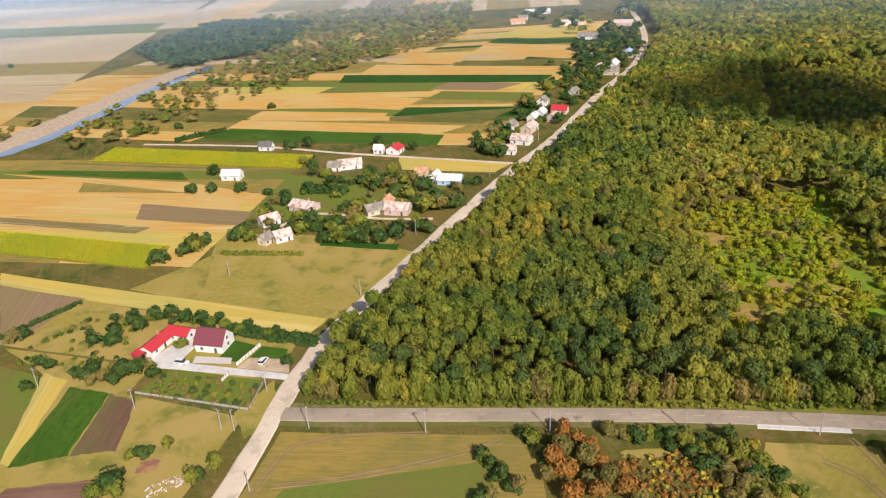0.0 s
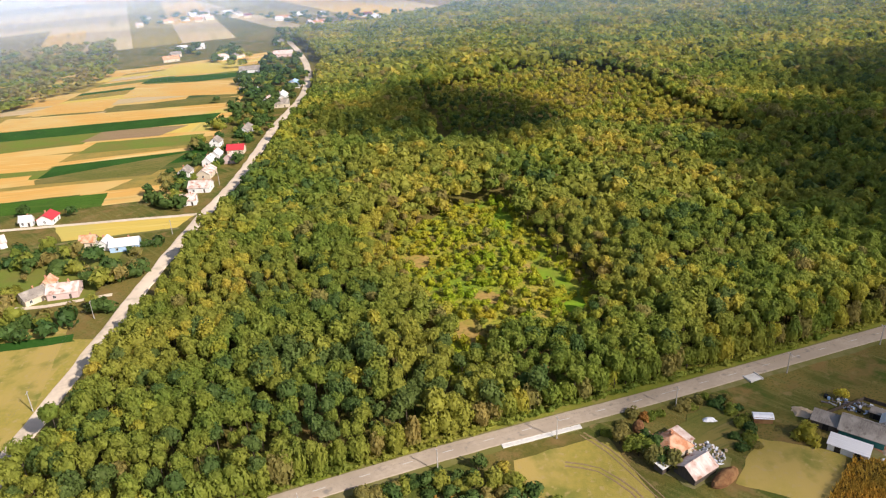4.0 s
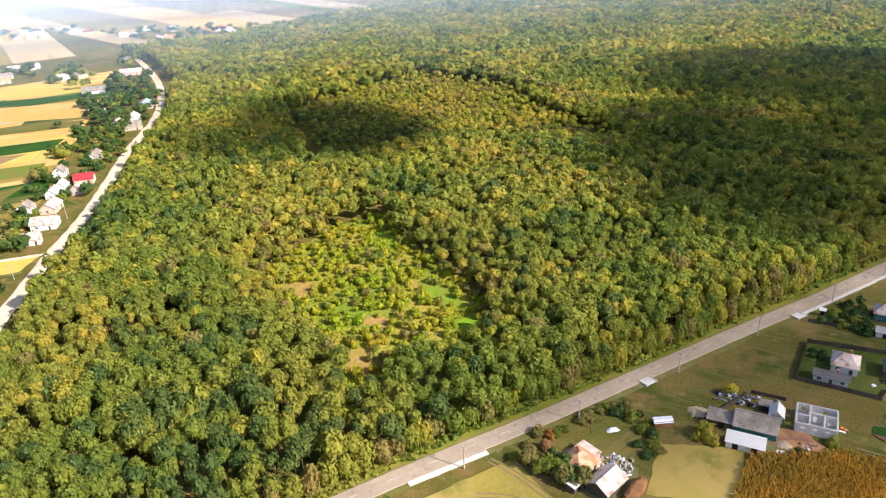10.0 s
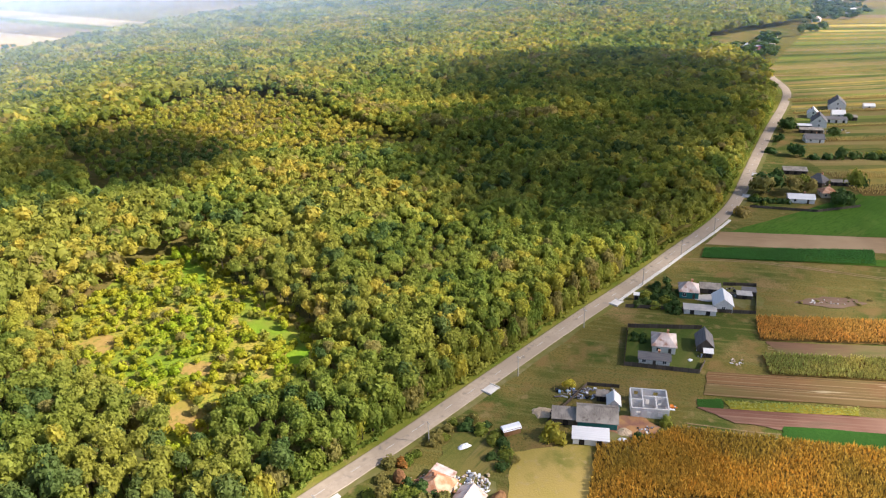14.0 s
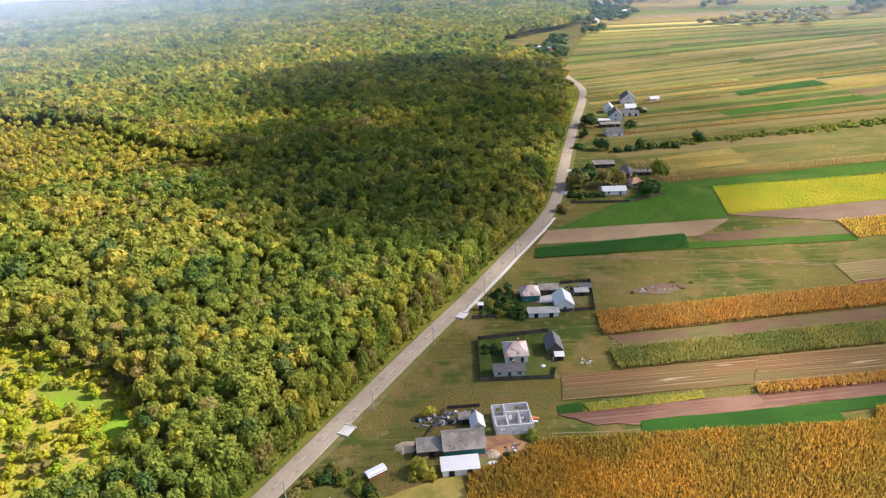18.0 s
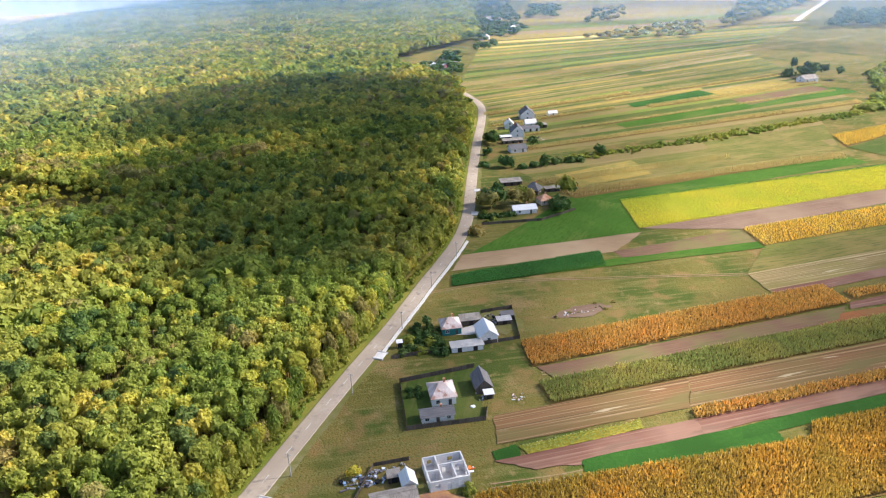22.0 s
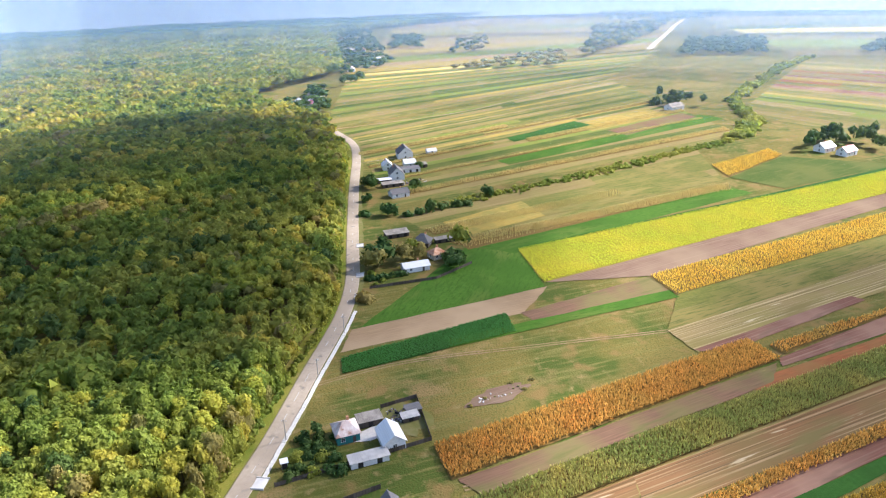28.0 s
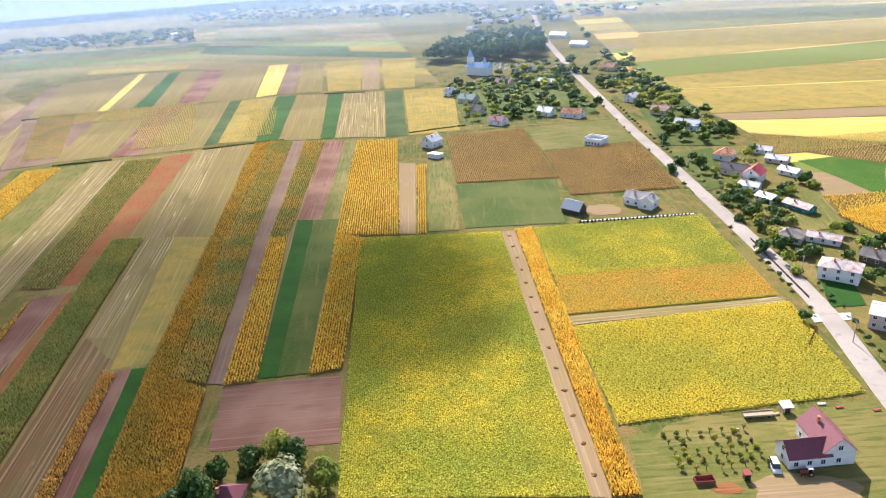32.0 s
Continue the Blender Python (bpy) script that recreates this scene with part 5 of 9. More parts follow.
# ---- trees and shrubs as things ----
def limb_form(seed):
    r = random.Random(seed)
    f = Form().tube(0.20, 0.09, 0, 1.0, 7)
    for i in range(4):
        m = Matrix.Translation((0, 0, 0.45 + 0.12 * i)) @ Matrix.Rotation(i * 1.7 + r.random(), 4, "Z") @ Matrix.Rotation(radians(r.uniform(35, 55)), 4, "Y")
        f.tube(0.075, 0.03, 0, 0.35, 5, m=m @ Matrix.Diagonal((1, 1, 1, 1)))
    return f


TRUNKS = [limb_form(s).mesh("trunk", "bark") for s in (1, 2)]
SHAPES = {"round": [crown_form(s, 520, 0.130, clumps=13) for s in (41, 42, 43)], "tall": [crown_form(s, 520, 0.125, clumps=13, spread=0.5) for s in (51, 52)],
          "low": [crown_form(s, 260, 0.18, clumps=8, low=-0.25) for s in (61, 62, 63)]}
crowns = {}


def crown_mesh(shape, i, mat):
    key = (shape, i, mat)
    if key not in crowns:
        crowns[key] = mesh_of("crown", *SHAPES[shape][i], mat)
    return crowns[key]


NAMES = {"leaf_forest": "green", "leaf_dark": "dark green", "leaf_light": "light green", "leaf_olive": "olive", "leaf_grey": "silvery", "leaf_rust": "rust-brown",
         "leaf_yellow": "yellowing", "leaf_pine": "dark evergreen"}
pick = random.Random(5)


far_trees = {}


def tree(x, y, r=3.2, h=8.0, mat="leaf_dark", shape="round", where="beside the houses", group="village trees", low=0.9):
    if math.hypot(x - 40, y - 60) > 215 and "forest edge" not in group or math.hypot(x - 40, y - 60) > 270:
        far_trees.setdefault(mat, []).append((x, y, r, h))
        return None
    root = thing("tree", pose(x, y, 0, 0, 0, pick.uniform(0, 360)), f"{NAMES[mat]} leafy tree {where}", "tree", group)
    half = max(r * (1.5 if shape == "tall" else 1.05), (h - 1.0) * 0.45 * low)
    part("crown", crown_mesh(shape, pick.randrange(len(SHAPES[shape])), mat), None, root, m=Matrix.Translation((0, 0, h - half)) @ Matrix.Diagonal((r * 1.05, r * 1.05, half, 1)))
    part("trunk", TRUNKS[pick.randrange(2)], None, root, m=Matrix.Diagonal((max(0.6, r * 0.4), max(0.6, r * 0.4), h - half * 0.7, 1)))
    return root


def shrub(x, y, r=1.4, mat="leaf_dark", where="beside the houses", tall=1.0, group="shrubs"):
    ob = new("shrub", crown_mesh("low", pick.randrange(3), mat))
    ob.matrix_basis = pose(x, y, 0.25 * r * tall, 0, 0, pick.uniform(0, 360)) @ Matrix.Diagonal((r * 1.1, r * 1.1, r * tall, 1))
    return tagged(ob, f"{NAMES[mat]} rounded shrub {where}", "shrub", group)


def hedge(a, b, wide, high, mat, label, step=1.1):
    a, b = Vector(a), Vector(b)
    n = max(2, int((b - a).length / step))
    p = np.array([tuple(a.lerp(b, i / (n - 1))) for i in range(n)]) + rng.normal(size=(n, 2)) * 0.2
    s = np.column_stack([rng.uniform(0.8, 1.15, n) * wide, rng.uniform(0.8, 1.2, n) * high * 0.75])
    ob = new("hedge", spread_out([crown_form(q, 80, 0.32, low=-0.3) for q in (71, 72)], np.column_stack([p, np.full(n, high * 0.22)]), s, mat, "hedge"))
    return tagged(ob, label, "hedge")


def grove(poly, step, r, h, mats, label, name="copse", sparse=0.0):
    """A mass of far trees that nobody could count."""
    p = scatter(poly, step)
    p = p[rng.random(len(p)) > sparse]
    mats = mats if isinstance(mats, list) else [mats]
    which = rng.integers(0, len(mats), len(p))
    for i, mat in enumerate(mats):
        q = p[which == i]
        if len(q):
            k = rng.uniform(0.65, 1.3, len(q))
            size = np.column_stack([k * r, k * h * 0.42])
            ob = new(name, spread_out(FAR, np.column_stack([q, k * h * 0.55]), size, mat, name))
            tagged(ob, label, name, kind="stuff")


# ---- buildings ----
def house(x, y, rot, L, W, h=3.0, rh=2.2, roof="gable", wall="white", top="roof_grey", label="", windows=2, door=True, chimney=True, detail=True, over=0.45, name="house", category="house", dormer=None):
    """A house about (x, y), its ridge along its own x axis: walls with gables, a roof with thickness and eaves, windows, door, chimney."""
    root = thing(name, pose(x, y, 0, 0, 0, rot), label or "small white country house with a grey roof", category, "village buildings")
    a, b = L / 2, W / 2
    hip = min(b, a * 0.8) if roof == "hip" else 0.0
    w = Form()
    base = [(-a, -b, 0), (a, -b, 0), (a, b, 0), (-a, b, 0)]
    w.v = base + [(px, py, h) for px, py, _ in base]
    w.f = [(0, 1, 5, 4), (1, 2, 6, 5), (2, 3, 7, 6), (3, 0, 4, 7), (3, 2, 1, 0), (4, 5, 6, 7)]
    if not hip:
        w.v += [(-a, 0, h + rh - 0.1), (a, 0, h + rh - 0.1)]
        w.f += [(4, 7, 8), (5, 9, 6)]
    part("wall", w, wall, root)
    t = 0.16
    drop = over * rh / b
    ex, ey = a + over, b + over
    f = Form()
    for dz in (0.0, t):
        f.v += [(-ex, -ey, h - drop + dz), (ex, -ey, h - drop + dz), (ex, ey, h - drop + dz), (-ex, ey, h - drop + dz),
                (-(ex - hip * (1 + over / b) if hip else ex), 0, h + rh + dz), ((ex - hip * (1 + over / b) if hip else ex), 0, h + rh + dz)]
    shell = [(0, 1, 5, 4), (2, 3, 4, 5)] + ([(1, 2, 5), (3, 0, 4)] if hip else [])
    f.f = [tuple(i + 6 for i in q) for q in shell] + [q[::-1] for q in shell] + [(0, 1, 7, 6), (2, 3, 9, 8)]
    f.f += [(1, 2, 8, 7), (3, 0, 6, 9)] if hip else [(1, 5, 11, 7), (5, 2, 8, 11), (3, 4, 10, 9), (4, 0, 6, 10)]
    part("roof", f, top, root)
    ridge = Form().box(-(ex - hip * 1.15), -0.12, h + rh + t - 0.03, ex - hip * 1.15, 0.12, h + rh + t + 0.07)
    part("ridge_cap", ridge, top, root)
    if chimney:
        c = Form().box(-0.32, -0.32, 0, 0.32, 0.32, rh * 0.55 + 0.9).box(-0.4, -0.4, rh * 0.55 + 0.9, 0.4, 0.4, rh * 0.55 + 1.05)
        part("chimney", c, "roof_tile", root, "brick chimney with a cap", m=pose(a * 0.3, b * 0.35, h + rh * 0.3))
    if windows:
        for side in (-1, 1):
            n = windows
            for i in range(n):
                px = -a + L * (i + 0.5) / n
                if door and side < 0 and i == n // 2 and n > 1:
                    d = part("door", Form().box(-0.48, -0.05, 0, 0.48, 0.05, 2.05), "plank", root, "dark panelled door", m=pose(px, side * (b + 0.04), 0.05))
                    continue
                window(root, px, side * b, 1.0 if h < 4 else 1.0, 0, side, detail)
                if h > 4.8:
                    window(root, px, side * b, 3.7, 0, side, detail)
        for side in (-1, 1):
            window(root, side * a, 0, 1.0, 90, side, detail)
            if h > 4.8 or (rh > 2.6 and not hip):
                window(root, side * a, 0, h + 0.2 if not hip else 3.6, 90, side, detail)
    return root


WIN_FRAME = Form().box(-0.62, -0.04, -0.05, -0.54, 0.06, 1.30).box(0.54, -0.04, -0.05, 0.62, 0.06, 1.30).box(-0.62, -0.04, 1.22, 0.62, 0.06, 1.30).box(-0.70, -0.04, -0.12, 0.70, 0.14, -0.05).box(-0.035, -0.03, -0.05, 0.035, 0.05, 1.22)
WIN_FRAME_MESH = WIN_FRAME.mesh("window", "white")
WIN_PANE_MESH = Form().box(-0.54, -0.03, -0.05, 0.54, 0.02, 1.22).mesh("pane", "pane")


def window(root, x, y, z, turn, side, detail):
    m = pose(x, y, z, 0, 0, turn + (180 if side < 0 and not turn else 0) + (180 if turn and side > 0 else 0))
    fr = part("window", WIN_FRAME_MESH, None, root, m=m)
    part("pane", WIN_PANE_MESH, None, fr)


def shed(x, y, rot, L, W, h=2.3, rise=0.5, wall="plank", top="roof_grey", label="low plank shed with a sloping sheet roof", front=None):
    """A lean-to with one sloping roof, doorways shown as near-black panels, and corner posts."""
    root = thing("shed", pose(x, y, 0, 0, 0, rot), label, "shed", "village buildings")
    a, b = L / 2, W / 2
    w = Form()
    w.v = [(-a, -b, 0), (a, -b, 0), (a, b, 0), (-a, b, 0), (-a, -b, h), (a, -b, h), (a, b, h + rise), (-a, b, h + rise)]
    w.f = [(0, 1, 5, 4), (1, 2, 6, 5), (2, 3, 7, 6), (3, 0, 4, 7), (3, 2, 1, 0), (4, 5, 6, 7)]
    part("wall", w, wall, root)
    s = rise / W
    r = Form()
    e = 0.35
    lo, hi = h - e * s + 0.02, h + rise + e * s + 0.02
    r.v = [(-a - e, -b - e, lo), (a + e, -b - e, lo), (a + e, b + e, hi), (-a - e, b + e, hi)]
    r.v += [(px, py, pz + 0.12) for px, py, pz in r.v]
    r.f = [(4, 5, 6, 7), (3, 2, 1, 0), (0, 1, 5, 4), (1, 2, 6, 5), (2, 3, 7, 6), (3, 0, 4, 7)]
    part("roof", r, top, root)
    # doorway darkness painted as a near-black panel on the solid wall
    for i in range(max(1, int(L / 4))):
        px = -a + L * (i + 0.5) / max(1, int(L / 4))
        part("door", Form().box(-0.75, -0.04, 0, 0.75, 0.04, min(1.9, h - 0.2)), front or "dark", root, "near-black panel standing in for a shaded doorway", m=pose(px, -b - 0.03, 0.02))
    return root


POST_MESH = Form().box(-0.07, -0.07, 0, 0.07, 0.07, 1.0).box(-0.085, -0.085, 0.97, 0.085, 0.085, 1.02).mesh("post", "plank")
PANEL_MESHES = {}


def fence(points, high=1.6, mat="plank", label="dark weathered board fence round a yard", bay=2.6):
    """A board fence: a post at every bay and a panel of upright boards between."""
    p = [Vector(q) for q in points]
    root = thing("fence", pose(p[0].x, p[0].y, 0), label, "fence", "yard fences")
    for a, b in zip(p, p[1:]):
        n = max(1, round((b - a).length / bay))
        length = (b - a).length / n
        key = (round(length, 1), high, mat)
        if key not in PANEL_MESHES:
            f = Form()
            r = random.Random(int(length * 100))
            k = max(3, int(length / 0.22))
            tops = [high * r.uniform(0.92, 1.0) for _ in range(k + 1)]
            for i in range(k + 1):
                x0, dy = length * i / k, 0.035 * (i % 2)
                f.v += [(x0, dy - 0.015, 0.05), (x0, dy - 0.015, tops[i]), (x0, dy + 0.015, tops[i]), (x0, dy + 0.015, 0.05)]
            for i in range(k):
                a0, b0 = 4 * i, 4 * i + 4
                f.f += [(a0 + q, a0 + (q + 1) % 4, b0 + (q + 1) % 4, b0 + q) for q in range(4)]
            f.f += [(3, 2, 1, 0), (4 * k, 4 * k + 1, 4 * k + 2, 4 * k + 3)]
            PANEL_MESHES[key] = f.mesh("panel", mat)
        turn = math.degrees(math.atan2((b - a).y, (b - a).x))
        for i in range(n):
            q = a.lerp(b, i / n) - p[0]
            part("panel", PANEL_MESHES[key], None, root, m=pose(q.x, q.y, 0, 0, 0, turn))
            part("post", POST_MESH, None, root, m=pose(q.x, q.y, 0, 0, 0, turn) @ Matrix.Diagonal((1, 1, high + 0.1, 1)))
    q = p[-1] - p[0]
    part("post", POST_MESH, None, root, m=pose(q.x, q.y, 0) @ Matrix.Diagonal((1, 1, high + 0.1, 1)))
    return root


def utility_pole(x, y, h=7.5, turn=0, label="grey concrete power pole beside the road"):
    root = thing("utility_pole", pose(x, y, 0, 0, 0, turn), label, "pole", "power poles")
    part("post", Form().tube(0.19, 0.11, 0, h, 8), "pole", root)
    part("crossarm", Form().box(-0.05, -0.9, h - 0.55, 0.05, 0.9, h - 0.43), "metal", root, "steel crossarm")
    for k in (-0.8, 0, 0.8):
        part("insulator", Form().tube(0.05, 0.035, h - 0.43 if k else h, (h - 0.43 if k else h) + 0.16, 6, y=k), "carwhite", root)
    return root


def cables(points, h=7.5, turn=0):
    """The wires of a line of poles, sagging from pole to pole."""
    f = Form()
    for off, z in ((-0.8, h - 0.27), (0, h + 0.16), (0.8, h - 0.27)):
        for (x0, y0), (x1, y1) in zip(points, points[1:]):
            d = Vector((x1 - x0, y1 - y0, 0)).normalized()
            s = Vector((-d.y, d.x, 0)) * off
            ring = []
            for i in range(9):
                t = i / 8
                c = Vector((x0 + (x1 - x0) * t, y0 + (y1 - y0) * t, z - 0.9 * 4 * t * (1 - t))) + s
                ring.append(c)
            for u, v in zip(ring, ring[1:]):
                k = len(f.v)
                for c in (u, v):
                    f.v += [tuple(c + Vector((-d.y, d.x, 0)) * 0.008), tuple(c + Vector((0, 0, 0.012))), tuple(c - Vector((-d.y, d.x, 0)) * 0.008)]
                f.f += [(k, k + 1, k + 4, k + 3), (k + 1, k + 2, k + 5, k + 4), (k + 2, k, k + 3, k + 5)]
    return solid("power_cable", f, "roof_dark", "thin dark sagging wires on the power poles", "cable")


def slab(name, label, a, b, c, d, mat, z=0.16, category="", kind="structure"):
    f = Form()
    f.v = [(*p, 0.0) for p in (a, b, c, d)] + [(*p, z) for p in (a, b, c, d)]
    f.f = [(4, 5, 6, 7), (0, 1, 5, 4), (1, 2, 6, 5), (2, 3, 7, 6), (3, 0, 4, 7)]
    return solid(name, f, mat, label, category or name, kind=kind)


def patch(name, label, x, y, rx, ry, turn, mat, z=0.18, n=22, kind="structure", dome=0.0):
    """A ragged patch of bare ground or a low heap."""
    r = random.Random(int(x * 7 + y))
    f = Form()
    rings = 4 if dome else 1
    f.v = [(0, 0, z + dome)]
    for k in range(1, rings + 1):
        q = k / rings
        for i in range(n):
            w = q * (1 + 0.28 * noise.noise((math.cos(6.2832 * i / n) * 1.7 + x, math.sin(6.2832 * i / n) * 1.7 + y, 0.5))) * r.uniform(0.86, 1.12)
            f.v.append((rx * w * math.cos(6.2832 * i / n), ry * w * math.sin(6.2832 * i / n), z * (0 if k == rings and dome else 1) + dome * (1 - q * q) * r.uniform(0.8, 1.2)))
    f.f = [(0, 1 + i, 1 + (i + 1) % n) for i in range(n)]
    for k in range(rings - 1):
        f.f += [(1 + k * n + i, 1 + (k + 1) * n + i, 1 + (k + 1) * n + (i + 1) % n, 1 + k * n + (i + 1) % n) for i in range(n)]
    return solid(name, f, mat, label, name.replace("_", " "), kind=kind, m=pose(x, y, 0, 0, 0, turn))


def scrap(x, y, rx, ry, turn, n, seed, label, mats=("junk", "tarp", "metal", "plank", "roof_blue"), size=0.9):
    """A heap of odd boxes, boards and drums, each a part."""
    r = random.Random(seed)
    root = thing("scrap_heap", pose(x, y, 0, 0, 0, turn), label, "scrap heap", "scrap heaps")
    for i in range(n):
        s = size * r.uniform(0.3, 0.95)
        m = pose(r.uniform(-rx, rx), r.uniform(-ry, ry), 0.1, r.uniform(-12, 12), r.uniform(-12, 12), r.uniform(0, 180))
        kind = r.choice(("board", "box", "drum"))
        f = Form()
        if kind == "board":
            f.box(-s * 1.2, -s * 0.35, 0, s * 1.2, s * 0.35, 0.12)
        elif kind == "box":
            f.box(-s * 0.5, -s * 0.4, 0, s * 0.5, s * 0.4, s * 0.7).box(-s * 0.55, -s * 0.45, s * 0.7, s * 0.55, s * 0.45, s * 0.78)
        else:
            f.tube(s * 0.3, s * 0.3, 0, s * 0.8, 9).tube(s * 0.33, s * 0.33, s * 0.36, s * 0.42, 9)
        part(kind, f, r.choice(mats), root, m=m)
    return root

# ---- along the main road ----
LINE = [(-42, 167), (-8, 162), (27, 159.5), (64, 156.5), (99, 151.5), (137, 145), (179, 140.5), (218, 136), (260, 130.5), (295, 127), (327, 122.5)]
for px, py in LINE:
    utility_pole(px, py, 7.5, -8)
cables(LINE, 7.5)
SIDE = [(-42, 167), (-68, 169), (-98, 181.5), (-135, 196)]
for px, py in SIDE[1:]:
    utility_pole(px, py, 7.5, 70, "weathered pale power pole in the meadow")
cables(SIDE)
LANE_POLES = [(-64, 168), (-58, 186), (-33, 245), (-12, 300), (28, 372), (64, 436)]
for px, py in LANE_POLES:
    utility_pole(px, py, 7.5, -25, "weathered pale power pole beside the lane")
cables(LANE_POLES)
utility_pole(-90, 269, 7, 0, "slim pole in the open meadow")
utility_pole(-54, 143, 6, 0, "slim pole beside the lane")

line, side = smooth_line(MAIN_ROAD, 2.0)
travelled = 0.0
dashes = thing("centre_line", pose(0, 0, 0), "dashed worn white centre line on the road", "road marking", kind="structure")
for i in range(1, len(line)):
    travelled += (line[i] - line[i - 1]).length
    if travelled % 12.0 < 2.1 and -30 < line[i].x < 610:
        d = (line[i] - line[i - 1]).normalized()
        part("dash", Form().box(-1.6, -0.075, 0, 1.6, 0.075, 0.012), "line", dashes, m=pose(line[i].x, line[i].y, 0.285, 0, 0, math.degrees(math.atan2(d.y, d.x))))


def culvert(x, y, turn, L=5.0, W=3.4):
    root = thing("culvert", pose(x, y, 0, 0, 0, turn), "pale concrete culvert slab over the roadside ditch", "culvert", "culverts")
    part("deck", Form().box(-L / 2, -W / 2, 0.1, L / 2, W / 2, 0.34), "concrete", root)
    for s in (-1, 1):
        part("headwall", Form().box(s * (L / 2 - 0.25) - 0.12, -W / 2 - 0.2, 0, s * (L / 2 - 0.25) + 0.12, W / 2 + 0.2, 0.55), "concrete", root)


culvert(168, 144.0, -6)
culvert(241, 133.5, -8)
culvert(383, 123, 5)
culvert(360, 121, 0)
culvert(421, 127.5, 8)


def ditch_wall(points, w=0.9, h=0.35):
    """A line of pale precast ditch slabs, each a part."""
    root = thing("ditch_lining", pose(0, 0, 0), "pale concrete slabs lining the roadside ditch", "ditch lining", "ditch linings")
    ln, sd = smooth_line(points, 3.0)
    r = random.Random(3)
    for a, b in zip(ln, ln[1:]):
        d = b - a
        part("slab", Form().box(0.04, -w / 2, 0, d.length - 0.04, w / 2, h * r.uniform(0.8, 1.1)).box(0.04, w / 2 - 0.1, 0, d.length - 0.04, w / 2 + 0.06, h * 1.35), "concrete", root,
             m=pose(a.x, a.y, 0.02, 0, 0, math.degrees(math.atan2(d.y, d.x)) + r.uniform(-2, 2)))


ditch_wall([(84, 156.3), (96, 154.2), (108, 152.2)], 1.4)
ditch_wall([(243, 133.0), (262, 130.6), (280, 128.2), (300, 125.8), (330, 121.9), (346, 120.6)], 1.1)

# ---- ruined farmstead ----
house(122.5, 132, 3, 8.0, 7.5, 2.6, 2.2, "hip", "cream", "roof_tile", "old cottage with a broken terracotta tile roof", 2, True, True)
house(121.8, 122.4, 6, 8.4, 6.6, 2.4, 2.0, "gable", "plank", "roof_pink", "plank barn with a patched pale sheet roof", 0, False, False, name="barn", category="barn")
shed(116.0, 127.6, 6, 4.5, 3.0, 2.0, 0.4, "plank", "roof_white", "leaning plank shed with a pale roof")
shed(127.6, 133.4, 4, 3.4, 5.6, 1.9, 0.5, "cream", "roof_pink", "roofless annex patched with pale tiles beside the old cottage")
scrap(122.5, 137.2, 3.4, 1.6, 10, 34, 71, "orange roof tiles fallen beside the old cottage", ("roof_tile", "roof_tile", "roof_pink", "wood"), 0.7)
scrap(126.8, 128.4, 2.6, 2.6, 0, 40, 72, "broken tiles and pale plaster between cottage and barn", ("roof_pink", "block", "roof_tile", "tarp", "wood"), 0.75)
scrap(130.2, 125.4, 4.0, 3.6, 20, 70, 73, "jumbled pale boards and sheets piled against the barn", ("tarp", "block", "wood", "roof_pink", "metal", "junk"), 1.0)
scrap(118.2, 140.6, 2.2, 1.4, 0, 14, 74, "white sacks and boards under the bushes", ("tarp", "block", "wood"), 0.8)
scrap(130.3, 124.6, 3.6, 3.2, 30, 44, 4, "tumbled heap of pale boards and sheets beside the barn", ("tarp", "wood", "metal", "roof_white"), 1.1)
scrap(127.5, 131.5, 2.4, 2.6, 0, 16, 5, "broken boards and tubs behind the old cottage", ("tarp", "wood", "junk", "roof_tile"), 0.8)
scrap(121.5, 138.5, 3.0, 2.0, 0, 12, 6, "boards and white sacks beside the hedge", ("tarp", "wood", "roof_tile", "orange"), 0.8)


def haystack(x, y, rx, ry, h, turn, label="rounded brown haystack on the grass"):
    bm = bmesh.new()
    bmesh.ops.create_icosphere(bm, subdivisions=3, radius=1)
    for v in bm.verts:
        k = 1 + 0.10 * noise.noise(v.co * 3 + Vector((x, y, 0)))
        v.co = Vector((v.co.x * rx * k, v.co.y * ry * k, max(0, v.co.z + 0.25) / 1.25 * h * k))
    me = bpy.data.meshes.new("haystack")
    bm.to_mesh(me)
    bm.free()
    me.materials.append(M["hay"])
    ob = new("haystack", me)
    ob.matrix_basis = pose(x, y, 0, 0, 0, turn)
    return tagged(ob, label, "haystack", "haystacks")


haystack(126.4, 116.6, 5.2, 2.0, 2.6, 9, "long rounded brown haystack beside the barn")
haystack(120.9, 142.8, 1.7, 1.7, 3.4, 0, "small pointed brown haystack among the trees")
hut = thing("covered_hay", pose(153.5, 128.2, 0, 0, 0, -35), "stack of orange hay under a white plastic cover", "hay stack")
part("hay", Form().box(-2.6, -1.3, 0, 2.6, 1.3, 2.0), "hay", hut)
part("cover", Form().add([(-2.8, -1.5, 1.7), (2.8, -1.5, 1.7), (2.8, 1.5, 1.7), (-2.8, 1.5, 1.7), (-2.8, -0.7, 2.5), (2.8, -0.7, 2.5), (2.8, 0.7, 2.5), (-2.8, 0.7, 2.5)],
                         [(0, 1, 5, 4), (4, 5, 6, 7), (6, 2, 3, 7), (0, 4, 7, 3), (1, 2, 6, 5)]), "tarp", hut)
patch("covered_boat", "upturned pale boat under a plastic sheet in the weeds", 141, 135.7, 2.2, 1.1, -35, "tarp", 0.15, 18, "", 0.9)
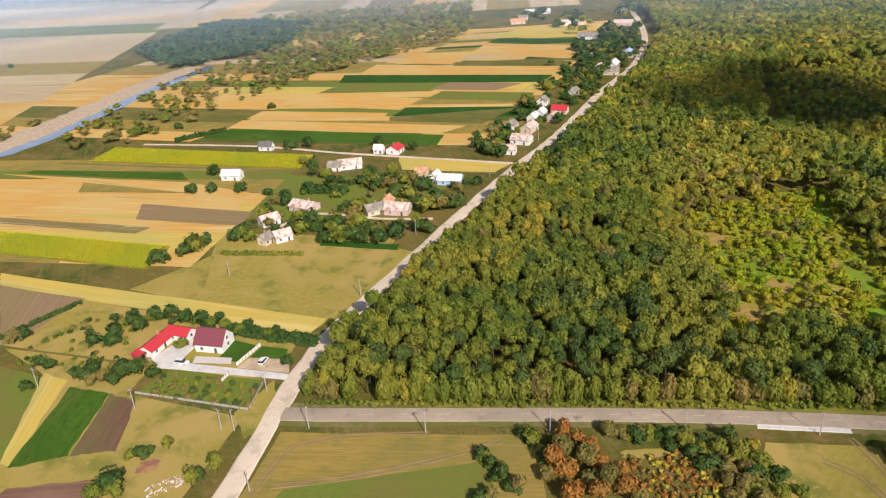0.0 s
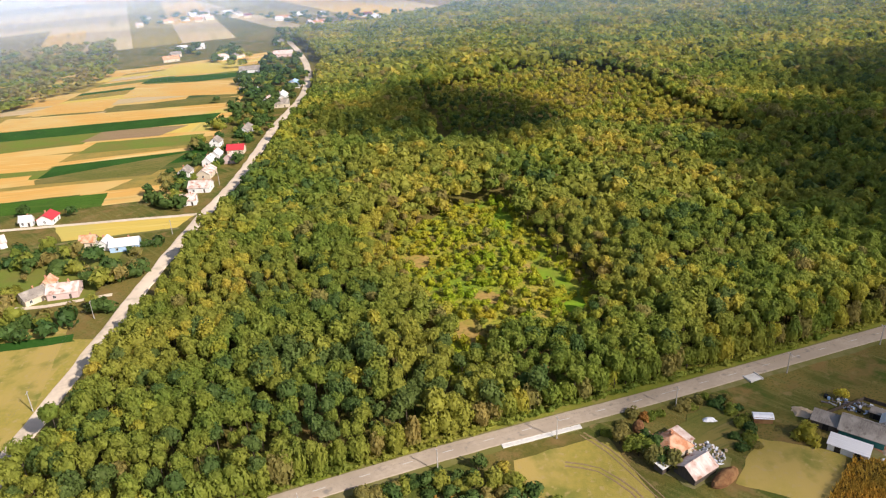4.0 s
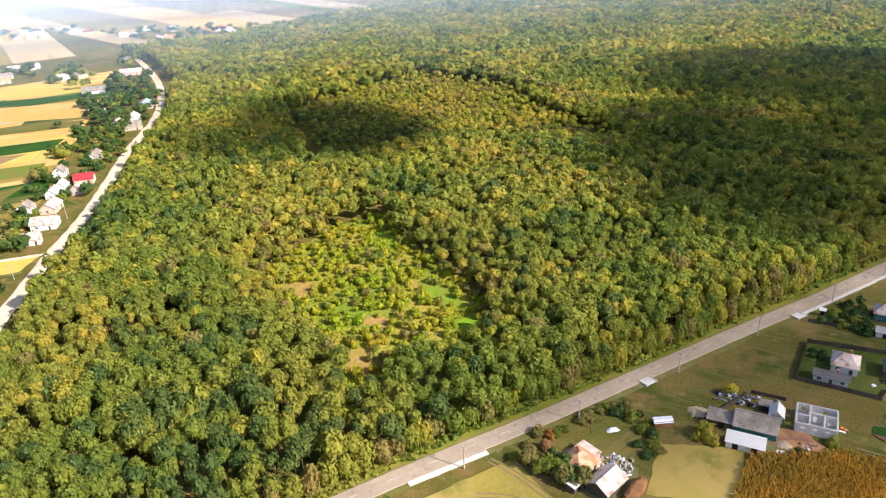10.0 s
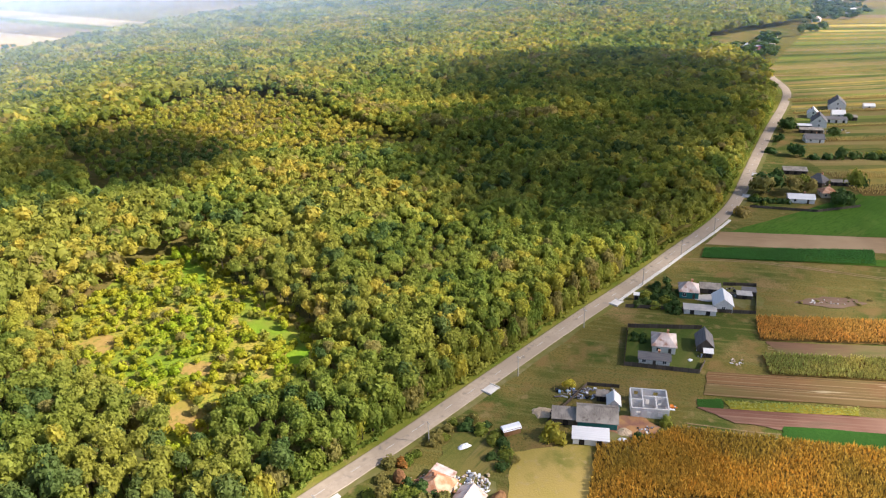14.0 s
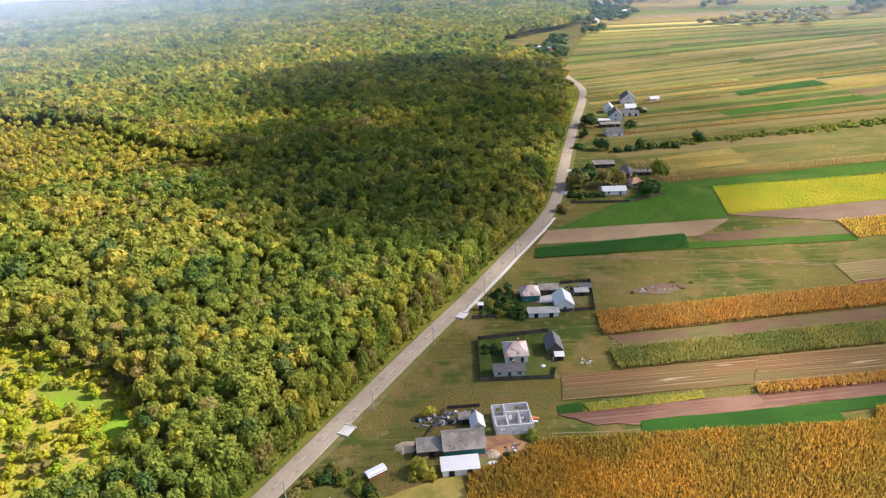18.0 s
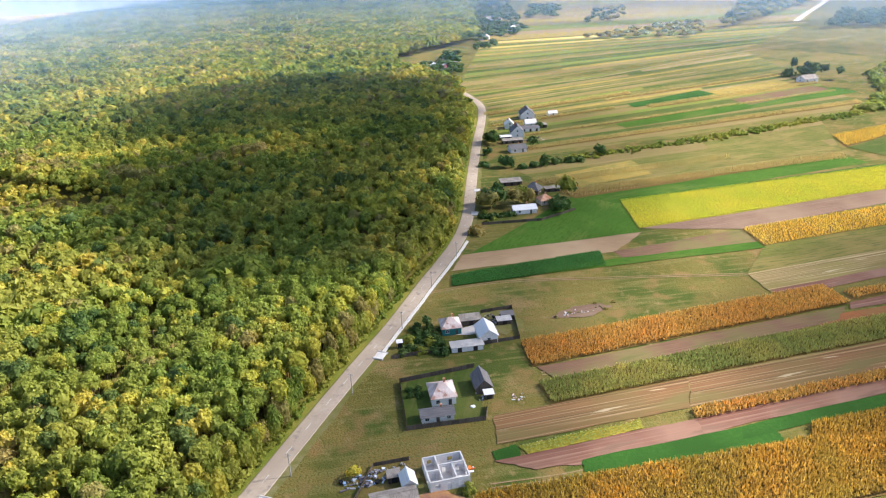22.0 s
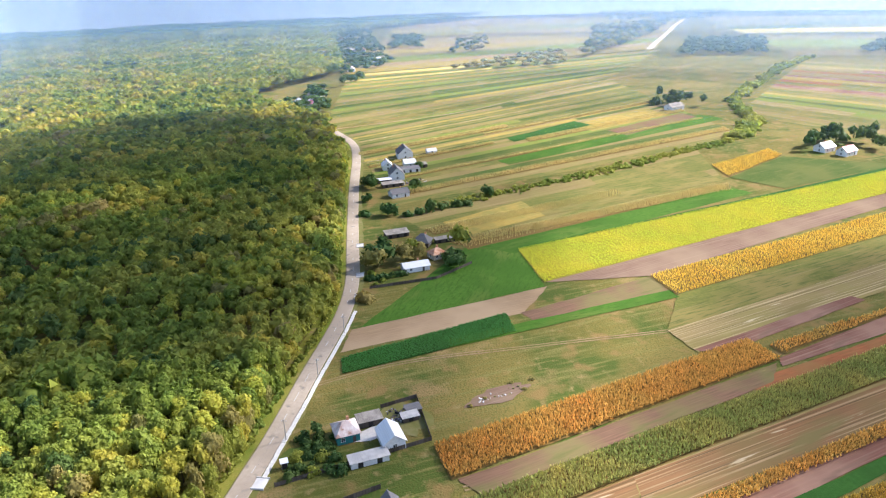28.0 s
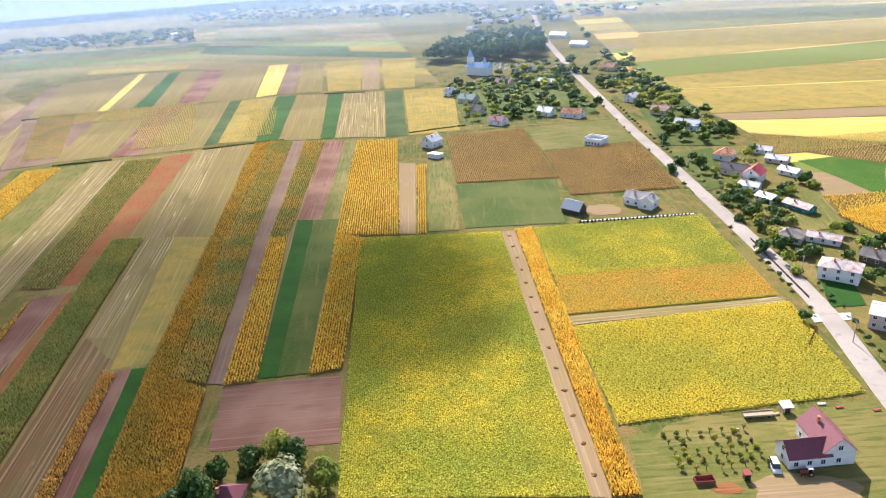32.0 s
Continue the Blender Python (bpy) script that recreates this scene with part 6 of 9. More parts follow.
for x, y, r, mt in ((115.4, 131, 2.8, "leaf_olive"), (118.0, 127.0, 2.9, "leaf_olive"), (114.8, 136.8, 2.6, "leaf_forest"), (112.6, 141, 2.4, "leaf_olive"), (116.2, 134.0, 2.2, "leaf_forest")):
    tree(x, y, r, 5.5, mt, "low", "leaning over the ruined cottage", "farmstead trees")
for x, y, r, mt in ((147.4, 139.6, 2.2, "leaf_dark"), (144.5, 125, 2.0, "leaf_forest"), (147.5, 127.5, 2.2, "leaf_dark"), (150, 131, 1.8, "leaf_forest"), (136.5, 144.0, 1.7, "leaf_olive"), (131, 145, 1.6, "leaf_forest"),
                    (126, 146, 1.9, "leaf_rust"), (141, 142.5, 1.5, "leaf_forest"), (143.5, 121.5, 1.6, "leaf_olive"), (118, 146.5, 1.9, "leaf_olive"), (112, 146, 1.7, "leaf_forest"), (151.5, 135, 1.7, "leaf_dark"), (139, 122.5, 1.3, "leaf_forest")):
    shrub(x, y, r, mt, "in the overgrown farm garden", 0.9)
for x, y in ((112.9, 138.2), (113.8, 134.8), (114.3, 130.9), (115.7, 128.6), (118.7, 126.8), (118.3, 137.5), (119.0, 133.8), (113.9, 141.7), (119.4, 129.9)):
    tree(x, y, pick.uniform(1.9, 2.7), pick.uniform(4.0, 6.0), pick.choice(("leaf_dark", "leaf_forest", "leaf_olive", "leaf_dark")), "low", "leaning over the ruined cottage", "farmstead trees", 1.3)
for x, y in ((149.0, 136.0), (146.9, 130.1), (141.0, 126.7), (143.8, 123.4), (152.5, 140.3), (149.2, 142.2), (144.2, 144.0), (139.9, 144.6), (139.3, 122.9), (146.4, 126.6), (149.6, 139.8), (147.5, 144.3), (124.1, 148.8), (127.4, 145.3)):
    shrub(x, y, pick.uniform(1.6, 2.4), pick.choice(("leaf_dark", "leaf_forest", "leaf_olive")), "in the overgrown farm garden", 1.0)
patch("garden", "overgrown weedy garden plot", 139, 133, 11, 8, 0, "meadow_dull", 0.14)
patch("barren_patch", "bare trodden earth yard", 124, 126, 10, 9, 20, "verge", 0.13)

# ---- farmstead with the unfinished house ----
UF = -65
frame_house = thing("unfinished_house", pose(185.2, 99.8, 0, 0, 0, UF), "roofless unfinished house of pale grey blocks", "house")


def block_wall(x0, y0, x1, y1, holes=(), h=3.0, t=0.32):
    """A block wall with real openings (start, end, sill, head), built of piers, sills and lintels."""
    length = math.hypot(x1 - x0, y1 - y0)
    m = pose(x0, y0, 0, 0, 0, math.degrees(math.atan2(y1 - y0, x1 - x0)))
    f = Form()
    at = 0.0
    for s, e, lo, hi in sorted(holes):
        f.box(at, -t / 2, 0, s, t / 2, h)
        if lo > 0:
            f.box(s, -t / 2, 0, e, t / 2, lo)
        f.box(s, -t / 2, hi, e, t / 2, h)
        at = e
    f.box(at, -t / 2, 0, length, t / 2, h)
    part("wall", f, "block", frame_house, m=m)
    part("ring_beam", Form().box(0, -t / 2 - 0.03, h + 0.003, length, t / 2 + 0.03, h + 0.28), "concrete", frame_house, "pale concrete ring beam", m=m)


block_wall(-5.2, -4.9, 5.2, -4.9, ((1.2, 2.6, 0.9, 2.3), (4.4, 5.5, 0, 2.3), (7.4, 8.8, 0.9, 2.3)))
block_wall(-5.2, 4.9, 5.2, 4.9, ((1.2, 2.4, 0.9, 2.3), (6.8, 8.2, 0.9, 2.3)))
block_wall(-5.2, -4.74, -5.2, 4.74, ((2.0, 3.4, 0.9, 2.3), (6.2, 7.4, 0.9, 2.3)))
block_wall(5.2, -4.74, 5.2, 4.74, ((2.4, 3.8, 0.9, 2.3), (6.0, 7.2, 0.9, 2.3)))
block_wall(-1.8, -4.74, -1.8, 4.74, ((1.6, 2.6, 0, 2.2), (6.8, 7.8, 0, 2.2)))
block_wall(1.9, -4.74, 1.9, 1.2, ((2.0, 3.0, 0, 2.2),))
block_wall(-1.6, 1.2, 5.0, 1.2, ((0.8, 1.8, 0, 2.2), (4.4, 5.4, 0, 2.2)))
block_wall(-5.0, -0.6, -2.0, -0.6, ((1.0, 1.9, 0, 2.2),))
part("floor_slab", Form().box(-5.4, -5.1, 0, 5.4, 5.1, 0.15), "concrete", frame_house, "rough concrete floor slab", m=pose(0, 0, 0.02))
house(171.5, 110.0, UF, 11.0, 8.2, 2.6, 2.3, "gable", "teal", "roof_grey", "long barn with a grey corrugated roof and teal boarding", 0, False, False, name="barn", category="barn")
shed(166.8, 117.6, UF, 7.6, 4.6, 2.2, 0.7, "plank", "roof_grey", "low plank shed with a grey sheet roof")
shed(162.3, 107.8, UF, 9.6, 4.4, 2.1, 0.5, "white", "roof_white", "long white shed with a pale sheet roof")
house(180.0, 108.6, UF + 90, 4.6, 3.4, 2.6, 1.6, "gable", "white", "roof_white", "narrow white outhouse with a pale roof", 0, True, False, name="outhouse", category="outhouse")
shed(181.8, 113.0, UF, 3.2, 2.4, 2.0, 0.3, "plank", "roof_grey", "small plank coop with a grey roof")
scrap(184.5, 114.5, 4.5, 2.2, UF, 30, 8, "long heap of scrap, sheets and barrels behind the barn", size=1.0)
scrap(181.5, 120.5, 3.0, 1.6, UF, 18, 9, "scrap metal and boards at the yard's edge", size=0.9)
scrap(*(180.4, 118.4), 9.0, 1.9, UF, 46, 61, "long row of blue, black and white scrap behind the barn", ("junk", "roof_blue", "tarp", "rubber", "metal", "junk"), 1.1)
scrap(174.6, 95.2, 3.4, 2.6, UF, 26, 10, "dark scrap heap with white scraps beside the corn", ("junk", "junk", "tarp", "rubber", "metal"), 0.8)
scrap(188.6, 94.0, 1.0, 0.8, 0, 6, 12, "orange plastic tanks beside the unfinished house", ("orange", "orange", "tarp"), 1.0)
scrap(166.5, 121.5, 2.5, 1.0, 20, 10, 13, "carts and boards beside the shed", ("junk", "metal", "plank"), 1.0)
patch("yard", "raw reddish earth of the building yard", 174.5, 101.0, 8.0, 5.0, UF, "earth_red", 0.20)
patch("barren_patch", "trodden earth between barns", 172, 108, 11, 9, UF, "verge", 0.15)
patch("sand_mound", "pale heap of building sand", 166.4, 125.0, 3.4, 2.6, UF, "sand", 0.16, 20, "", 0.5)
patch("sand_mound", "orange heap of building sand", 170.6, 101.2, 2.6, 2.0, UF, "sand", 0.2, 20, "", 0.6)
patch("plastic_sheet", "white plastic sheet spread on the sand", 167.2, 100.4, 1.6, 1.0, UF, "tarp", 0.24, 14, "", 0.3)
tree(158.0, 116.2, 4.3, 5.0, "leaf_light", "low", "drooping beside the white shed", "farmstead trees")
tree(180.8, 123.3, 2.0, 4.2, "leaf_yellow", "low", "beside the scrap heap", "farmstead trees")
shrub(180.8, 93.2, 2.0, "leaf_forest", "beside the unfinished house", 1.1)
shrub(170.3, 96.8, 1.5, "leaf_dark", "at the edge of the corn", 1.1)
fence([(163, 121.5), (186, 119.8), (190, 111)], 1.3)

# ---- fenced white cottage ----
CF = -69
house(220.0, 107.8, CF, 7.4, 8.6, 3.0, 2.2, "hip", "white", "roof_pink", "white cottage with a faded pinkish hipped roof", 2)
house(209.6, 107.2, CF, 9.6, 4.2, 2.3, 1.1, "gable", "white", "roof_dark", "low white kitchen house with a dark roof", 3, True, True)
house(227.5, 96.6, CF + 90, 7.8, 5.0, 2.5, 2.6, "gable", "plank", "roof_dark", "weathered plank barn with a steep dark roof", 0, True, False, name="barn", category="barn")
shed(222.2, 93.6, CF, 2.6, 2.0, 1.8, 0.3, "plank", "roof_white", "small coop with a pale roof")
fence([(217.3, 93.2), (210.6, 92.8), (202.5, 114.6), (226.0, 122.8), (238.2, 100.7)], 1.7)
slab("lawn", "deep green lawn inside the fence", (211.1, 92.9), (203.0, 114.5), (225.7, 122.5), (237.8, 101.1), "meadow_dark", 0.15)
scrap(222.4, 96.0, 1.2, 3.0, CF, 12, 15, "tubs and boards beside the plank barn", ("tarp", "metal", "plank"), 0.7)
patch("garden_table", "round white table top on the lawn", 216.6, 97.6, 0.9, 0.9, 0, "tarp", 0.3, 16, "", 0.2)
scrap(223.4, 84.6, 1.6, 2.2, 30, 16, 44, "scattered white and pinkish scraps on the grass", ("tarp", "roof_pink", "wood"), 0.7)
for x, y in ((221.5, 118.5), (218.5, 117.5), (222.5, 115.8), (219.5, 115.0)):
    shrub(x, y, 1.4, "leaf_dark", "inside the board fence")

# ---- white barn yard ----
house(261.8, 113.0, CF, 6.8, 7.4, 3.0, 2.2, "hip", "teal", "roof_pink", "cottage with a faded pinkish hipped roof and teal porch", 2)
house(258.3, 99.4, CF + 90, 8.6, 6.4, 3.0, 2.4, "gable", "block", "roof_white", "barn with a bright white sheet roof", 1, True, False, name="barn", category="barn")
shed(249.8, 105.0, CF, 11.0, 3.6, 1.9, 0.3, "block", "roof_ash", "long low pale shed along the fence")
shed(268.3, 106.8, CF, 7.2, 4.2, 2.1, 0.4, "plank", "roof_grey", "plank shed with a grey sheet roof")
shed(269.5, 94.5, CF, 5.0, 2.6, 1.8, 0.3, "plank", "roof_ash", "low shed with a pale grey roof")
fence([(239.6, 129.2), (258.8, 87.6), (281.5, 93.0)], 1.5)
fence([(281.5, 93.0), (276, 104)], 1.5)
scrap(270.5, 100.5, 3.5, 4.5, CF, 30, 17, "dark farm scrap and machinery behind the barn", ("junk", "junk", "rubber", "metal", "plank"), 0.9)
patch("yard", "paved pale yard", 262.5, 105.5, 6, 3.0, CF, "paving", 0.15)
patch("yard", "trodden dark yard behind the barn", 270, 97, 8, 9, CF, "verge", 0.14)
patch("garden", "shaded green front garden", 253, 122, 8, 7, CF, "meadow_dark", 0.15)
tree(260.6, 121.4, 2.0, 6.0, "leaf_dark", "tall", "in the front garden", "farmstead trees")
for x, y, r in ((257.7, 124.4, 1.9), (254.1, 119.6, 2.0), (251.5, 123.0, 1.5), (256.5, 117.5, 1.4), (248.0, 121.0, 1.3), (258.8, 120.0, 1.5), (247, 127, 1.1), (261.5, 116.8, 1.2)):
    shrub(x, y, r, "leaf_dark", "in the front garden")
for x, y in ((246.5, 123.6), (251.8, 121.8), (255.5, 120.6), (255.3, 123.5), (251.3, 118.5), (245.0, 119.5), (255.6, 117.7), (251.6, 125.7), (250.4, 114.8), (260.9, 125.7), (262.2, 121.3), (245.9, 115.6), (243.0, 125.7), (245.4, 112.1)):
    shrub(x, y, pick.uniform(1.6, 2.4), pick.choice(("leaf_dark", "leaf_forest", "leaf_dark")), "in the front garden", 1.0)
scrap(*(272.2, 96.0), 4.0, 3.4, CF, 34, 51, "dark clutter and machinery behind the white barn", ("junk", "rubber", "plank", "junk", "metal"), 1.1)
scrap(*(267.1, 101.2), 2.5, 2.0, CF, 16, 52, "tools and boards beside the white barn", ("junk", "plank", "tarp", "rust"), 0.8)
shed(*(273.1, 93.7), CF, 4.5, 3.0, 2.0, 0.3, "plank", "roof_dark", "dark plank shed at the back fence")
shed(247.7, 128.3, CF, 1.6, 1.4, 2.2, 0.2, "tarp", "roof_white", "small white roadside kiosk")
patch("foundation", "old weedy foundation in the meadow", 282.5, 66.5, 12, 4.0, -62, "ploughed_grey", 0.18)
scrap(283, 66, 9.0, 2.0, -62, 24, 19, "low grey stones of an old foundation", ("block", "concrete", "verge"), 0.7)
for x, y in ((276, 76), (291, 55), (289, 62), (280, 71), (285, 58)):
    shrub(x, y, 0.9, "leaf_olive", "round the old foundation", 0.8)

# ---- farms farther along ----
house(389.2, 98.2, -70, 12.0, 7.0, 2.4, 1.4, "gable", "white", "roof_white", "low white house with a pale sheet roof")
house(403.6, 88.5, -58, 7.0, 6.6, 2.8, 2.0, "hip", "cream", "roof_tile", "small cottage with an orange tile roof")
house(420.4, 95.8, -105, 8.0, 7.5, 2.8, 3.2, "hip", "plank", "roof_dark", "dark timber house with a steep roof", 1)
shed(434.8, 110.0, -70, 12, 6, 2.2, 0.5, "plank", "roof_grey", "long brown plank farm shed")
shed(425, 84, -70, 12, 3, 2.0, 0.4, "plank", "roof_grey", "open plank shed with a grey roof")
for x, y, r, h, mt in ((391.1, 116.4, 6.0, 12, "leaf_olive"), (394.6, 111.4, 6.0, 12.5, "leaf_dark"), (399, 118, 4.6, 10, "leaf_dark"), (397.2, 103.8, 4.8, 10, "leaf_olive"), (404.5, 98.6, 5.0, 9, "leaf_olive"), (411.1, 77.4, 4.8, 15, "leaf_forest"), (413.5, 74.8, 3.6, 11, "leaf_dark"), (395.2, 80.6, 5.4, 8, "leaf_dark"), (399, 84.6, 3.2, 5, "leaf_dark"), (416, 115, 4.2, 8, "leaf_dark"), (355.6, 117.6, 4.2, 5.5, "leaf_olive")):
    tree(x, y, r, h, mt, "round", "round the farm by the road", "farm trees")
for x, y, r in ((379.3, 116.5, 1.9), (381.2, 107.6, 1.9), (376, 112, 1.5), (384, 118, 1.8), (372.5, 115, 1.3)):
    shrub(x, y, r, "leaf_forest", "along the farm fence")
hedge((377, 119), (382.5, 103), 1.8, 3.0, "leaf_dark", "dark overgrown hedge along the farm fence")
fence([(368, 117), (377, 88), (394, 72)], 1.4)
house(549, 118, 12, 12, 9.5, 4.0, 4.4, "gable", "white", "roof_dark", "white house with a steep dark roof")
house(607, 116, 12, 14, 11, 4.2, 4.6, "gable", "white", "roof_dark", "large white house with a steep grey roof")
house(507, 113.5, -65, 11, 8, 2.6, 2.2, "gable", "white", "roof_dark", "low house with a grey roof")
house(580.5, 111, -72, 8, 8, 2.8, 2.2, "gable", "white", "roof_white", "white barn with a pale roof", 1, name="barn", category="barn")
house(573, 126, 12, 9, 7, 3.2, 3.4, "gable", "white", "roof_white", "white outbuilding with a pale roof", 1)
house(616.6, 96.3, -70, 7, 5, 2.4, 1.4, "gable", "white", "roof_white", "small white shed beside the field", 1)
shed(529, 119, -70, 14, 5, 2.2, 0.5, "plank", "roof_grey", "long grey-roofed plank farm shed")
shed(565, 110, -72, 14, 6, 2.4, 0.6, "white", "roof_dark", "low shed with a dark roof beside the white house")
shed(576, 101, -72, 5, 5, 2.4, 0.5, "plank", "roof_grey", "small plank shed behind the yard")
shed(538, 125, -70, 9, 4, 2.2, 0.4, "plank", "roof_white", "open shed with a pale sheet roof")
slab("yard", "pale trodden farm yard by the road", (593, 146), (604, 124), (622, 92), (600, 130), "sand", 0.205)
scrap(535, 112, 14, 5, -70, 26, 23, "carts and farm clutter in the yard", ("tarp", "metal", "plank", "junk"), 1.6)
for x, y, r, h in ((523.6, 132.4, 5.6, 11), (529, 136, 4.2, 8), (513.1, 104.1, 3.6, 10), (516, 102, 3.0, 8.5), (469.3, 117.2, 5.6, 9), (496.9, 132.2, 3.4, 6), (469.3, 130, 4.0, 4.5), (466.2, 105.8, 3.2, 4), (470, 99, 3.4, 4.5), (476, 92.4, 5.0, 8), (479, 86, 3.6, 5), (483, 78, 3.8, 5), (485, 71, 3.6, 4.5), (574.5, 103.7, 3.5, 6), (535, 134, 3.5, 6)):
    tree(x, y, r, h, "leaf_dark", "round", "round the farm by the road", "farm trees")
p = np.concatenate([np.linspace((488, 79), (551, -20), 90), np.linspace((551, -20), (640, -147), 130), np.linspace((640, -147), (703, -181), 60), np.linspace((703, -181), (801, -198), 36), np.linspace((801, -198), (1016, -334), 60), np.linspace((1016, -334), (1123, -417), 40)])
p = np.repeat(p, 2, 0)
p += rng.normal(size=p.shape) * 3.2
k = rng.uniform(0.3, 0.85, len(p)) * np.where(p[:, 0] > 640, 2.3, 1.0)
tagged(new("brush", spread_out(FAR, np.column_stack([p, k * 0.7]), np.column_stack([k * 2.6, k * 2.0]), "leaf_forest", "brush")), "line of grey-green brush along a ditch", "brush", kind="stuff")

FARM_TREES = ((502.7, 59.3), (404.4, 100.8), (387.7, 79.6))
fr = random.Random(77)
for x, y in FARM_TREES:
    tree(x, y, fr.uniform(3.4, 4.8), fr.uniform(6.5, 10), fr.choice(("leaf_dark", "leaf_dark", "leaf_forest", "leaf_olive")), "round", "round the farm by the road", "farm trees")
for x, y in ((819.5, 236.1), (817.5, 214.0), (978.8, 212.8), (998.3, 204.5), (1029.9, 197.2), (1021.0, 212.8), (1167.0, 183.7), (794.0, -119.8), (802.2, -140.4), (786.3, -132.5), (820.3, 245.6)):
    tree(x, y, fr.uniform(5.5, 8), fr.uniform(9, 15), "leaf_dark", "round", "beside the far farm", "farm trees")


def cart_track(points, label="pale worn cart track over the grass"):
    """Two worn wheel ruts side by side."""
    ln, sd = smooth_line(points, 4.0)
    root = thing("cart_track", pose(0, 0, 0), label, "track", "cart tracks", kind="structure")
    for off in (-0.75, 0.75):
        part("rut", ribbon([(c.x + s.x * off, c.y + s.y * off) for c, s in zip(ln, sd)], 0.55, 0.10, 0.22, step=4.0), "ploughed_tan", root)


cart_track([(-53.8, 141.0), (-49.9, 151.0), (-45.2, 159.7), (-29.6, 162.6), (-6.9, 161.6)])
cart_track([(-48.6, 144.2), (-31.0, 145.6), (-16.1, 148.2), (-0.9, 152.2), (13.5, 156.9)])
cart_track([(106.3, 149.6), (108.2, 139.7), (108.1, 128.3), (107.9, 115.9)])
cart_track([(94.8, 141.9), (101.1, 135.6), (103.5, 125.1), (103.2, 118.6)])
cart_track([(183.2, 87.7), (189.7, 70.0), (198.5, 51.5)], "worn wheel ruts beside the earth strip")
cart_track([(237.5, 78.6), (245.0, 57.4), (268.8, 17.9), (293.8, -25.3)], "pale wheel ruts along the corn")
cart_track([(288.0, 132.4), (303.9, 99.0), (313.3, 53.8), (323.3, -1.6)], "faint wheel ruts across the meadow")

# ---- forest edge, clearing and the roadside shrubs ----
edge_line, edge_side = smooth_line([(-43.5, 183), (-20, 177.5), (100, 165.5), (175, 154.8), (226, 148.2), (298, 139), (355, 133.0), (427, 140.5), (520, 151), (608, 161.5)], 4.6)
r = random.Random(9)
for i, (c, s) in enumerate(zip(edge_line, edge_side)):
    off = r.uniform(-0.5, 1.6)
    tree(c.x + s.x * off, c.y + s.y * off, r.uniform(2.7, 3.8), r.uniform(8.5, 12.0), r.choice(("leaf_forest", "leaf_forest", "leaf_forest", "leaf_light", "leaf_olive")), r.choice(("round", "tall")),
         "at the forest edge by the road", "forest edge trees", 1.5)
lane_edge, lane_side = smooth_line([(-42, 187), (-37.5, 203), (-20.5, 231), (4, 281), (21, 310), (55.5, 379), (92, 441)], 5.0)
for c, s in zip(lane_edge, lane_side):
    tree(c.x - s.x * r.uniform(-0.5, 1.0), c.y - s.y * 0.5, r.uniform(2.3, 3.2), r.uniform(5.0, 7.5), r.choice(("leaf_forest", "leaf_forest", "leaf_light")), "round", "at the forest edge by the lane", "forest edge trees", 1.5)
skirt = np.array([(c.x - s.x * r.uniform(0.6, 2.0), c.y - s.y * r.uniform(0.6, 2.0)) for c, s in zip(*smooth_line([(-44, 180), (100, 164.8), (175, 154), (298, 138), (355, 132), (427, 139.5), (608, 160.5)], 1.6))])
k = np.array([r.uniform(0.6, 1.5) for _ in skirt])
tagged(new("undergrowth", spread_out(FAR, np.column_stack([skirt, k * 0.5]), np.column_stack([k * 1.2, k * 1.1]), "leaf_forest", "undergrowth")), "low green undergrowth along the forest edge", "undergrowth", kind="stuff")
M["glade"] = material("sunny_glade_grass", (0.29, 0.29, 0.036), (0.38, 0.30, 0.060), 0.15, (0.18, 0.26, 0.026), 0.03, rough=0.95, bump=0.2, bump_scale=1.5, space="World", more=(((0.40, 0.26, 0.085), 0.07, 0.58, 0.70, None), ((0.10, 0.13, 0.020), 0.9, 0.5, 0.66, None)))
M["lush"] = material("lush_glade_grass", (0.150, 0.280, 0.018), (0.200, 0.310, 0.024), 0.4, (0.19, 0.23, 0.03), 0.06, rough=0.95, bump=0.2, bump_scale=1.5, space="World", more=(((0.27, 0.24, 0.06), 0.12, 0.60, 0.72, None),))
M["bare"] = material("bare_ochre_earth", (0.40, 0.265, 0.085), (0.33, 0.215, 0.065), 0.5, (0.30, 0.24, 0.05), 0.08, rough=1, bump=0.15, bump_scale=1.5, space="World", more=(((0.20, 0.19, 0.04), 0.4, 0.55, 0.68, None),))
glade = Form()
glade.v = [(138, 255, 0.05)] + [(138 + (x - 138) * 1.06, 255 + (y - 255) * 1.06, 0.05) for x, y in CLEARING]
glade.f = [(0, 1 + (i + 1) % len(CLEARING), 1 + i) for i in range(len(CLEARING))]
solid("glade", glade, "glade", "sunlit yellow-green grass in the forest clearing", "glade", kind="structure")
OPEN = ((156, 232, 5.0, 21, -10, "lush", "bright green grass in the clearing"), (150, 211, 6.5, 4.5, 30, "lush", "bright green grass in the clearing"), (174, 300, 4.5, 15, -20, "lush", "bright green grass in the clearing"),
        (106, 211, 5.5, 13, -25, "bare", "ochre bare earth in the clearing"), (116.5, 277.5, 6, 8, 0, "bare", "pale bare earth in the clearing"), (126, 232, 4.5, 7, 20, "bare", "ochre bare earth in the clearing"))
for i, (x, y, rx, ry, turn, mt, words) in enumerate(OPEN):
    patch("glade_patch", words, x, y, rx, ry, turn, mt, 0.10 + 0.012 * i)
q = scatter([(138 + (x - 138) * 1.09, 255 + (y - 255) * 1.07) for x, y in CLEARING], 4.0, 0.47)
free = np.ones(len(q), bool)
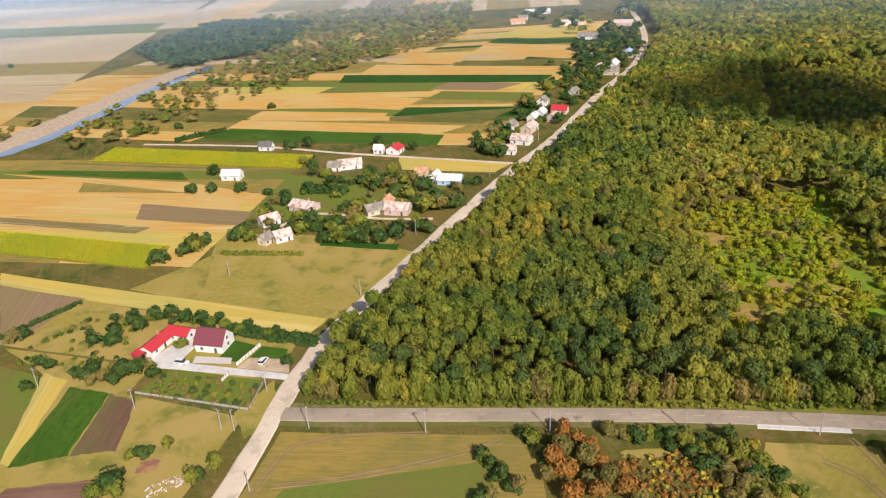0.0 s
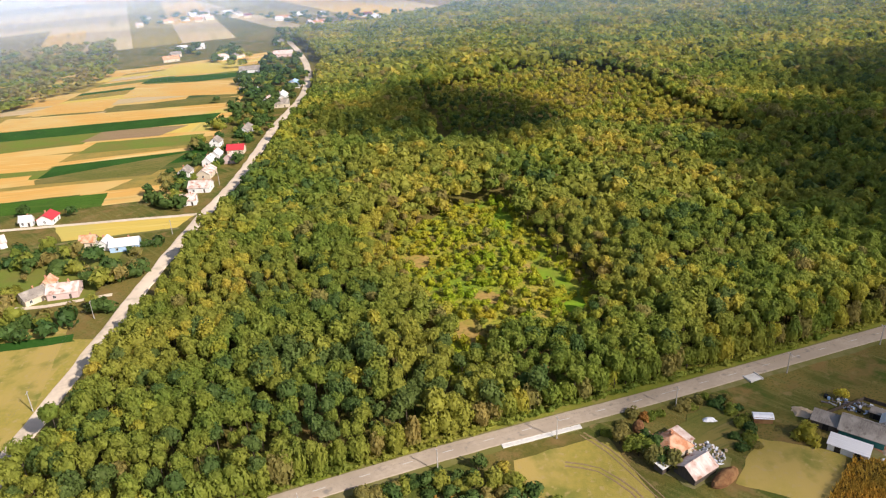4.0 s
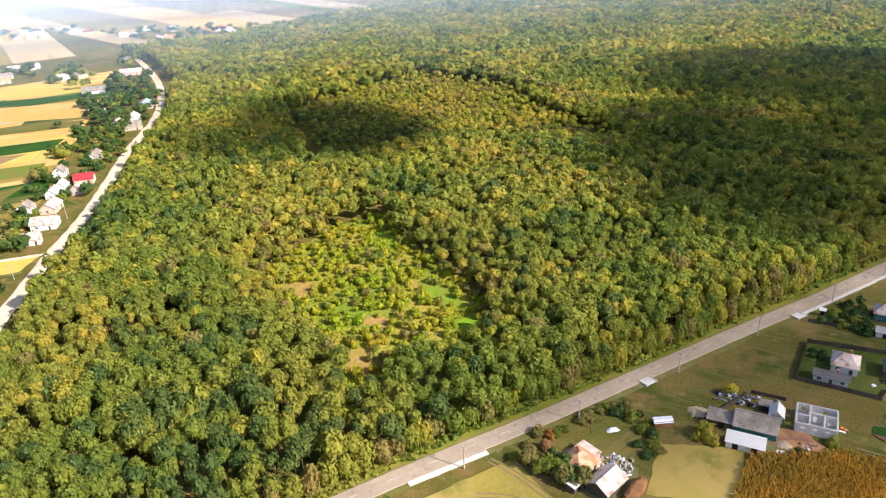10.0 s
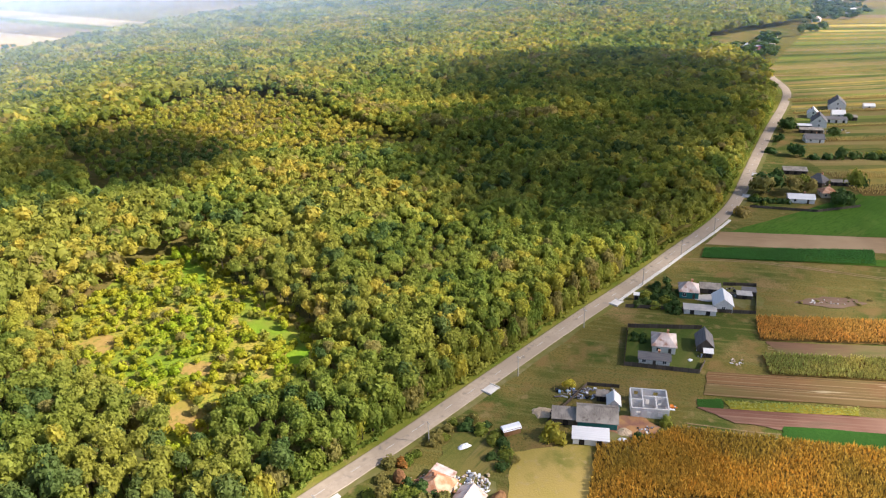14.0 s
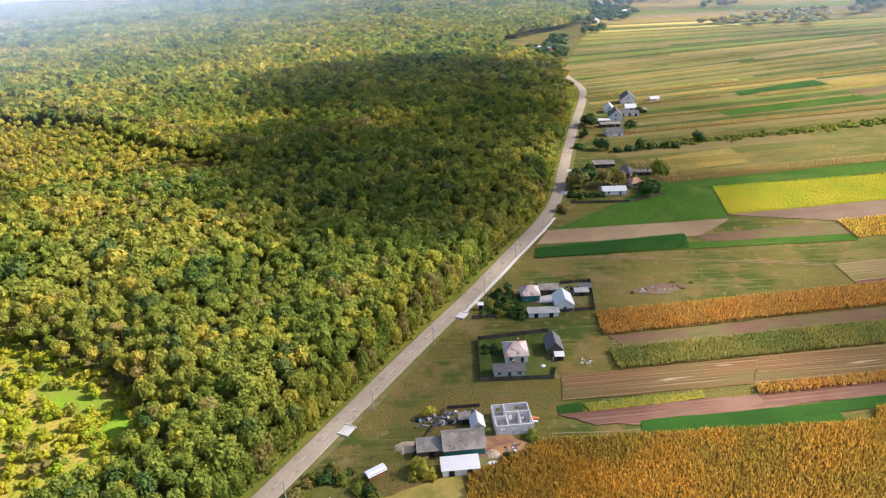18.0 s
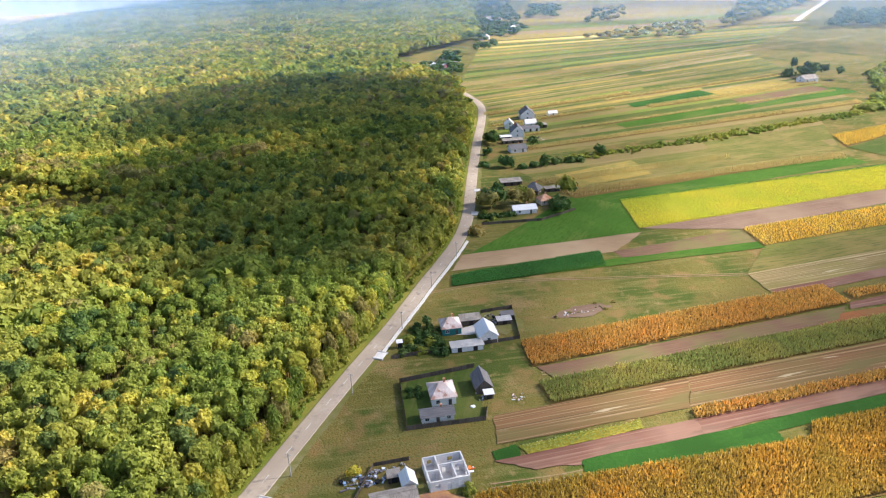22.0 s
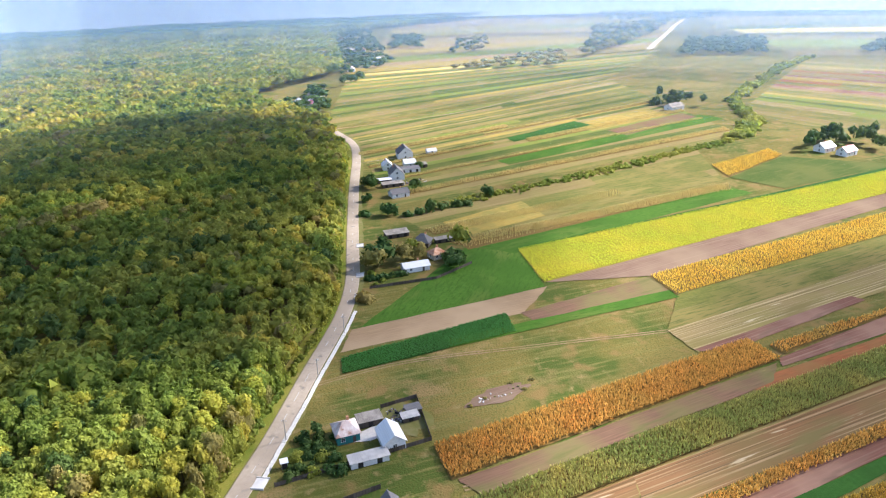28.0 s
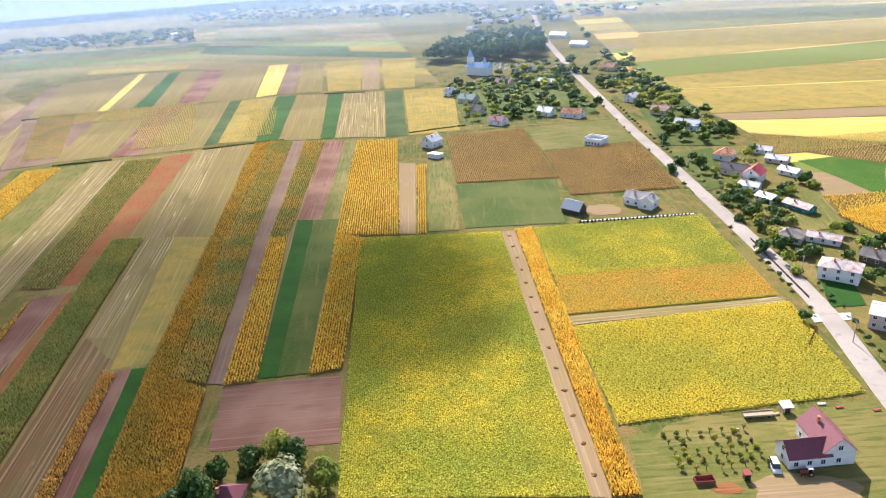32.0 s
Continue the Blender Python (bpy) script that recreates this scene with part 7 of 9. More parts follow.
for x, y, rx, ry, turn, mt, words in OPEN:
    c, d = math.cos(radians(turn)), math.sin(radians(turn))
    u, v = (q[:, 0] - x) * c + (q[:, 1] - y) * d, (q[:, 1] - y) * c - (q[:, 0] - x) * d
    free &= np.hypot(u / rx, v / ry) > rng.uniform(0.35, 1.05, len(q))
q = q[free & (rng.random(len(q)) < 0.88)]
k = rng.uniform(0.55, 1.25, len(q))
lot = rng.random(len(q)) + 0.5 * np.array([noise.noise((x * 0.05, y * 0.05, 4.0)) for x, y in q])
for mat, lo, hi, word in (("leaf_brush", -9, 0.78, "yellow-green"), ("leaf_forest", 0.78, 0.94, "green"), ("leaf_olive", 0.94, 9, "olive-brown")):
    w = (lot >= lo) & (lot < hi)
    tagged(new("young_trees", spread_out(MIDDLE, np.column_stack([q, k * 1.5])[w], np.column_stack([k * 1.9, k * 2.0])[w], mat, "young_trees")), f"{word} young trees and bushes in the clearing", "young trees", kind="stuff")
tree(93.5, 219, 3.4, 11, "leaf_olive", "tall", "standing grey-brown beside the clearing", "forest edge trees")

for x, y, rr, h, mt in ((30, 156.5, 2.6, 6.5, "leaf_rust"), (33, 152.5, 2.4, 6, "leaf_rust"), (36, 149.5, 2.6, 6, "leaf_rust"), (30.5, 151, 2.2, 5, "leaf_olive"), (29, 143, 2.6, 5.5, "leaf_olive"), (37.5, 143, 2.8, 6, "leaf_rust"),
                        (42, 139.5, 2.8, 6, "leaf_rust"), (39.5, 135, 2.6, 5.5, "leaf_rust"), (33.5, 146, 2.3, 5, "leaf_rust"), (34, 138.5, 2.6, 5, "leaf_olive")):
    tree(x, y, rr, h, mt, "low", "in the roadside thicket", "thicket trees", 1.3)
for x, y, rr, mt in ((8, 150, 1.8, "leaf_forest"), (10, 142, 1.8, "leaf_dark"), (14, 138, 2.0, "leaf_dark"), (21, 154.5, 1.7, "leaf_dark"), (12, 146, 1.4, "leaf_forest"), (26, 156, 1.5, "leaf_forest"), (44, 157, 1.9, "leaf_olive"), (48, 156, 2.0, "leaf_forest"),
                     (52, 155.5, 2.1, "leaf_olive"), (57, 154.5, 2.0, "leaf_dark"), (62, 151, 2.3, "leaf_forest"), (67, 148, 2.4, "leaf_forest"), (71, 150, 1.9, "leaf_dark"), (75, 146.5, 2.5, "leaf_forest"), (79, 142, 2.6, "leaf_forest"), (82, 137, 2.4, "leaf_dark"),
                     (70, 142, 2.1, "leaf_olive"), (76, 138, 2.3, "leaf_dark"), (64, 156, 1.5, "leaf_dark"), (58, 150, 1.8, "leaf_dark"), (80, 149, 1.6, "leaf_light"), (73, 133, 2.2, "leaf_forest"), (84, 131, 2.0, "leaf_forest")):
    shrub(x, y, rr * 1.1, mt, "in the roadside thicket", 1.15, "thicket shrubs")
for x, y in ((28.5, 148.4), (34.5, 144.4), (27.9, 140.4), (28.5, 132.6), (38.2, 136.0), (41.6, 132.5), (34.7, 132.1), (25.6, 144.7)):
    tree(x, y, pick.uniform(2.6, 3.4), pick.uniform(6.5, 9.0), pick.choice(("leaf_rust", "leaf_rust", "leaf_olive")), "round", "turning rusty in the roadside thicket", "thicket trees", 1.2)
for x, y in ((7.0, 150.2), (9.4, 145.7), (12.0, 141.7), (15.9, 137.8), (8.7, 135.1), (5.6, 134.4), (21.1, 155.1), (19.9, 157.5), (46.3, 155.9), (53.7, 154.6), (49.8, 154.2), (56.4, 155.5), (42.7, 157.2), (62.1, 151.5), (66.6, 151.1), (69.4, 146.4), (72.9, 144.0), (66.7, 142.4), (68.4, 136.1), (71.8, 133.9), (75.1, 131.7), (67.9, 130.4), (73.6, 128.2), (78.3, 129.6), (62.9, 147.0),
             (63.2, 141.6), (74.9, 139.6), (44.3, 131.4), (23.2, 148.2), (23.5, 140.8), (73.7, 151.7), (59.5, 152.9)):
    tree(x, y, pick.uniform(1.9, 2.9), pick.uniform(3.5, 5.5), pick.choice(("leaf_dark", "leaf_dark", "leaf_forest", "leaf_olive")), "low", "in the roadside thicket", "thicket trees", 1.3)
patch("weed_patch", "bright yellow-green weeds between bushes", *(50.5, 148.5), 7, 2.0, 0, "meadow_yellow", 0.16)
weeds = scatter([(45.0, 147.8), (62.8, 148.1), (69.3, 131.3), (46.8, 130.2)], 1.5)
for mat, share, word in (("leaf_rust", 0.55, "rusty brown"), ("leaf_olive", 0.3, "olive"), ("leaf_yellow", 0.15, "yellow")):
    q = weeds[rng.random(len(weeds)) < share]
    k = rng.uniform(0.5, 1.2, len(q))
    tagged(new("tall_weeds", spread_out(FAR, np.column_stack([q, k * 0.4]), np.column_stack([k * 0.9, k * 0.9]), mat, "tall_weeds")), f"{word} tall weeds between the thickets", "weeds", kind="stuff")

# ---- homestead with the red roof by the lane ----
house(-102.2, 216.8, 70, 13.5, 5.6, 2.6, 1.6, "gable", "white", "roof_red", "white outbuilding with a bright red metal roof", 3)
house(-96.0, 222.4, -20, 9.0, 5.4, 2.6, 1.6, "gable", "white", "roof_red", "white wing with a bright red metal roof", 2, False, False)
house(-81.8, 214.8, -14, 10.4, 8.4, 3.4, 4.0, "gable", "white", "roof_maroon", "white house with a steep maroon roof", 2)
shed(-106.5, 209.8, 70, 3.6, 3.0, 2.2, 0.4, "rust", "roof_red", "small red shed with a red roof")
slab("yard", "pale concrete yard and driveway", (-100, 208), (-52.8, 195.0), (-52.2, 191.8), (-100.5, 203.6), "concrete", 0.2)
slab("yard", "pale concrete court before the red roofed wing", (-103.5, 207.5), (-94.5, 221.5), (-87.5, 219.0), (-92, 205.6), "concrete", 0.19)
slab("path", "pale paving before the white house", (-87, 208.8), (-74, 206.5), (-73.5, 203.0), (-87, 205.0), "paving", 0.21)
slab("lawn", "mown front lawn", (-76, 218), (-67, 213.5), (-70.5, 203.5), (-79, 206.0), "meadow_green", 0.15)
slab("lawn", "mown lawn beyond the front fence", (-65, 213), (-55.5, 210), (-55.5, 204), (-68, 206), "meadow_green", 0.15)
slab("yard", "sandy parking place by the lane", (-67.5, 206), (-54, 203.5), (-52.6, 195.4), (-71, 200.6), "sand", 0.17)
slab("garden", "green orchard plot below the driveway", (-93, 202), (-60, 192.2), (-61.8, 177.2), (-101, 189.6), "clover_pale", 0.138)
fence([(-71.3, 201.2), (-65.5, 213.4)], 1.5, "white", "white front fence with dark posts", 1.6)
fence([(-72.6, 196.4), (-74.0, 192.6)], 1.4, "white", "short white gate fence", 1.6)
fence([(-101, 189.4), (-61.8, 177.2), (-60.0, 191.5)], 1.0, "pole", "pale wire fence round the orchard", 3.2)
orchard = random.Random(4)
for i in range(9):
    for j in range(4):
        shrub(-94 + i * 4.0 + orchard.uniform(-0.8, 0.8), 198.5 - i * 1.15 - j * 3.4 + orchard.uniform(-0.6, 0.6), orchard.uniform(0.9, 1.5), orchard.choice(("leaf_dark", "leaf_olive", "leaf_forest")), "in rows in the orchard", 1.1, "orchard shrubs")
tree(-53.8, 200.3, 2.2, 4.5, "leaf_dark", "low", "beside the gate", "homestead trees", 1.5)
tree(-93.7, 215.0, 2.4, 4.2, "leaf_forest", "low", "in the court", "homestead trees", 1.2)
tree(-107.8, 200.3, 3.8, 6.5, "leaf_dark", "round", "beside the homestead", "homestead trees")
for x, y in ((-100, 201), (-103, 203.5), (-112, 203), (-98, 198), (-117, 196), (-110, 195)):
    tree(x, y, 2.4, 4.6, orchard.choice(("leaf_dark", "leaf_olive")), "low", "beside the homestead", "homestead trees", 1.2)
for x, y in ((-116, 232), (-110, 236), (-104, 238), (-98, 233), (-121, 226), (-113, 228), (-119, 219), (-91, 231), (-126, 220)):
    tree(x, y, 3.0, 6.0, "leaf_dark", "round", "behind the homestead", "homestead trees")
for a, b in (((-92, 232), (-46, 214)), ((-90, 229.5), (-46, 211.0)), ((-88, 226.8), (-58, 214.6))):
    hedge(a, b, 1.5, 2.6, "leaf_dark", "dense dark green orchard row behind the white house")
garden_rows = random.Random(6)
for i in range(46):
    shrub(garden_rows.uniform(-150, -112), garden_rows.uniform(205, 240), garden_rows.uniform(0.8, 1.5), garden_rows.choice(("leaf_dark", "leaf_olive", "leaf_forest")), "scattered in the old orchard", 1.0, "orchard shrubs")
for x, y in ((-124.8, 235.3), (-119.9, 233.5), (-115.3, 234.2), (-111.8, 234.6), (-107.7, 235.0), (-102.3, 231.5), (-120.1, 239.7), (-112.8, 240.6), (-97.5, 233.0), (-92.9, 231.7), (-86.8, 228.6), (-81.0, 226.4), (-74.9, 222.6), (-69.5, 221.3), (-64.0, 219.2), (-58.6, 217.1), (-53.4, 215.8), (-49.2, 214.6), (-84.6, 232.4), (-72.9, 227.0), (-61.5, 221.9)):
    tree(x, y, pick.uniform(1.7, 2.4), pick.uniform(3.2, 4.8), pick.choice(("leaf_dark", "leaf_dark", "leaf_forest")), "round", "in dense rows behind the homestead", "orchard trees", 1.2)
for x, y in ((-123.5, 200.4), (-120.0, 198.8), (-119.7, 202.6), (-113.8, 197.2), (-109.2, 199.9), (-104.9, 201.1), (-110.2, 195.3), (-135.5, 205.8), (-139.1, 207.2), (-137.8, 194.9), (-157.4, 225.8), (-155.1, 227.5)):
    tree(x, y, pick.uniform(2.2, 3.2), pick.uniform(4.0, 6.5), pick.choice(("leaf_dark", "leaf_dark", "leaf_olive")), "round", "beside the homestead", "homestead trees", 1.2)
hedge((-168, 224), (-146, 252), 1.3, 2.0, "leaf_dark", "dark hedge beside the bare field")
for x, y, rr, h, mt in ((-91.4, 146.3, 3.4, 7.5, "leaf_dark"), (-94.6, 143.6, 2.8, 5.5, "leaf_forest"), (-88.6, 143.4, 2.6, 6, "leaf_forest"), (-69.6, 145.2, 2.0, 8, "leaf_forest"), (-67.6, 146.6, 1.6, 6, "leaf_dark"), (-64.8, 151.8, 2.3, 5.8, "leaf_forest"), (-66.6, 153.6, 1.6, 4, "leaf_dark"), (-81.0, 161.5, 2.0, 4.2, "leaf_forest"), (-87.7, 158.8, 2.3, 3.8, "leaf_dark"), (-90.5, 158.7, 2.0, 3.2, "leaf_forest"), (-85.6, 160.4, 1.5, 2.8, "leaf_dark")):
    tree(x, y, rr, h, mt, "low", "beside the meadow by the lane", "meadow trees", 1.2)
scrap(-77.2, 146.6, 5.0, 2.2, 32, 60, 31, "stack of pale and pink blocks by the lane", ("concrete", "roof_pink", "wood"), 0.8)
patch("barren_patch", "bare orange earth in the meadow", -84.7, 154.8, 3.6, 2.6, 20, "earth_red", 0.15)


def vehicle(x, y, turn, L, W, h, mat, name, label, cab=0.5):
    """A parked car: a shaped body, a glazed cabin, four wheels with rims."""
    root = thing(name, pose(x, y, 0, 0, 0, turn), label, name.replace("_", " "), "parked vehicles")
    a, b = L / 2, W / 2
    f = Form()
    f.v = [(-a, -b, 0.35), (a, -b, 0.35), (a, b, 0.35), (-a, b, 0.35), (-a, -b, h * 0.55), (a * 0.92, -b, h * 0.5), (a * 0.92, b, h * 0.5), (-a, b, h * 0.55)]
    f.f = [(3, 2, 1, 0), (4, 5, 6, 7), (0, 1, 5, 4), (1, 2, 6, 5), (2, 3, 7, 6), (3, 0, 4, 7)]
    part("body", f, mat, root)
    c = Form()
    c.v = [(-a * 0.95, -b * 0.95, h * 0.55), (a * cab, -b * 0.95, h * 0.53), (a * cab, b * 0.95, h * 0.53), (-a * 0.95, b * 0.95, h * 0.55),
           (-a * 0.85, -b * 0.8, h), (a * (cab - 0.25), -b * 0.8, h), (a * (cab - 0.25), b * 0.8, h), (-a * 0.85, b * 0.8, h)]
    c.f = [(0, 1, 5, 4), (1, 2, 6, 5), (2, 3, 7, 6), (3, 0, 4, 7)]
    part("windscreen", c, "pane", root)
    part("roof", Form().box(-a * 0.85, -b * 0.8, h, a * (cab - 0.25), b * 0.8, h + 0.05), mat, root)
    for sx in (-0.62, 0.62):
        for sy in (-1, 1):
            w = part("wheel", Form().tube(0.33, 0.33, -0.1, 0.1, 12), "rubber", root, m=pose(sx * a, sy * (b - 0.08), 0.33, 90))
            part("rim", Form().tube(0.2, 0.18, -0.115, 0.115, 8), "metal", w)
    for sy in (-1, 1):
        part("headlight", Form().box(a * 0.93, sy * b * 0.7 - 0.15, h * 0.36, a + 0.02, sy * b * 0.7 + 0.15, h * 0.46), "tarp", root)
    return root


vehicle(-62.5, 203.0, 70, 4.2, 1.8, 1.6, "carwhite", "car", "white car parked on the sandy yard")
vehicle(-90.5, 205.0, -15, 4.6, 1.9, 1.8, "carwhite", "car", "white van parked in the concrete yard")

# ---- hamlet along the lane ----
H = [(-74, 304, 30, 8, 7, "roof_pink", "white"), (-84, 324, 35, 9, 7, "roof_pink", "white"), (-69, 340, -30, 13, 9, "roof_pink", "pink"), (-81, 301, 60, 6, 5, "roof_grey", "cream"), (-33, 330, 25, 9, 7, "roof_grey", "cream")]
for x, y, rot, L, W, top, wall in H:
    house(x, y, rot, L, W, 3.0, 2.2, "gable", wall, top, "old village house in the hamlet by the lane")
for x, y, rot, L, W, top, wall in ((-21, 329, -15, 12, 9, "roof_pink", "pink"), (-27, 338, 70, 8, 5, "roof_tile", "cream"), (6, 366, -15, 13, 7, "roof_white", "roof_blue"), (-9, 380, -20, 7, 6, "roof_tile", "cream"), (-2, 372, 65, 7, 5, "roof_white", "white"),
                                   (-52, 403, 10, 14, 8, "roof_pink", "white"), (-60, 400, -10, 8, 6, "roof_grey", "white"), (-26, 427, 65, 9, 8, "roof_red", "white"), (-36, 428, -20, 6, 4, "roof_white", "white"), (-110, 449, -15, 9, 5, "roof_dark", "white")):
    house(x, y, rot, L, W, 3.1, 2.4, "gable", wall, top, "village house in the hamlet by the lane", 2)
for x, y, rot, L, W, top, wall in ((-119, 395, -10, 11, 7, "roof_white", "white"), (53, 432, -25, 12, 10, "roof_pink", "white"), (43, 412, -20, 8, 6, "roof_pink", "white"), (61, 457, 60, 13, 8, "roof_pink", "cream"), (50, 465, 60, 8, 7, "roof_grey", "white"),
                                   (67, 481, 60, 9, 6, "roof_white", "white"), (74, 492, 60, 8, 6, "roof_white", "white"), (80, 478, 60, 9, 8, "roof_pink", "pink"), (88, 497, -25, 11, 8, "roof_red", "cream"), (106, 545, 62, 16, 8, "roof_grey", "white")):
    house(x, y, rot, L, W, 3.2, 2.6, "gable", wall, top, "village house on the lane below the forest", 2)
for x, y, rot, L, W, top, wall in ((80, 523, 60, 8, 7, "roof_grey", "white"), (170, 793, -20, 22, 12, "roof_grey", "white"), (146, 673, 60, 12, 8, "roof_white", "white"), (160, 641, 60, 14, 9, "roof_white", "white"), (145, 629, 60, 11, 8, "roof_pink", "white"),
                                   (185, 686, 65, 14, 12, "roof_blue", "white"), (151, 612, -20, 14, 8, "roof_grey", "cream"), (228, 872, -20, 22, 14, "roof_pink", "pink"), (250, 967, 60, 14, 12, "roof_grey", "white"), (136, 1009, 0, 12, 10, "roof_white", "white")):
    house(x, y, rot, L, W, 3.4, 3.0, "gable", wall, top, "distant village house beside the lane", 2)
for x, y, rot, L, W, top, wall in ((157, 1010, 0, 12, 10, "roof_white", "white"), (163, 898, 30, 12, 10, "roof_pink", "white"), (181, 898, 30, 12, 10, "roof_grey", "cream"), (110, 930, 0, 18, 9, "roof_tile", "cream"), (120, 960, 10, 12, 8, "roof_grey", "cream")):
    house(x, y, rot, L, W, 3.4, 3.0, "gable", wall, top, "distant village house beside the lane", 2)
vt = random.Random(12)
for x, y in ((-93, 307), (-88, 338), (-92, 312), (-70, 324), (-60, 372), (-82, 358), (-70, 364), (-39, 378), (-26, 370), (-18, 369), (-32, 369), (-55, 311), (-41, 309), (-48, 310), (-36, 308), (-29, 301), (-11, 308), (-9, 326), (-4, 333), (5, 332), (20, 363), (33, 417)):
    tree(x, y, vt.uniform(2.6, 4.2), vt.uniform(5, 8.5), vt.choice(("leaf_dark", "leaf_dark", "leaf_forest")), "round", "among the hamlet's houses", "village trees")
for x, y in ((-94, 448), (-82, 446), (-74, 409), (-80, 411), (-38, 443), (-15, 429), (-42, 335), (-22, 354), (41, 467), (68, 520), (92, 571), (107, 567), (122, 570), (120, 592), (146, 698), (157, 665), (135, 627), (176, 730), (200, 757), (153, 750), (173, 927), (-64, 327)):
    tree(x, y, vt.uniform(3.0, 5.0), vt.uniform(5.5, 9.5), vt.choice(("leaf_dark", "leaf_dark", "leaf_forest")), "round", "among the lane's houses", "village trees")
for x, y in ((139, 978), (192, 974), (205, 835), (214, 803), (171, 642), (116, 641), (67, 520), (72, 513), (102, 518), (84, 469), (208, 742), (108, 661), (130, 585), (165, 700), (182, 745), (150, 720), (98, 535), (58, 500), (45, 445), (38, 425), (30, 410), (112, 600), (190, 820)):
    tree(x, y, vt.uniform(3.2, 5.5), vt.uniform(6, 10), "leaf_dark", "round", "among the lane's houses", "village trees")
tree(-25, 372, 3.6, 13, "leaf_forest", "tall", "tall poplar among the hamlet's houses", "village trees")
tree(-132, 402, 3.5, 8, "leaf_dark", "tall", "beside the outlying house", "village trees")
tree(-126, 287, 4.5, 7, "leaf_dark", "low", "at the field's edge", "village trees")
for _ in range(70):
    x, y = vt.uniform(-95, 25), vt.uniform(296, 385)
    if y < 300 + (x + 95) * 0.05 or math.hypot(x + 69, y - 340) < 10 or math.hypot(x + 21, y - 329) < 9 or x > (y - 300) * 0.42 - 5:
        continue
    tree(x, y, vt.uniform(1.5, 3.2), vt.uniform(3.0, 6.0), vt.choice(("leaf_dark", "leaf_forest", "leaf_olive")), "round", "in the hamlet's gardens", "village trees")
for _ in range(70):
    t = vt.random()
    x, y = 35 + t * 140 + vt.uniform(-22, 4), 405 + t * 260 + vt.uniform(-6, 20)
    tree(x, y, vt.uniform(2.0, 4.2), vt.uniform(4.0, 8.0), vt.choice(("leaf_dark", "leaf_dark", "leaf_forest")), "round", "in the lane's gardens", "village trees")
GARDEN_TREES = ((-37.9, 383.6), (-40.3, 336.2), (-25.8, 364.9), (-29.6, 371.0), (-14.3, 368.3), (-9.1, 354.2), (-2.0, 339.5), (0.4, 328.3), (-7.7, 324.3), (6.4, 330.8), (8.5, 332.8), (-40.8, 312.4), (-37.8, 308.0), (-29.1, 305.1), (-20.5, 297.2), (-11.5, 332.8), (-35.4, 364.3), (-43.2, 329.6),
                (25.8, 425.0), (28.7, 417.8), (31.8, 412.6), (36.0, 412.9), (39.0, 407.8), (37.7, 460.2), (35.6, 434.6), (65.3, 517.2), (69.8, 527.1), (87.7, 579.0), (88.9, 564.0), (95.0, 573.4), (107.2, 570.4), (112.7, 566.2), (118.8, 569.9), (123.6, 557.9), (118.6, 555.5))
for x, y in GARDEN_TREES:
    tree(x, y, vt.uniform(3.6, 5.2), vt.uniform(6.5, 10.5), vt.choice(("leaf_dark", "leaf_dark", "leaf_forest", "leaf_olive")), "round", "among the hamlet's houses", "village trees")
for x, y in ((117.2, 623.8), (146.9, 729.9), (141.8, 686.1), (155.7, 660.0), (134.3, 598.4), (145.6, 614.0), (195.2, 761.9), (195.7, 723.8), (204.6, 839.6), (176.3, 705.4), (171.7, 661.6), (175.0, 905.8), (173.2, 944.7), (131.8, 1000.4), (153.3, 1003.6), (141.3, 974.5), (185.2, 906.8), (245.8, 964.1), (281.0, 1069.3), (151.5, 887.4), (145.1, 668.5), (166.5, 730.7), (217.0, 783.8), (183.2, 772.3)):
    tree(x, y, vt.uniform(5.5, 8.5), vt.uniform(8, 13), "leaf_dark", "round", "among the lane's houses", "village trees")
for x, y in ((-136.8, 374.8), (-125.3, 372.9), (-107.5, 370.0), (-80.7, 349.1), (-42.8, 373.4), (-37.7, 367.1), (-32.6, 359.4), (-23.3, 351.2), (-15.8, 346.7), (-115.4, 292.8), (-111.1, 295.8), (-108.9, 301.5), (-114.7, 301.1), (-96.8, 305.4), (-93.4, 308.2), (-86.7, 327.4), (-84.3, 330.0), (-66.8, 310.8), (-53.0, 298.7), (-47.2, 297.9), (-42.0, 297.1), (-36.6, 294.0), (-28.8, 292.9), (-11.1, 301.6), (-7.9, 301.1), (-5.6, 329.7), (-1.4, 332.7), (5.5, 327.9), (-69.9, 389.2), (-63.9, 388.1), (-88.5, 303.7), (-50.5, 304.6), (-44.0, 305.0)):
    tree(x, y, vt.uniform(3.2, 4.6), vt.uniform(5.5, 9.0), vt.choice(("leaf_dark", "leaf_dark", "leaf_dark", "leaf_forest")), "round", "among the hamlet's houses", "village trees", 1.3)
hedge((-71, 365), (-52, 361), 3.5, 5.5, "leaf_dark", "broad dark clump of trees on the green", 2.2)
hedge((-98, 291), (-62, 286), 1.4, 2.2, "leaf_forest", "low green hedge below the hamlet")
hedge((-60, 312), (-28, 304), 2.6, 4.5, "leaf_dark", "dark row of trees before the hamlet", 2.0)
hedge((-178, 480), (-150, 500), 2.0, 4.0, "leaf_dark", "dark shelter hedge at the fields' edge", 1.8)
solid("track", ribbon([(46, 392), (20, 402), (-15, 415), (-60, 432), (-120, 458), (-200, 478)], 3.2, 0.17, 0.4), "gravel", "pale side lane between the houses", "track", kind="structure")
solid("track", ribbon([(32, 378), (0, 386), (-60, 398), (-150, 420), (-240, 445)], 2.4, 0.165, 0.4), "verge", "narrow earth track between fields", "track", kind="structure")
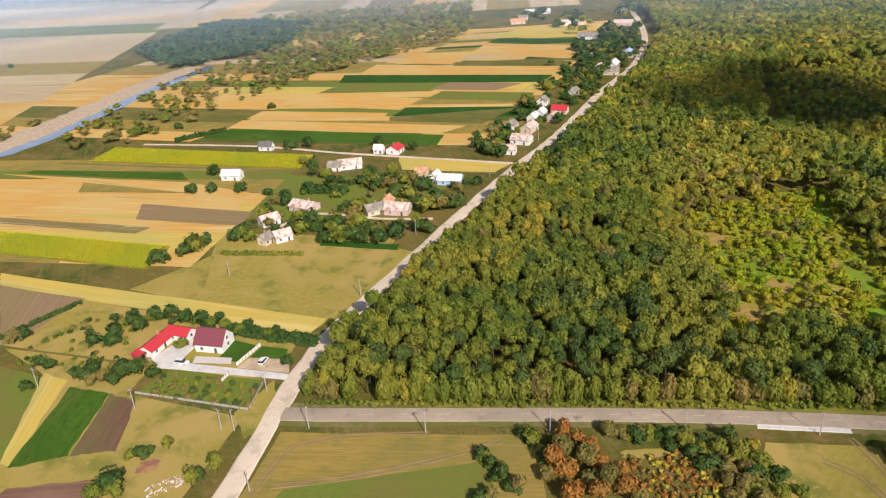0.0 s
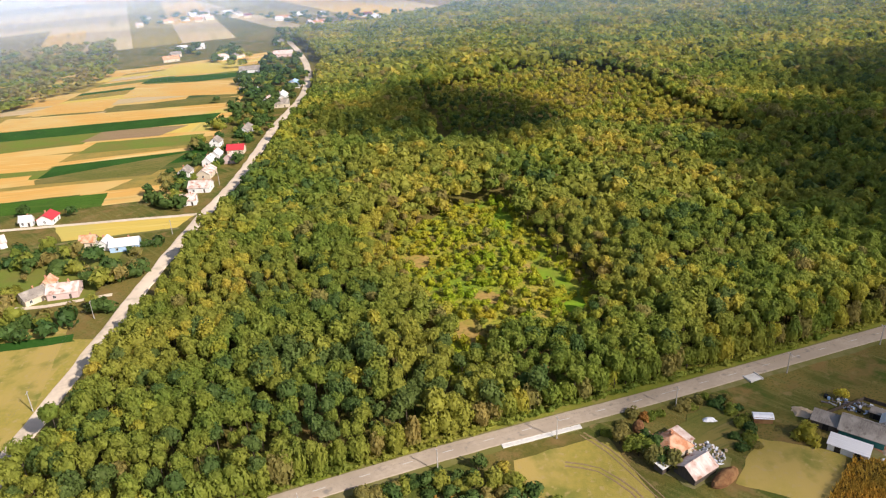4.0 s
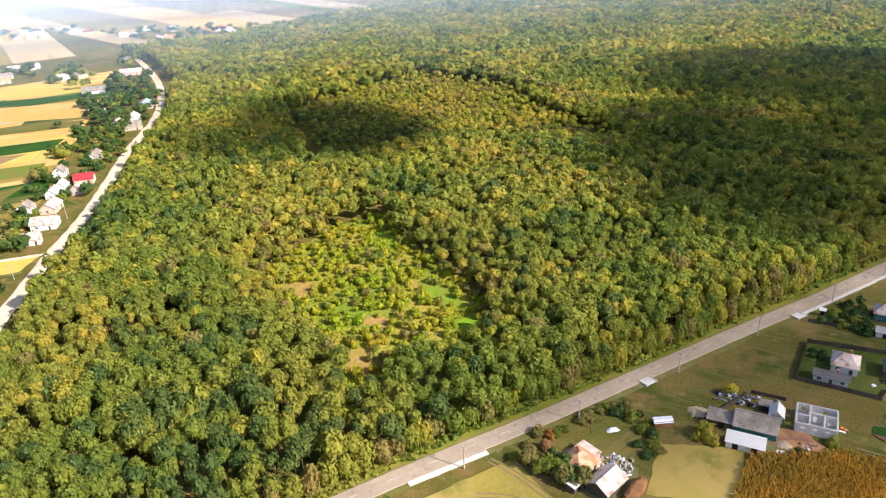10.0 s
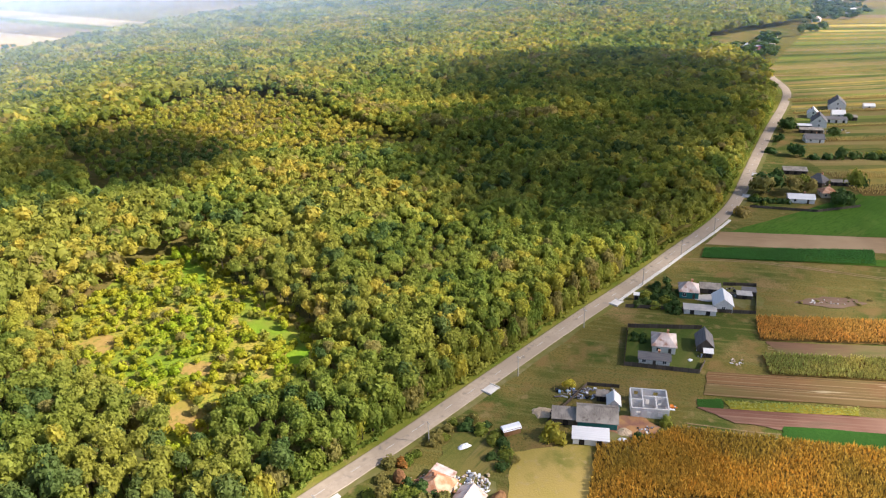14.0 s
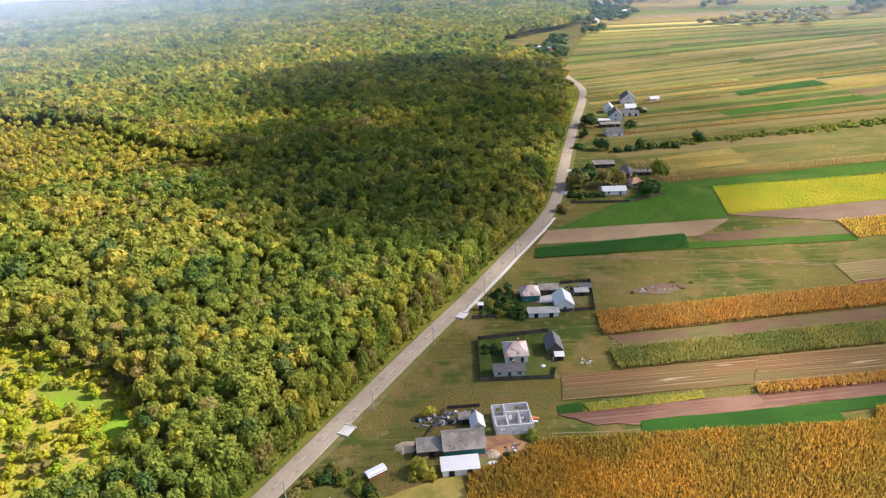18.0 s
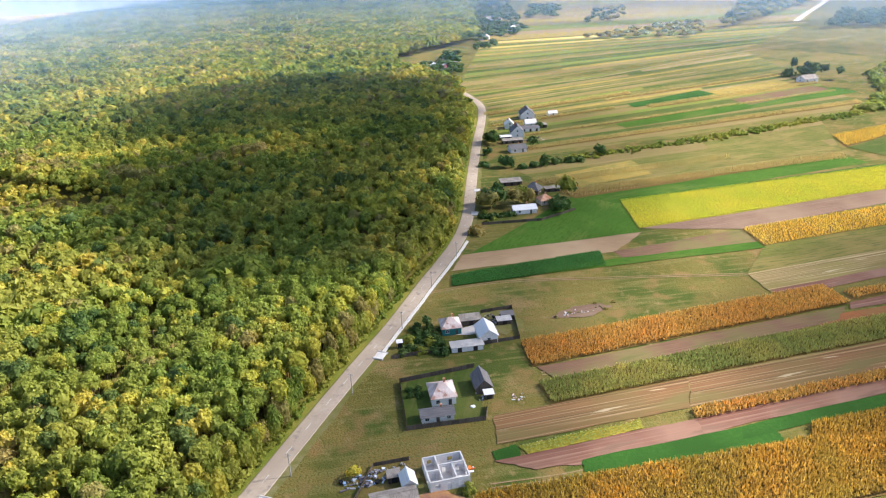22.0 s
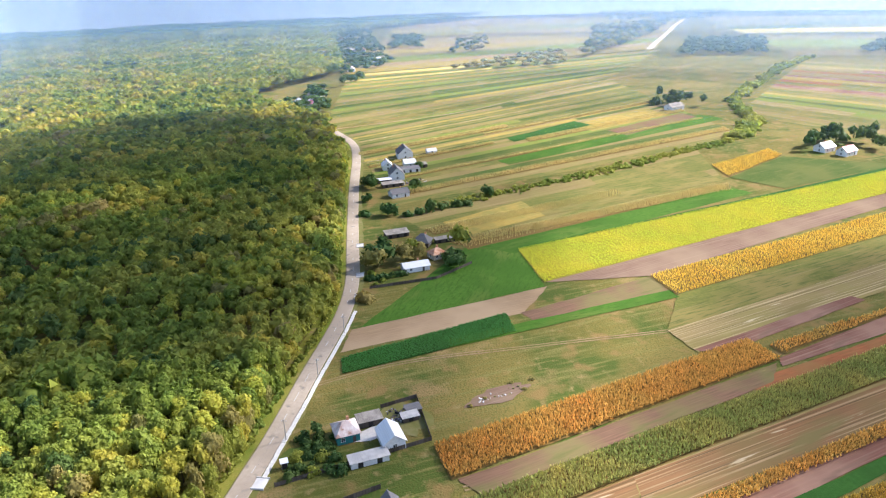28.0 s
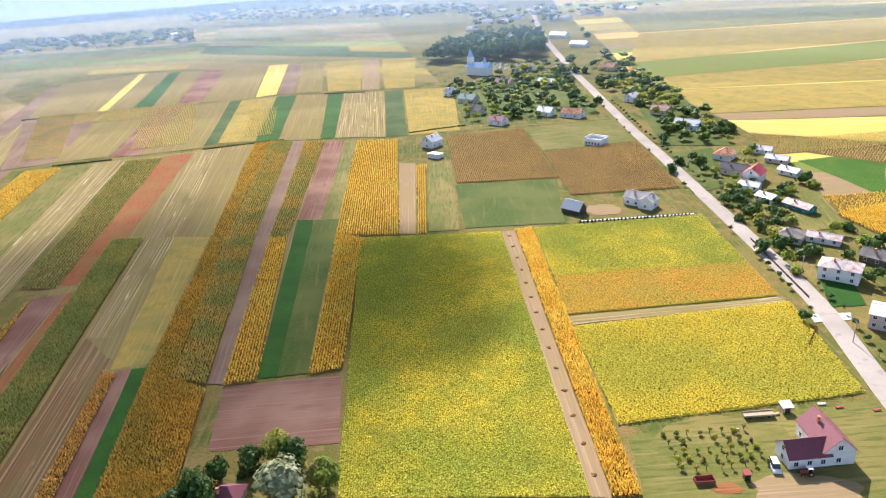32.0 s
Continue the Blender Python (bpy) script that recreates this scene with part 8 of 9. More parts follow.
solid("track", ribbon([(-4, 318), (-30, 322), (-62, 333), (-80, 318)], 2.6, 0.17, 0.3), "gravel", "pale track into the hamlet", "track", kind="structure")

grove([(100, 536), (119, 522), (140, 567), (116, 597)], 9, 3.0, 6, ["leaf_dark", "leaf_dark", "leaf_forest"], "leafy gardens along the forest lane", "copse", 0.35)
grove([(132, 676), (140, 602), (173, 629), (212, 727), (226, 821), (195, 826), (146, 747)], 13, 4.2, 8, ["leaf_dark", "leaf_dark", "leaf_forest"], "leafy gardens along the forest lane", "copse", 0.35)
grove([(147, 846), (171, 803), (205, 946), (182, 1000)], 17, 4.6, 9, ["leaf_dark", "leaf_dark", "leaf_forest"], "leafy gardens along the forest lane", "copse", 0.35)
grove([(114, 948), (151, 914), (162, 988), (126, 1004)], 17, 3.6, 5, ["leaf_dark", "leaf_dark", "leaf_forest"], "leafy gardens along the forest lane", "copse", 0.35)
grove([(246, 969), (218, 805), (216, 764), (275, 973), (282, 1077)], 15, 4.5, 9, ["leaf_dark", "leaf_dark", "leaf_forest"], "leafy gardens along the forest lane", "copse", 0.35)

# ---- river, its woods and the plain beyond ----
solid("river_bank", ribbon([(-420, 400), (-330, 455), (-300, 520), (-282, 600), (-268, 680), (-240, 760)], 44, 0.06, 6), "sand", "pale sandy river bank", "river bank", kind="structure")
solid("river", ribbon([(-420, 385), (-322, 440), (-284, 500), (-268, 580), (-256, 655), (-228, 760)], 13, 0.12, 2), "water", "grey-blue shallow river", "river", kind="structure")
grove([(-268, 470), (-200, 480), (-165, 560), (-100, 690), (-20, 800), (-40, 860), (-190, 800), (-250, 680), (-262, 560)], 13, 4.0, 6.0, ["leaf_olive", "leaf_forest"], "scattered riverside willows and scrub", "scrub", 0.35)
grove([(-160, 640), (-90, 690), (40, 850), (70, 1160), (-250, 1130), (-200, 860)], 12, 5.0, 8.0, ["leaf_forest", "leaf_olive"], "riverside woodland", "woodland", 0.25)
grove([(-345, 865), (-300, 1090), (-160, 1010), (-165, 835), (-268, 748)], 8.5, 5.5, 10, "leaf_pine", "dark pine plantation beside the river", "woodland")
grove([(-360, 420), (-318, 470), (-300, 560), (-318, 560), (-360, 480)], 9, 3.0, 3.5, "leaf_olive", "grey scrub on the far river bank", "scrub", 0.5)
for x, y in ((-187, 515), (-210, 505), (-232, 497), (-205, 600), (-128, 560), (-420, 640), (-470, 820), (-520, 700)):
    tree(x, y, 3.5, 5.5, "leaf_dark", "low", "alone on the open grass", "lone trees", 1.2)

# ---- cottage under trees in the corn ----
house(205.2, -41.0, 13, 7.8, 7.4, 2.8, 2.6, "hip", "cream", "roof_maroon", "small cottage with a brown-red hipped roof", 2)
shed(191.4, -37.8, 85, 6.4, 5.4, 2.4, 0.8, "plank", "roof_white", "shed with a pale sheet roof under trees")
for x, y, rr, h, mt, sh in ((210.5, -37.0, 4.2, 12, "leaf_dark", "tall"), (192.5, -46.5, 5.8, 11, "leaf_grey", "round"), (195.5, -58.5, 3.6, 7.5, "leaf_dark", "round"), (182.7, -51.5, 3.6, 9, "leaf_forest", "round"),
                            (198.4, -30.0, 4.3, 6, "leaf_light", "low"), (207.5, -25.5, 4.6, 11, "leaf_dark", "tall"), (213.5, -31, 3.4, 9, "leaf_dark", "round"), (202.5, -20.5, 3.6, 8, "leaf_dark", "round")):
    tree(x, y, rr * 1.15, h * 1.08, mt, sh, "round the cottage in the fields", "cottage trees", 1.2)
for x, y in ((207.5, -51.5), (203, -53), (199.5, -50.5), (188.5, -56), (186.5, -44)):
    shrub(x, y, 2.1, "leaf_dark", "behind the cottage", 1.0)
patch("lawn", "dull green grass round the cottage", 197, -42, 15, 13, 0, "meadow_dull", 0.20)
for x, y, mt in ((*(211.9, -29.7), "leaf_dark"), (*(213.7, -41.5), "leaf_dark"), (*(214.3, -36.5), "leaf_pine"), (*(196.9, -59.0), "leaf_dark"), (*(200.5, -58.5), "leaf_forest"), (*(207.3, -20.0), "leaf_dark"), (*(185.0, -51.9), "leaf_olive"), (*(211.0, -46.7), "leaf_dark"), (*(209.2, -24.9), "leaf_dark"), (*(205.8, -53.8), "leaf_dark")):
    tree(x, y, pick.uniform(3.2, 4.2), pick.uniform(7.5, 10.5), mt, "round", "crowding round the cottage in the fields", "cottage trees", 1.3)

# ---- house with the maroon roof beside the village street ----
RH = 201
house(63.7, -97.2, -69.5, 13.0, 8.2, 4.5, 3.8, "gable", "white", "roof_maroon", "large white house with a steep maroon metal roof", 3, False)
house(69.6, -91.5, 22, 10.4, 6.9, 3.5, 2.9, "gable", "white", "roof_maroon", "white side wing with a maroon metal roof", 3, False, False)
vehicle(76.3, -86.2, 100, 4.8, 2.0, 2.1, "carwhite", "van", "white van parked beside the maroon roofed house", 0.6)


def tractor(x, y, turn):
    root = thing("tractor", pose(x, y, 0, 0, 0, turn), "small old tractor parked at the house wall", "tractor", "parked vehicles")
    part("bonnet", Form().box(0.1, -0.35, 0.8, 1.8, 0.35, 1.35), "rust", root, "faded red bonnet")
    part("seat", Form().box(-0.7, -0.3, 1.0, -0.2, 0.3, 1.15).box(-0.75, -0.3, 1.15, -0.65, 0.3, 1.5), "rubber", root)
    part("canopy", Form().box(-1.0, -0.7, 2.2, 0.3, 0.7, 2.28), "roof_white", root, "pale canopy")
    for px, py in ((-0.95, -0.62), (-0.95, 0.62), (0.2, -0.62), (0.2, 0.62)):
        part("post", Form().box(px - 0.03, py - 0.03, 0.9, px + 0.03, py + 0.03, 2.2), "metal", root)
    for sx, rad in ((-0.6, 0.75), (1.4, 0.42)):
        for sy in (-0.75, 0.75):
            w = part("wheel", Form().tube(rad, rad, -0.17, 0.17, 14), "rubber", root, m=pose(sx, sy, rad, 90))
            part("rim", Form().tube(rad * 0.5, rad * 0.5, -0.18, 0.18, 10), "orange", w)


tractor(69.0, -85.6, 15)
trailer = thing("trailer", pose(78.5, -107.6, 0, 0, 0, -160), "long pale flat trailer on the grass", "trailer")
part("bed", Form().box(-4.2, -1.1, 0.7, 4.2, 1.1, 0.95).box(-4.2, -1.1, 0.95, 4.2, -1.0, 1.25).box(-4.2, 1.0, 0.95, 4.2, 1.1, 1.25), "wood", trailer)
for sx in (-2.6, 2.6):
    for sy in (-0.9, 0.9):
        part("wheel", Form().tube(0.35, 0.35, -0.12, 0.12, 10), "rubber", trailer, m=pose(sx, sy, 0.35, 90))
shed(71.2, -111.9, RH, 2.6, 2.2, 2.0, 0.3, "wood", "roof_white", "small pale garden hut")
shed(83.2, -80.6, RH, 1.3, 1.3, 1.9, 0.2, "rust", "rust", "narrow red wooden garden privy")
for x, y, mt, lab in ((61.4, -117.2, "tarp", "white garden bench set on the grass"), (57.0, -116.8, "rust", "red wooden bench on the grass"), (47.6, -117.7, "rust", "rusty red feeding trough on the grass"), (84.9, -99.8, "wood", "pale plank table on the grass"), (74, -109.5, "wood", "pale plank bench on the grass")):
    b = thing("bench", pose(x, y, 0, 0, 0, RH), lab, "bench", "garden furniture")
    part("seat", Form().box(-1.1, -0.3, 0.42, 1.1, 0.3, 0.52), mt, b)
    for sx in (-0.9, 0.9):
        part("leg", Form().box(sx - 0.06, -0.25, 0, sx + 0.06, 0.25, 0.42), mt, b)
barrel = thing("water_barrel", pose(81.1, -95.9, 0), "black plastic water barrel on the grass", "barrel")
part("drum", Form().tube(0.4, 0.42, 0, 0.5, 12).tube(0.42, 0.38, 0.5, 1.0, 12), "rubber", barrel)
part("rim", Form().tube(0.44, 0.44, 0.96, 1.02, 12), "rubber", barrel)
container = thing("open_container", pose(93.0, -77.0, 0, 0, 0, RH), "rusty red open container among weeds", "container")
part("hull", Form().box(-2.4, -1.1, 0, 2.4, -1.0, 1.2).box(-2.4, 1.0, 0, 2.4, 1.1, 1.2).box(-2.4, -1.0, 0, -2.3, 1.0, 1.2).box(2.3, -1.0, 0, 2.4, 1.0, 1.2).box(-2.3, -1.0, 0, 2.3, 1.0, 0.15), "rust", container)
patch("weed_patch", "rust-brown weeds beside the container", 87.5, -76.0, 3.5, 2.2, 20, "soil_red", 0.15, 20, "structure")
patch("yard", "bare tan earth before the house", 70, -79, 14, 7, 20, "ploughed_tan", 0.13)
patch("lawn", "mown yellow-green orchard grass", 86, -94, 20, 12, 20, "meadow_dull", 0.11)
ot = random.Random(8)
for i in range(8):
    for j in range(5):
        x, y = 103 - i * 2.9 - j * 1.3, -92.5 - i * 1.1 + j * 3.2
        if ot.random() < 0.9:
            tree(x + ot.uniform(-0.5, 0.5), y + ot.uniform(-0.5, 0.5), ot.uniform(0.5, 0.95), ot.uniform(1.4, 2.3), ot.choice(("leaf_forest", "leaf_olive", "leaf_light")), "low", "in rows in the young orchard", "young orchard", 1.1)
for i in range(14):
    a = Vector((177, -229)).lerp(Vector((116.5, -66)), (i + 0.4) / 14)
    patch("weed_pile", "small dark pile of pulled stalks on the bare strip", a.x, a.y, 1.1, 0.8, i * 37, "hay", 0.12, 12, "", 0.35)

# ---- village street ----
house(121.0, -277, -21, 13, 8, 4.0, 2.6, "gable", "white", "roof_ash", "white house with a pale grey roof beside the street", 3)
house(116.5, -273, 69, 8, 7, 4.0, 2.4, "gable", "white", "roof_ash", "white gabled wing with a pale grey roof", 1, False, False)
house(151, -260, -26, 10, 6.5, 2.8, 3.4, "gable", "plank", "roof_white", "dark plank barn with a steep white roof", 0, True, False, name="barn", category="barn")
patch("yard", "pale trodden gravel yard", 137, -266, 9, 8, 0, "ploughed_tan", 0.16)
hedge((146, -246), (97, -264), 0.6, 1.8, "leaf_pine", "row of small dark evergreens along the yard", 1.7)
slab("path", "pale concrete strip along the evergreens", (146, -247.5), (95, -266), (95, -267.4), (146, -249), "concrete", 0.2)
rough = thing("unfinished_house", pose(155, -388, 0, 0, 0, -22), "white roofless house under construction", "house")
part("wall", Form().box(-6, -5, 0, 6, -4.6, 5.0).box(-6, 4.6, 0, 6, 5, 4.4).box(-6, -4.6, 0, -5.6, 4.6, 4.6).box(5.6, -4.6, 0, 6, 4.6, 5.2), "white", rough)
part("floor_slab", Form().box(-5.6, -4.6, 2.6, 5.6, 4.6, 2.8), "concrete", rough)
# shaded window holes imitated by near-black panels on the wall
for i in range(5):
    part("opening", Form().box(-0.5, -0.05, 0, 0.5, 0.05, 1.3), "dark", rough, m=pose(-4.4 + i * 2.2, 5.03, 1.0))
house(262, -372, 70, 11, 9, 4.4, 3.4, "gable", "white", "roof_white", "tall white house at the field track", 2)
shed(251, -346, -20, 8, 6, 2.4, 0.5, "white", "roof_white", "white garage with a flat pale roof")
S = ((78, -364, 65, 11, 10, 3.4, 3.0, "hip", "roof_tile", "white"), (74, -334, -22, 14, 8, 3.4, 2.6, "gable", "roof_dark", "cream"), (65, -323, 68, 11, 9, 4.8, 3.4, "gable", "roof_red", "white"), (56, -378, -22, 10, 6, 2.6, 1.8, "gable", "roof_white", "white"),
     (50, -359, -25, 12, 6, 2.6, 1.8, "gable", "roof_white", "pink"), (46, -336, -40, 11, 6, 2.6, 1.6, "gable", "roof_white", "white"))
for x, y, rot, L, W, h, rh, roof, top, wall in S:
    house(x, y, rot, L, W, h, rh, roof, wall, top, "village house beside the tree-lined street", 2)
for x, y, rot, L, W, h, rh, roof, top, wall in ((68, -308, -22, 10, 6, 2.6, 1.6, "gable", "roof_white", "white"), (61, -291, -40, 9, 7, 2.6, 1.4, "gable", "roof_white", "white"), (48, -280, -45, 14, 6, 2.6, 1.6, "gable", "roof_pink", "teal"),
                                                (56, -241, -20, 10, 9, 3.0, 2.4, "hip", "roof_grey", "cream"), (43, -241, -20, 13, 6, 2.6, 1.4, "gable", "roof_pink", "white"), (43, -205, -18, 14, 9, 5.4, 2.2, "hip", "roof_pink", "white"), (26, -222, -30, 13, 7, 3.0, 2.4, "gable", "roof_grey", "plank")):
    house(x, y, rot, L, W, h, rh, roof, wall, top, "village house behind the street hedge", 3)
house(33, -169, -18, 13, 10, 5.4, 1.6, "gable", "pink", "roof_white", "pale pink two-storey house beside the street", 4)
slab("yard", "pale concrete drive to the pink house", (57.5, -172), (44, -176), (44.5, -171), (56.5, -166.5), "concrete", 0.2)
for x, y, rot, L, W, top, wall in ((232, -437, -20, 12, 9, "roof_maroon", "white"), (202, -468, -20, 12, 9, "roof_white", "white"), (181, -464, -20, 16, 9, "roof_tile", "white"), (118, -478, -20, 13, 10, "roof_maroon", "cream"), (99, -434, -20, 17, 9, "roof_white", "white"), (142, -523, 60, 11, 9, "roof_white", "white")):
    house(x, y, rot, L, W, 3.6, 3.0, "gable", wall, top, "village house on the leafy street", 2)
for x, y, rot, L, W, top, wall in ((176, -669, -20, 16, 11, "roof_tile", "cream"), (227, -838, -20, 22, 12, "roof_white", "white"), (267, -930, -20, 24, 12, "roof_white", "white"), (262, -584, -20, 16, 10, "roof_maroon", "cream"), (222, -584, -20, 16, 10, "roof_white", "white"), (276, -512, -20, 16, 10, "roof_green", "cream"), (301, -539, 60, 9, 8, "roof_white", "white"), (258, -469, -20, 13, 9, "roof_grey", "cream")):
    house(x, y, rot, L, W, 3.8, 3.4, "gable", wall, top, "distant village house among trees", 2)
church = thing("church", pose(303, -645, 0, 0, 0, -20), "white village church with a slim tower and blue-grey roof", "church")
part("nave", Form().box(-14, -5, 0, 12, 5, 8), "white", church)
part("nave_roof", Form().add([(-14.6, -5.6, 7.8), (12.6, -5.6, 7.8), (12.6, 5.6, 7.8), (-14.6, 5.6, 7.8), (-14.6, 0, 12.5), (12.6, 0, 12.5)], [(0, 1, 5, 4), (2, 3, 4, 5), (1, 2, 5), (3, 0, 4), (0, 3, 2, 1)]), "roof_blue", church)
tw = part("tower", Form().box(7.0, -2.6, 0, 12.2, 2.6, 17.5), "white", church)
part("spire", Form().tube(3.4, 2.2, 17.5, 19.5, 8, 9.6).tube(2.6, 0.15, 19.5, 25, 8, 9.6), "roof_blue", tw)
part("cross", Form().box(9.54, -0.08, 25, 9.66, 0.08, 27.2).box(9.54, -0.6, 26.2, 9.66, 0.6, 26.4), "metal", tw)
part("cupola", Form().tube(1.6, 1.4, 11, 14, 8, -8).tube(1.9, 0.1, 14, 18, 8, -8), "roof_blue", church)
st = random.Random(21)
row, rs = smooth_line(EAST_ROAD[1:8], 9.0)
for c, s in zip(row, rs):
    for k in (-1, 1):
        if k < 0 and st.random() < 0.75:
            continue
        x, y = c.x - s.x * k * 5.4, c.y - s.y * k * 5.4
        if c.y > -520 and st.random() < 0.9:
            tree(x, y, st.uniform(0.8, 1.3), st.uniform(2.6, 3.6), "leaf_dark", "round", "clipped small beside the street", "street trees", 0.8)
tree(59.6, -166.5, 2.2, 5.0, "leaf_dark", "round", "beside the street", "street trees")
for x, y in ((77, -301), (71, -298), (75, -284), (79, -292), (70, -273), (63, -271), (62, -253), (61, -244), (59, -234), (69, -252), (77, -261), (83, -283), (51, -309), (56, -304), (61, -381), (92, -332), (98, -356), (41, -329), (36, -251), (24, -241), (74, -273), (40, -218), (66, -240), (64, -228), (62, -215), (60, -205)):
    tree(x - 2, y, st.uniform(2.0, 3.6), st.uniform(4, 7), st.choice(("leaf_dark", "leaf_dark", "leaf_dark", "leaf_forest")), st.choice(("round", "low")), "in the gardens by the street", "garden trees")
for x, y in ((114, -396), (104, -431), (72, -427), (82, -426), (303, -577), (285, -655), (263, -638), (285, -606), (234, -481), (202, -504), (164, -704), (147, -636), (173, -578), (120, -579), (169, -517), (258, -672), (219, -670), (201, -592), (196, -653), (99, -479), (112, -442), (76, -436), (121, -508), (189, -540), (138, -541), (136, -579), (245, -520), (215, -530)):
    tree(x, y, st.uniform(3.5, 5.5), st.uniform(5, 9), "leaf_dark", "round", "in the leafy village", "garden trees")
for x, y in ((115.8, -442.2), (108.7, -429.8), (99.5, -415.3), (90.7, -416.1), (75.0, -417.5), (72.0, -432.8), (62.3, -378.2), (66.2, -365.6), (91.3, -348.8), (103.7, -349.5), (106.4, -332.5), (78.0, -301.9), (73.2, -292.0), (50.4, -301.5), (54.4, -294.8), (41.6, -321.0), (37.1, -315.0),
             (69.6, -268.4), (66.4, -261.4), (60.1, -265.4), (57.5, -262.9), (36.8, -250.5), (31.5, -256.1), (62.6, -237.6), (61.0, -231.6), (67.6, -225.6), (28.4, -237.5), (26.4, -231.9), (53.5, -222.9), (48.6, -227.8), (31.0, -203.3), (34.4, -200.2), (38.0, -217.4), (76.2, -283.1)):
    tree(x, y, st.uniform(2.4, 3.8), st.uniform(4.5, 7), st.choice(("leaf_dark", "leaf_dark", "leaf_dark", "leaf_forest")), "round", "in the gardens by the street", "garden trees")
for x, y in ((142.4, -537.9), (135.3, -571.6), (124.9, -547.6), (135.7, -503.5), (176.6, -597.4), (163.4, -566.1), (169.9, -689.6), (189.3, -766.3), (228.2, -926.1), (240.7, -963.6), (306.6, -563.5), (308.3, -591.2), (291.9, -569.1), (232.8, -474.2), (225.3, -464.9), (225.7, -505.8), (206.0, -479.7), (216.1, -586.3), (204.5, -578.3), (193.3, -536.3), (273.9, -605.7), (251.8, -605.7), (230.2, -578.0), (259.8, -527.1), (204.6, -650.9), (221.4, -651.2), (158.4, -619.9), (191.9, -683.6)):
    tree(x, y, st.uniform(4.0, 6.0), st.uniform(6, 10), "leaf_dark", "round", "in the leafy village", "garden trees")
for a, b in (((509.3, -294.0), (477.6, -312.8)), ((425.3, -346.1), (378.3, -375.6)), ((666.0, -417.2), (601.7, -448.1)), ((290.3, -404.8), (256.0, -429.7)), ((426.6, -542.2), (389.6, -551.1))):
    hedge(a, b, 1.0, 1.3, "leaf_dark", "low dark grassy bank between fields", 1.6)
grove([(400, -720), (360, -860), (280, -880), (258, -760), (310, -720)], 12, 8, 20, "leaf_dark", "tall dark trees round the churchyard", "copse")
grove([(200, -560), (260, -560), (280, -700), (215, -720)], 14, 5, 8, ["leaf_dark", "leaf_forest"], "leafy village gardens", "copse", 0.4)
grove([(110, -480), (165, -560), (200, -760), (170, -760), (120, -580), (80, -470)], 13, 5, 7, ["leaf_dark", "leaf_forest"], "leafy village gardens", "copse", 0.4)
grove([(312.1, -563.4), (214.8, -644.7), (165.4, -478.1), (250.7, -439.0)], 11, 3.4, 6, ["leaf_dark", "leaf_forest"], "leafy gardens between village houses", "copse", 0.45)
grove([(165.0, -666.0), (117.1, -587.1), (72.5, -396.6), (109.7, -399.9)], 9, 3.2, 6, ["leaf_dark", "leaf_dark", "leaf_forest"], "leafy gardens along the street", "copse", 0.35)
grove([(88.4, -340.2), (63.9, -354.3), (49.1, -258.6), (69.5, -235.1)], 8, 2.4, 4.5, ["leaf_dark", "leaf_forest", "leaf_olive"], "leafy gardens along the street", "copse", 0.55)
graves = Form()
for _ in range(150):
    x, y = st.uniform(-45, 45), st.uniform(-18, 18)
    graves.box(x - 0.6, y - 0.15, 0, x + 0.6, y + 0.15, st.uniform(0.9, 1.6))
solid("gravestones", graves, "tarp", "many pale gravestones round the church", "gravestones", kind="stuff", m=pose(285, -690, 0, 0, 0, -25))
STREET_POLES = [(61, -150), (70, -200), (80, -245), (96, -290), (112, -335), (128, -385)]
for x, y in STREET_POLES:
    utility_pole(x - 14, y - 5, 8, 20, "grey power pole in the gardens by the street")
cables([(x - 14, y - 5) for x, y in STREET_POLES], 8)
fence([(56, -184.5), (72, -238)], 1.2, "plank", "dark hedge fence before the street gardens", 3.0)
fence([(57, -161), (60.5, -150)], 1.2, "rust", "rust-red garden fence before a house", 2.2)

# ---- far farms and villages ----
for x, y, rot, L, W, top in ((765, -130, -60, 16, 10, "roof_grey"), (590, -186, -60, 12, 9, "roof_white"), (577, -195, -60, 12, 8, "roof_red"), (562, -229, -60, 13, 9, "roof_red"), (555, -238, -60, 10, 7, "roof_white")):
    house(x, y, rot, L, W, 3.4, 3.0, "gable", "white", top, "lone farmhouse out in the fields", 2)
for x, y in ((799, -132), (812, -128), (790, -152), (775, -160), (603, -182), (612, -190), (620, -200), (624, -206), (619, -220), (613, -233), (600, -215), (587, -225), (572, -247), (565, -256), (610, -226),
             (607, -186), (613, -196), (617, -205), (621, -212), (606, -207), (614, -226), (602, -224), (594, -226), (592, -176), (580, -242), (571, -254), (617, -199), (609, -201), (805, -140), (783, -142)):
    tree(x, y, st.uniform(3.6, 5.2), st.uniform(9, 17), "leaf_dark", "tall", "sheltering the lone farm", "farm trees")


def village(poly, houses, seed, trees=16.0, dens=0.5):
    """A distant village: houses and trees strewn over its ground."""
    r = random.Random(seed)
    lo, hi = np.min(poly, 0), np.max(poly, 0)
    done = 0
    while done < houses:
        q = np.array([[r.uniform(lo[0], hi[0]), r.uniform(lo[1], hi[1])]])
        if inside(q, poly)[0]:
            house(q[0, 0], q[0, 1], r.choice((-20, 70, 10)) + r.uniform(-8, 8), r.uniform(11, 18), r.uniform(8, 12), 3.6, 3.2, "gable", r.choice(("white", "white", "cream")),
                  r.choice(("roof_white", "roof_white", "roof_grey", "roof_tile", "roof_maroon", "roof_pink")), "far village house among trees", 0, False, False)
            done += 1
    grove(poly, trees, 6.0, 9.0, "leaf_dark", "trees of a far village", "copse", dens)


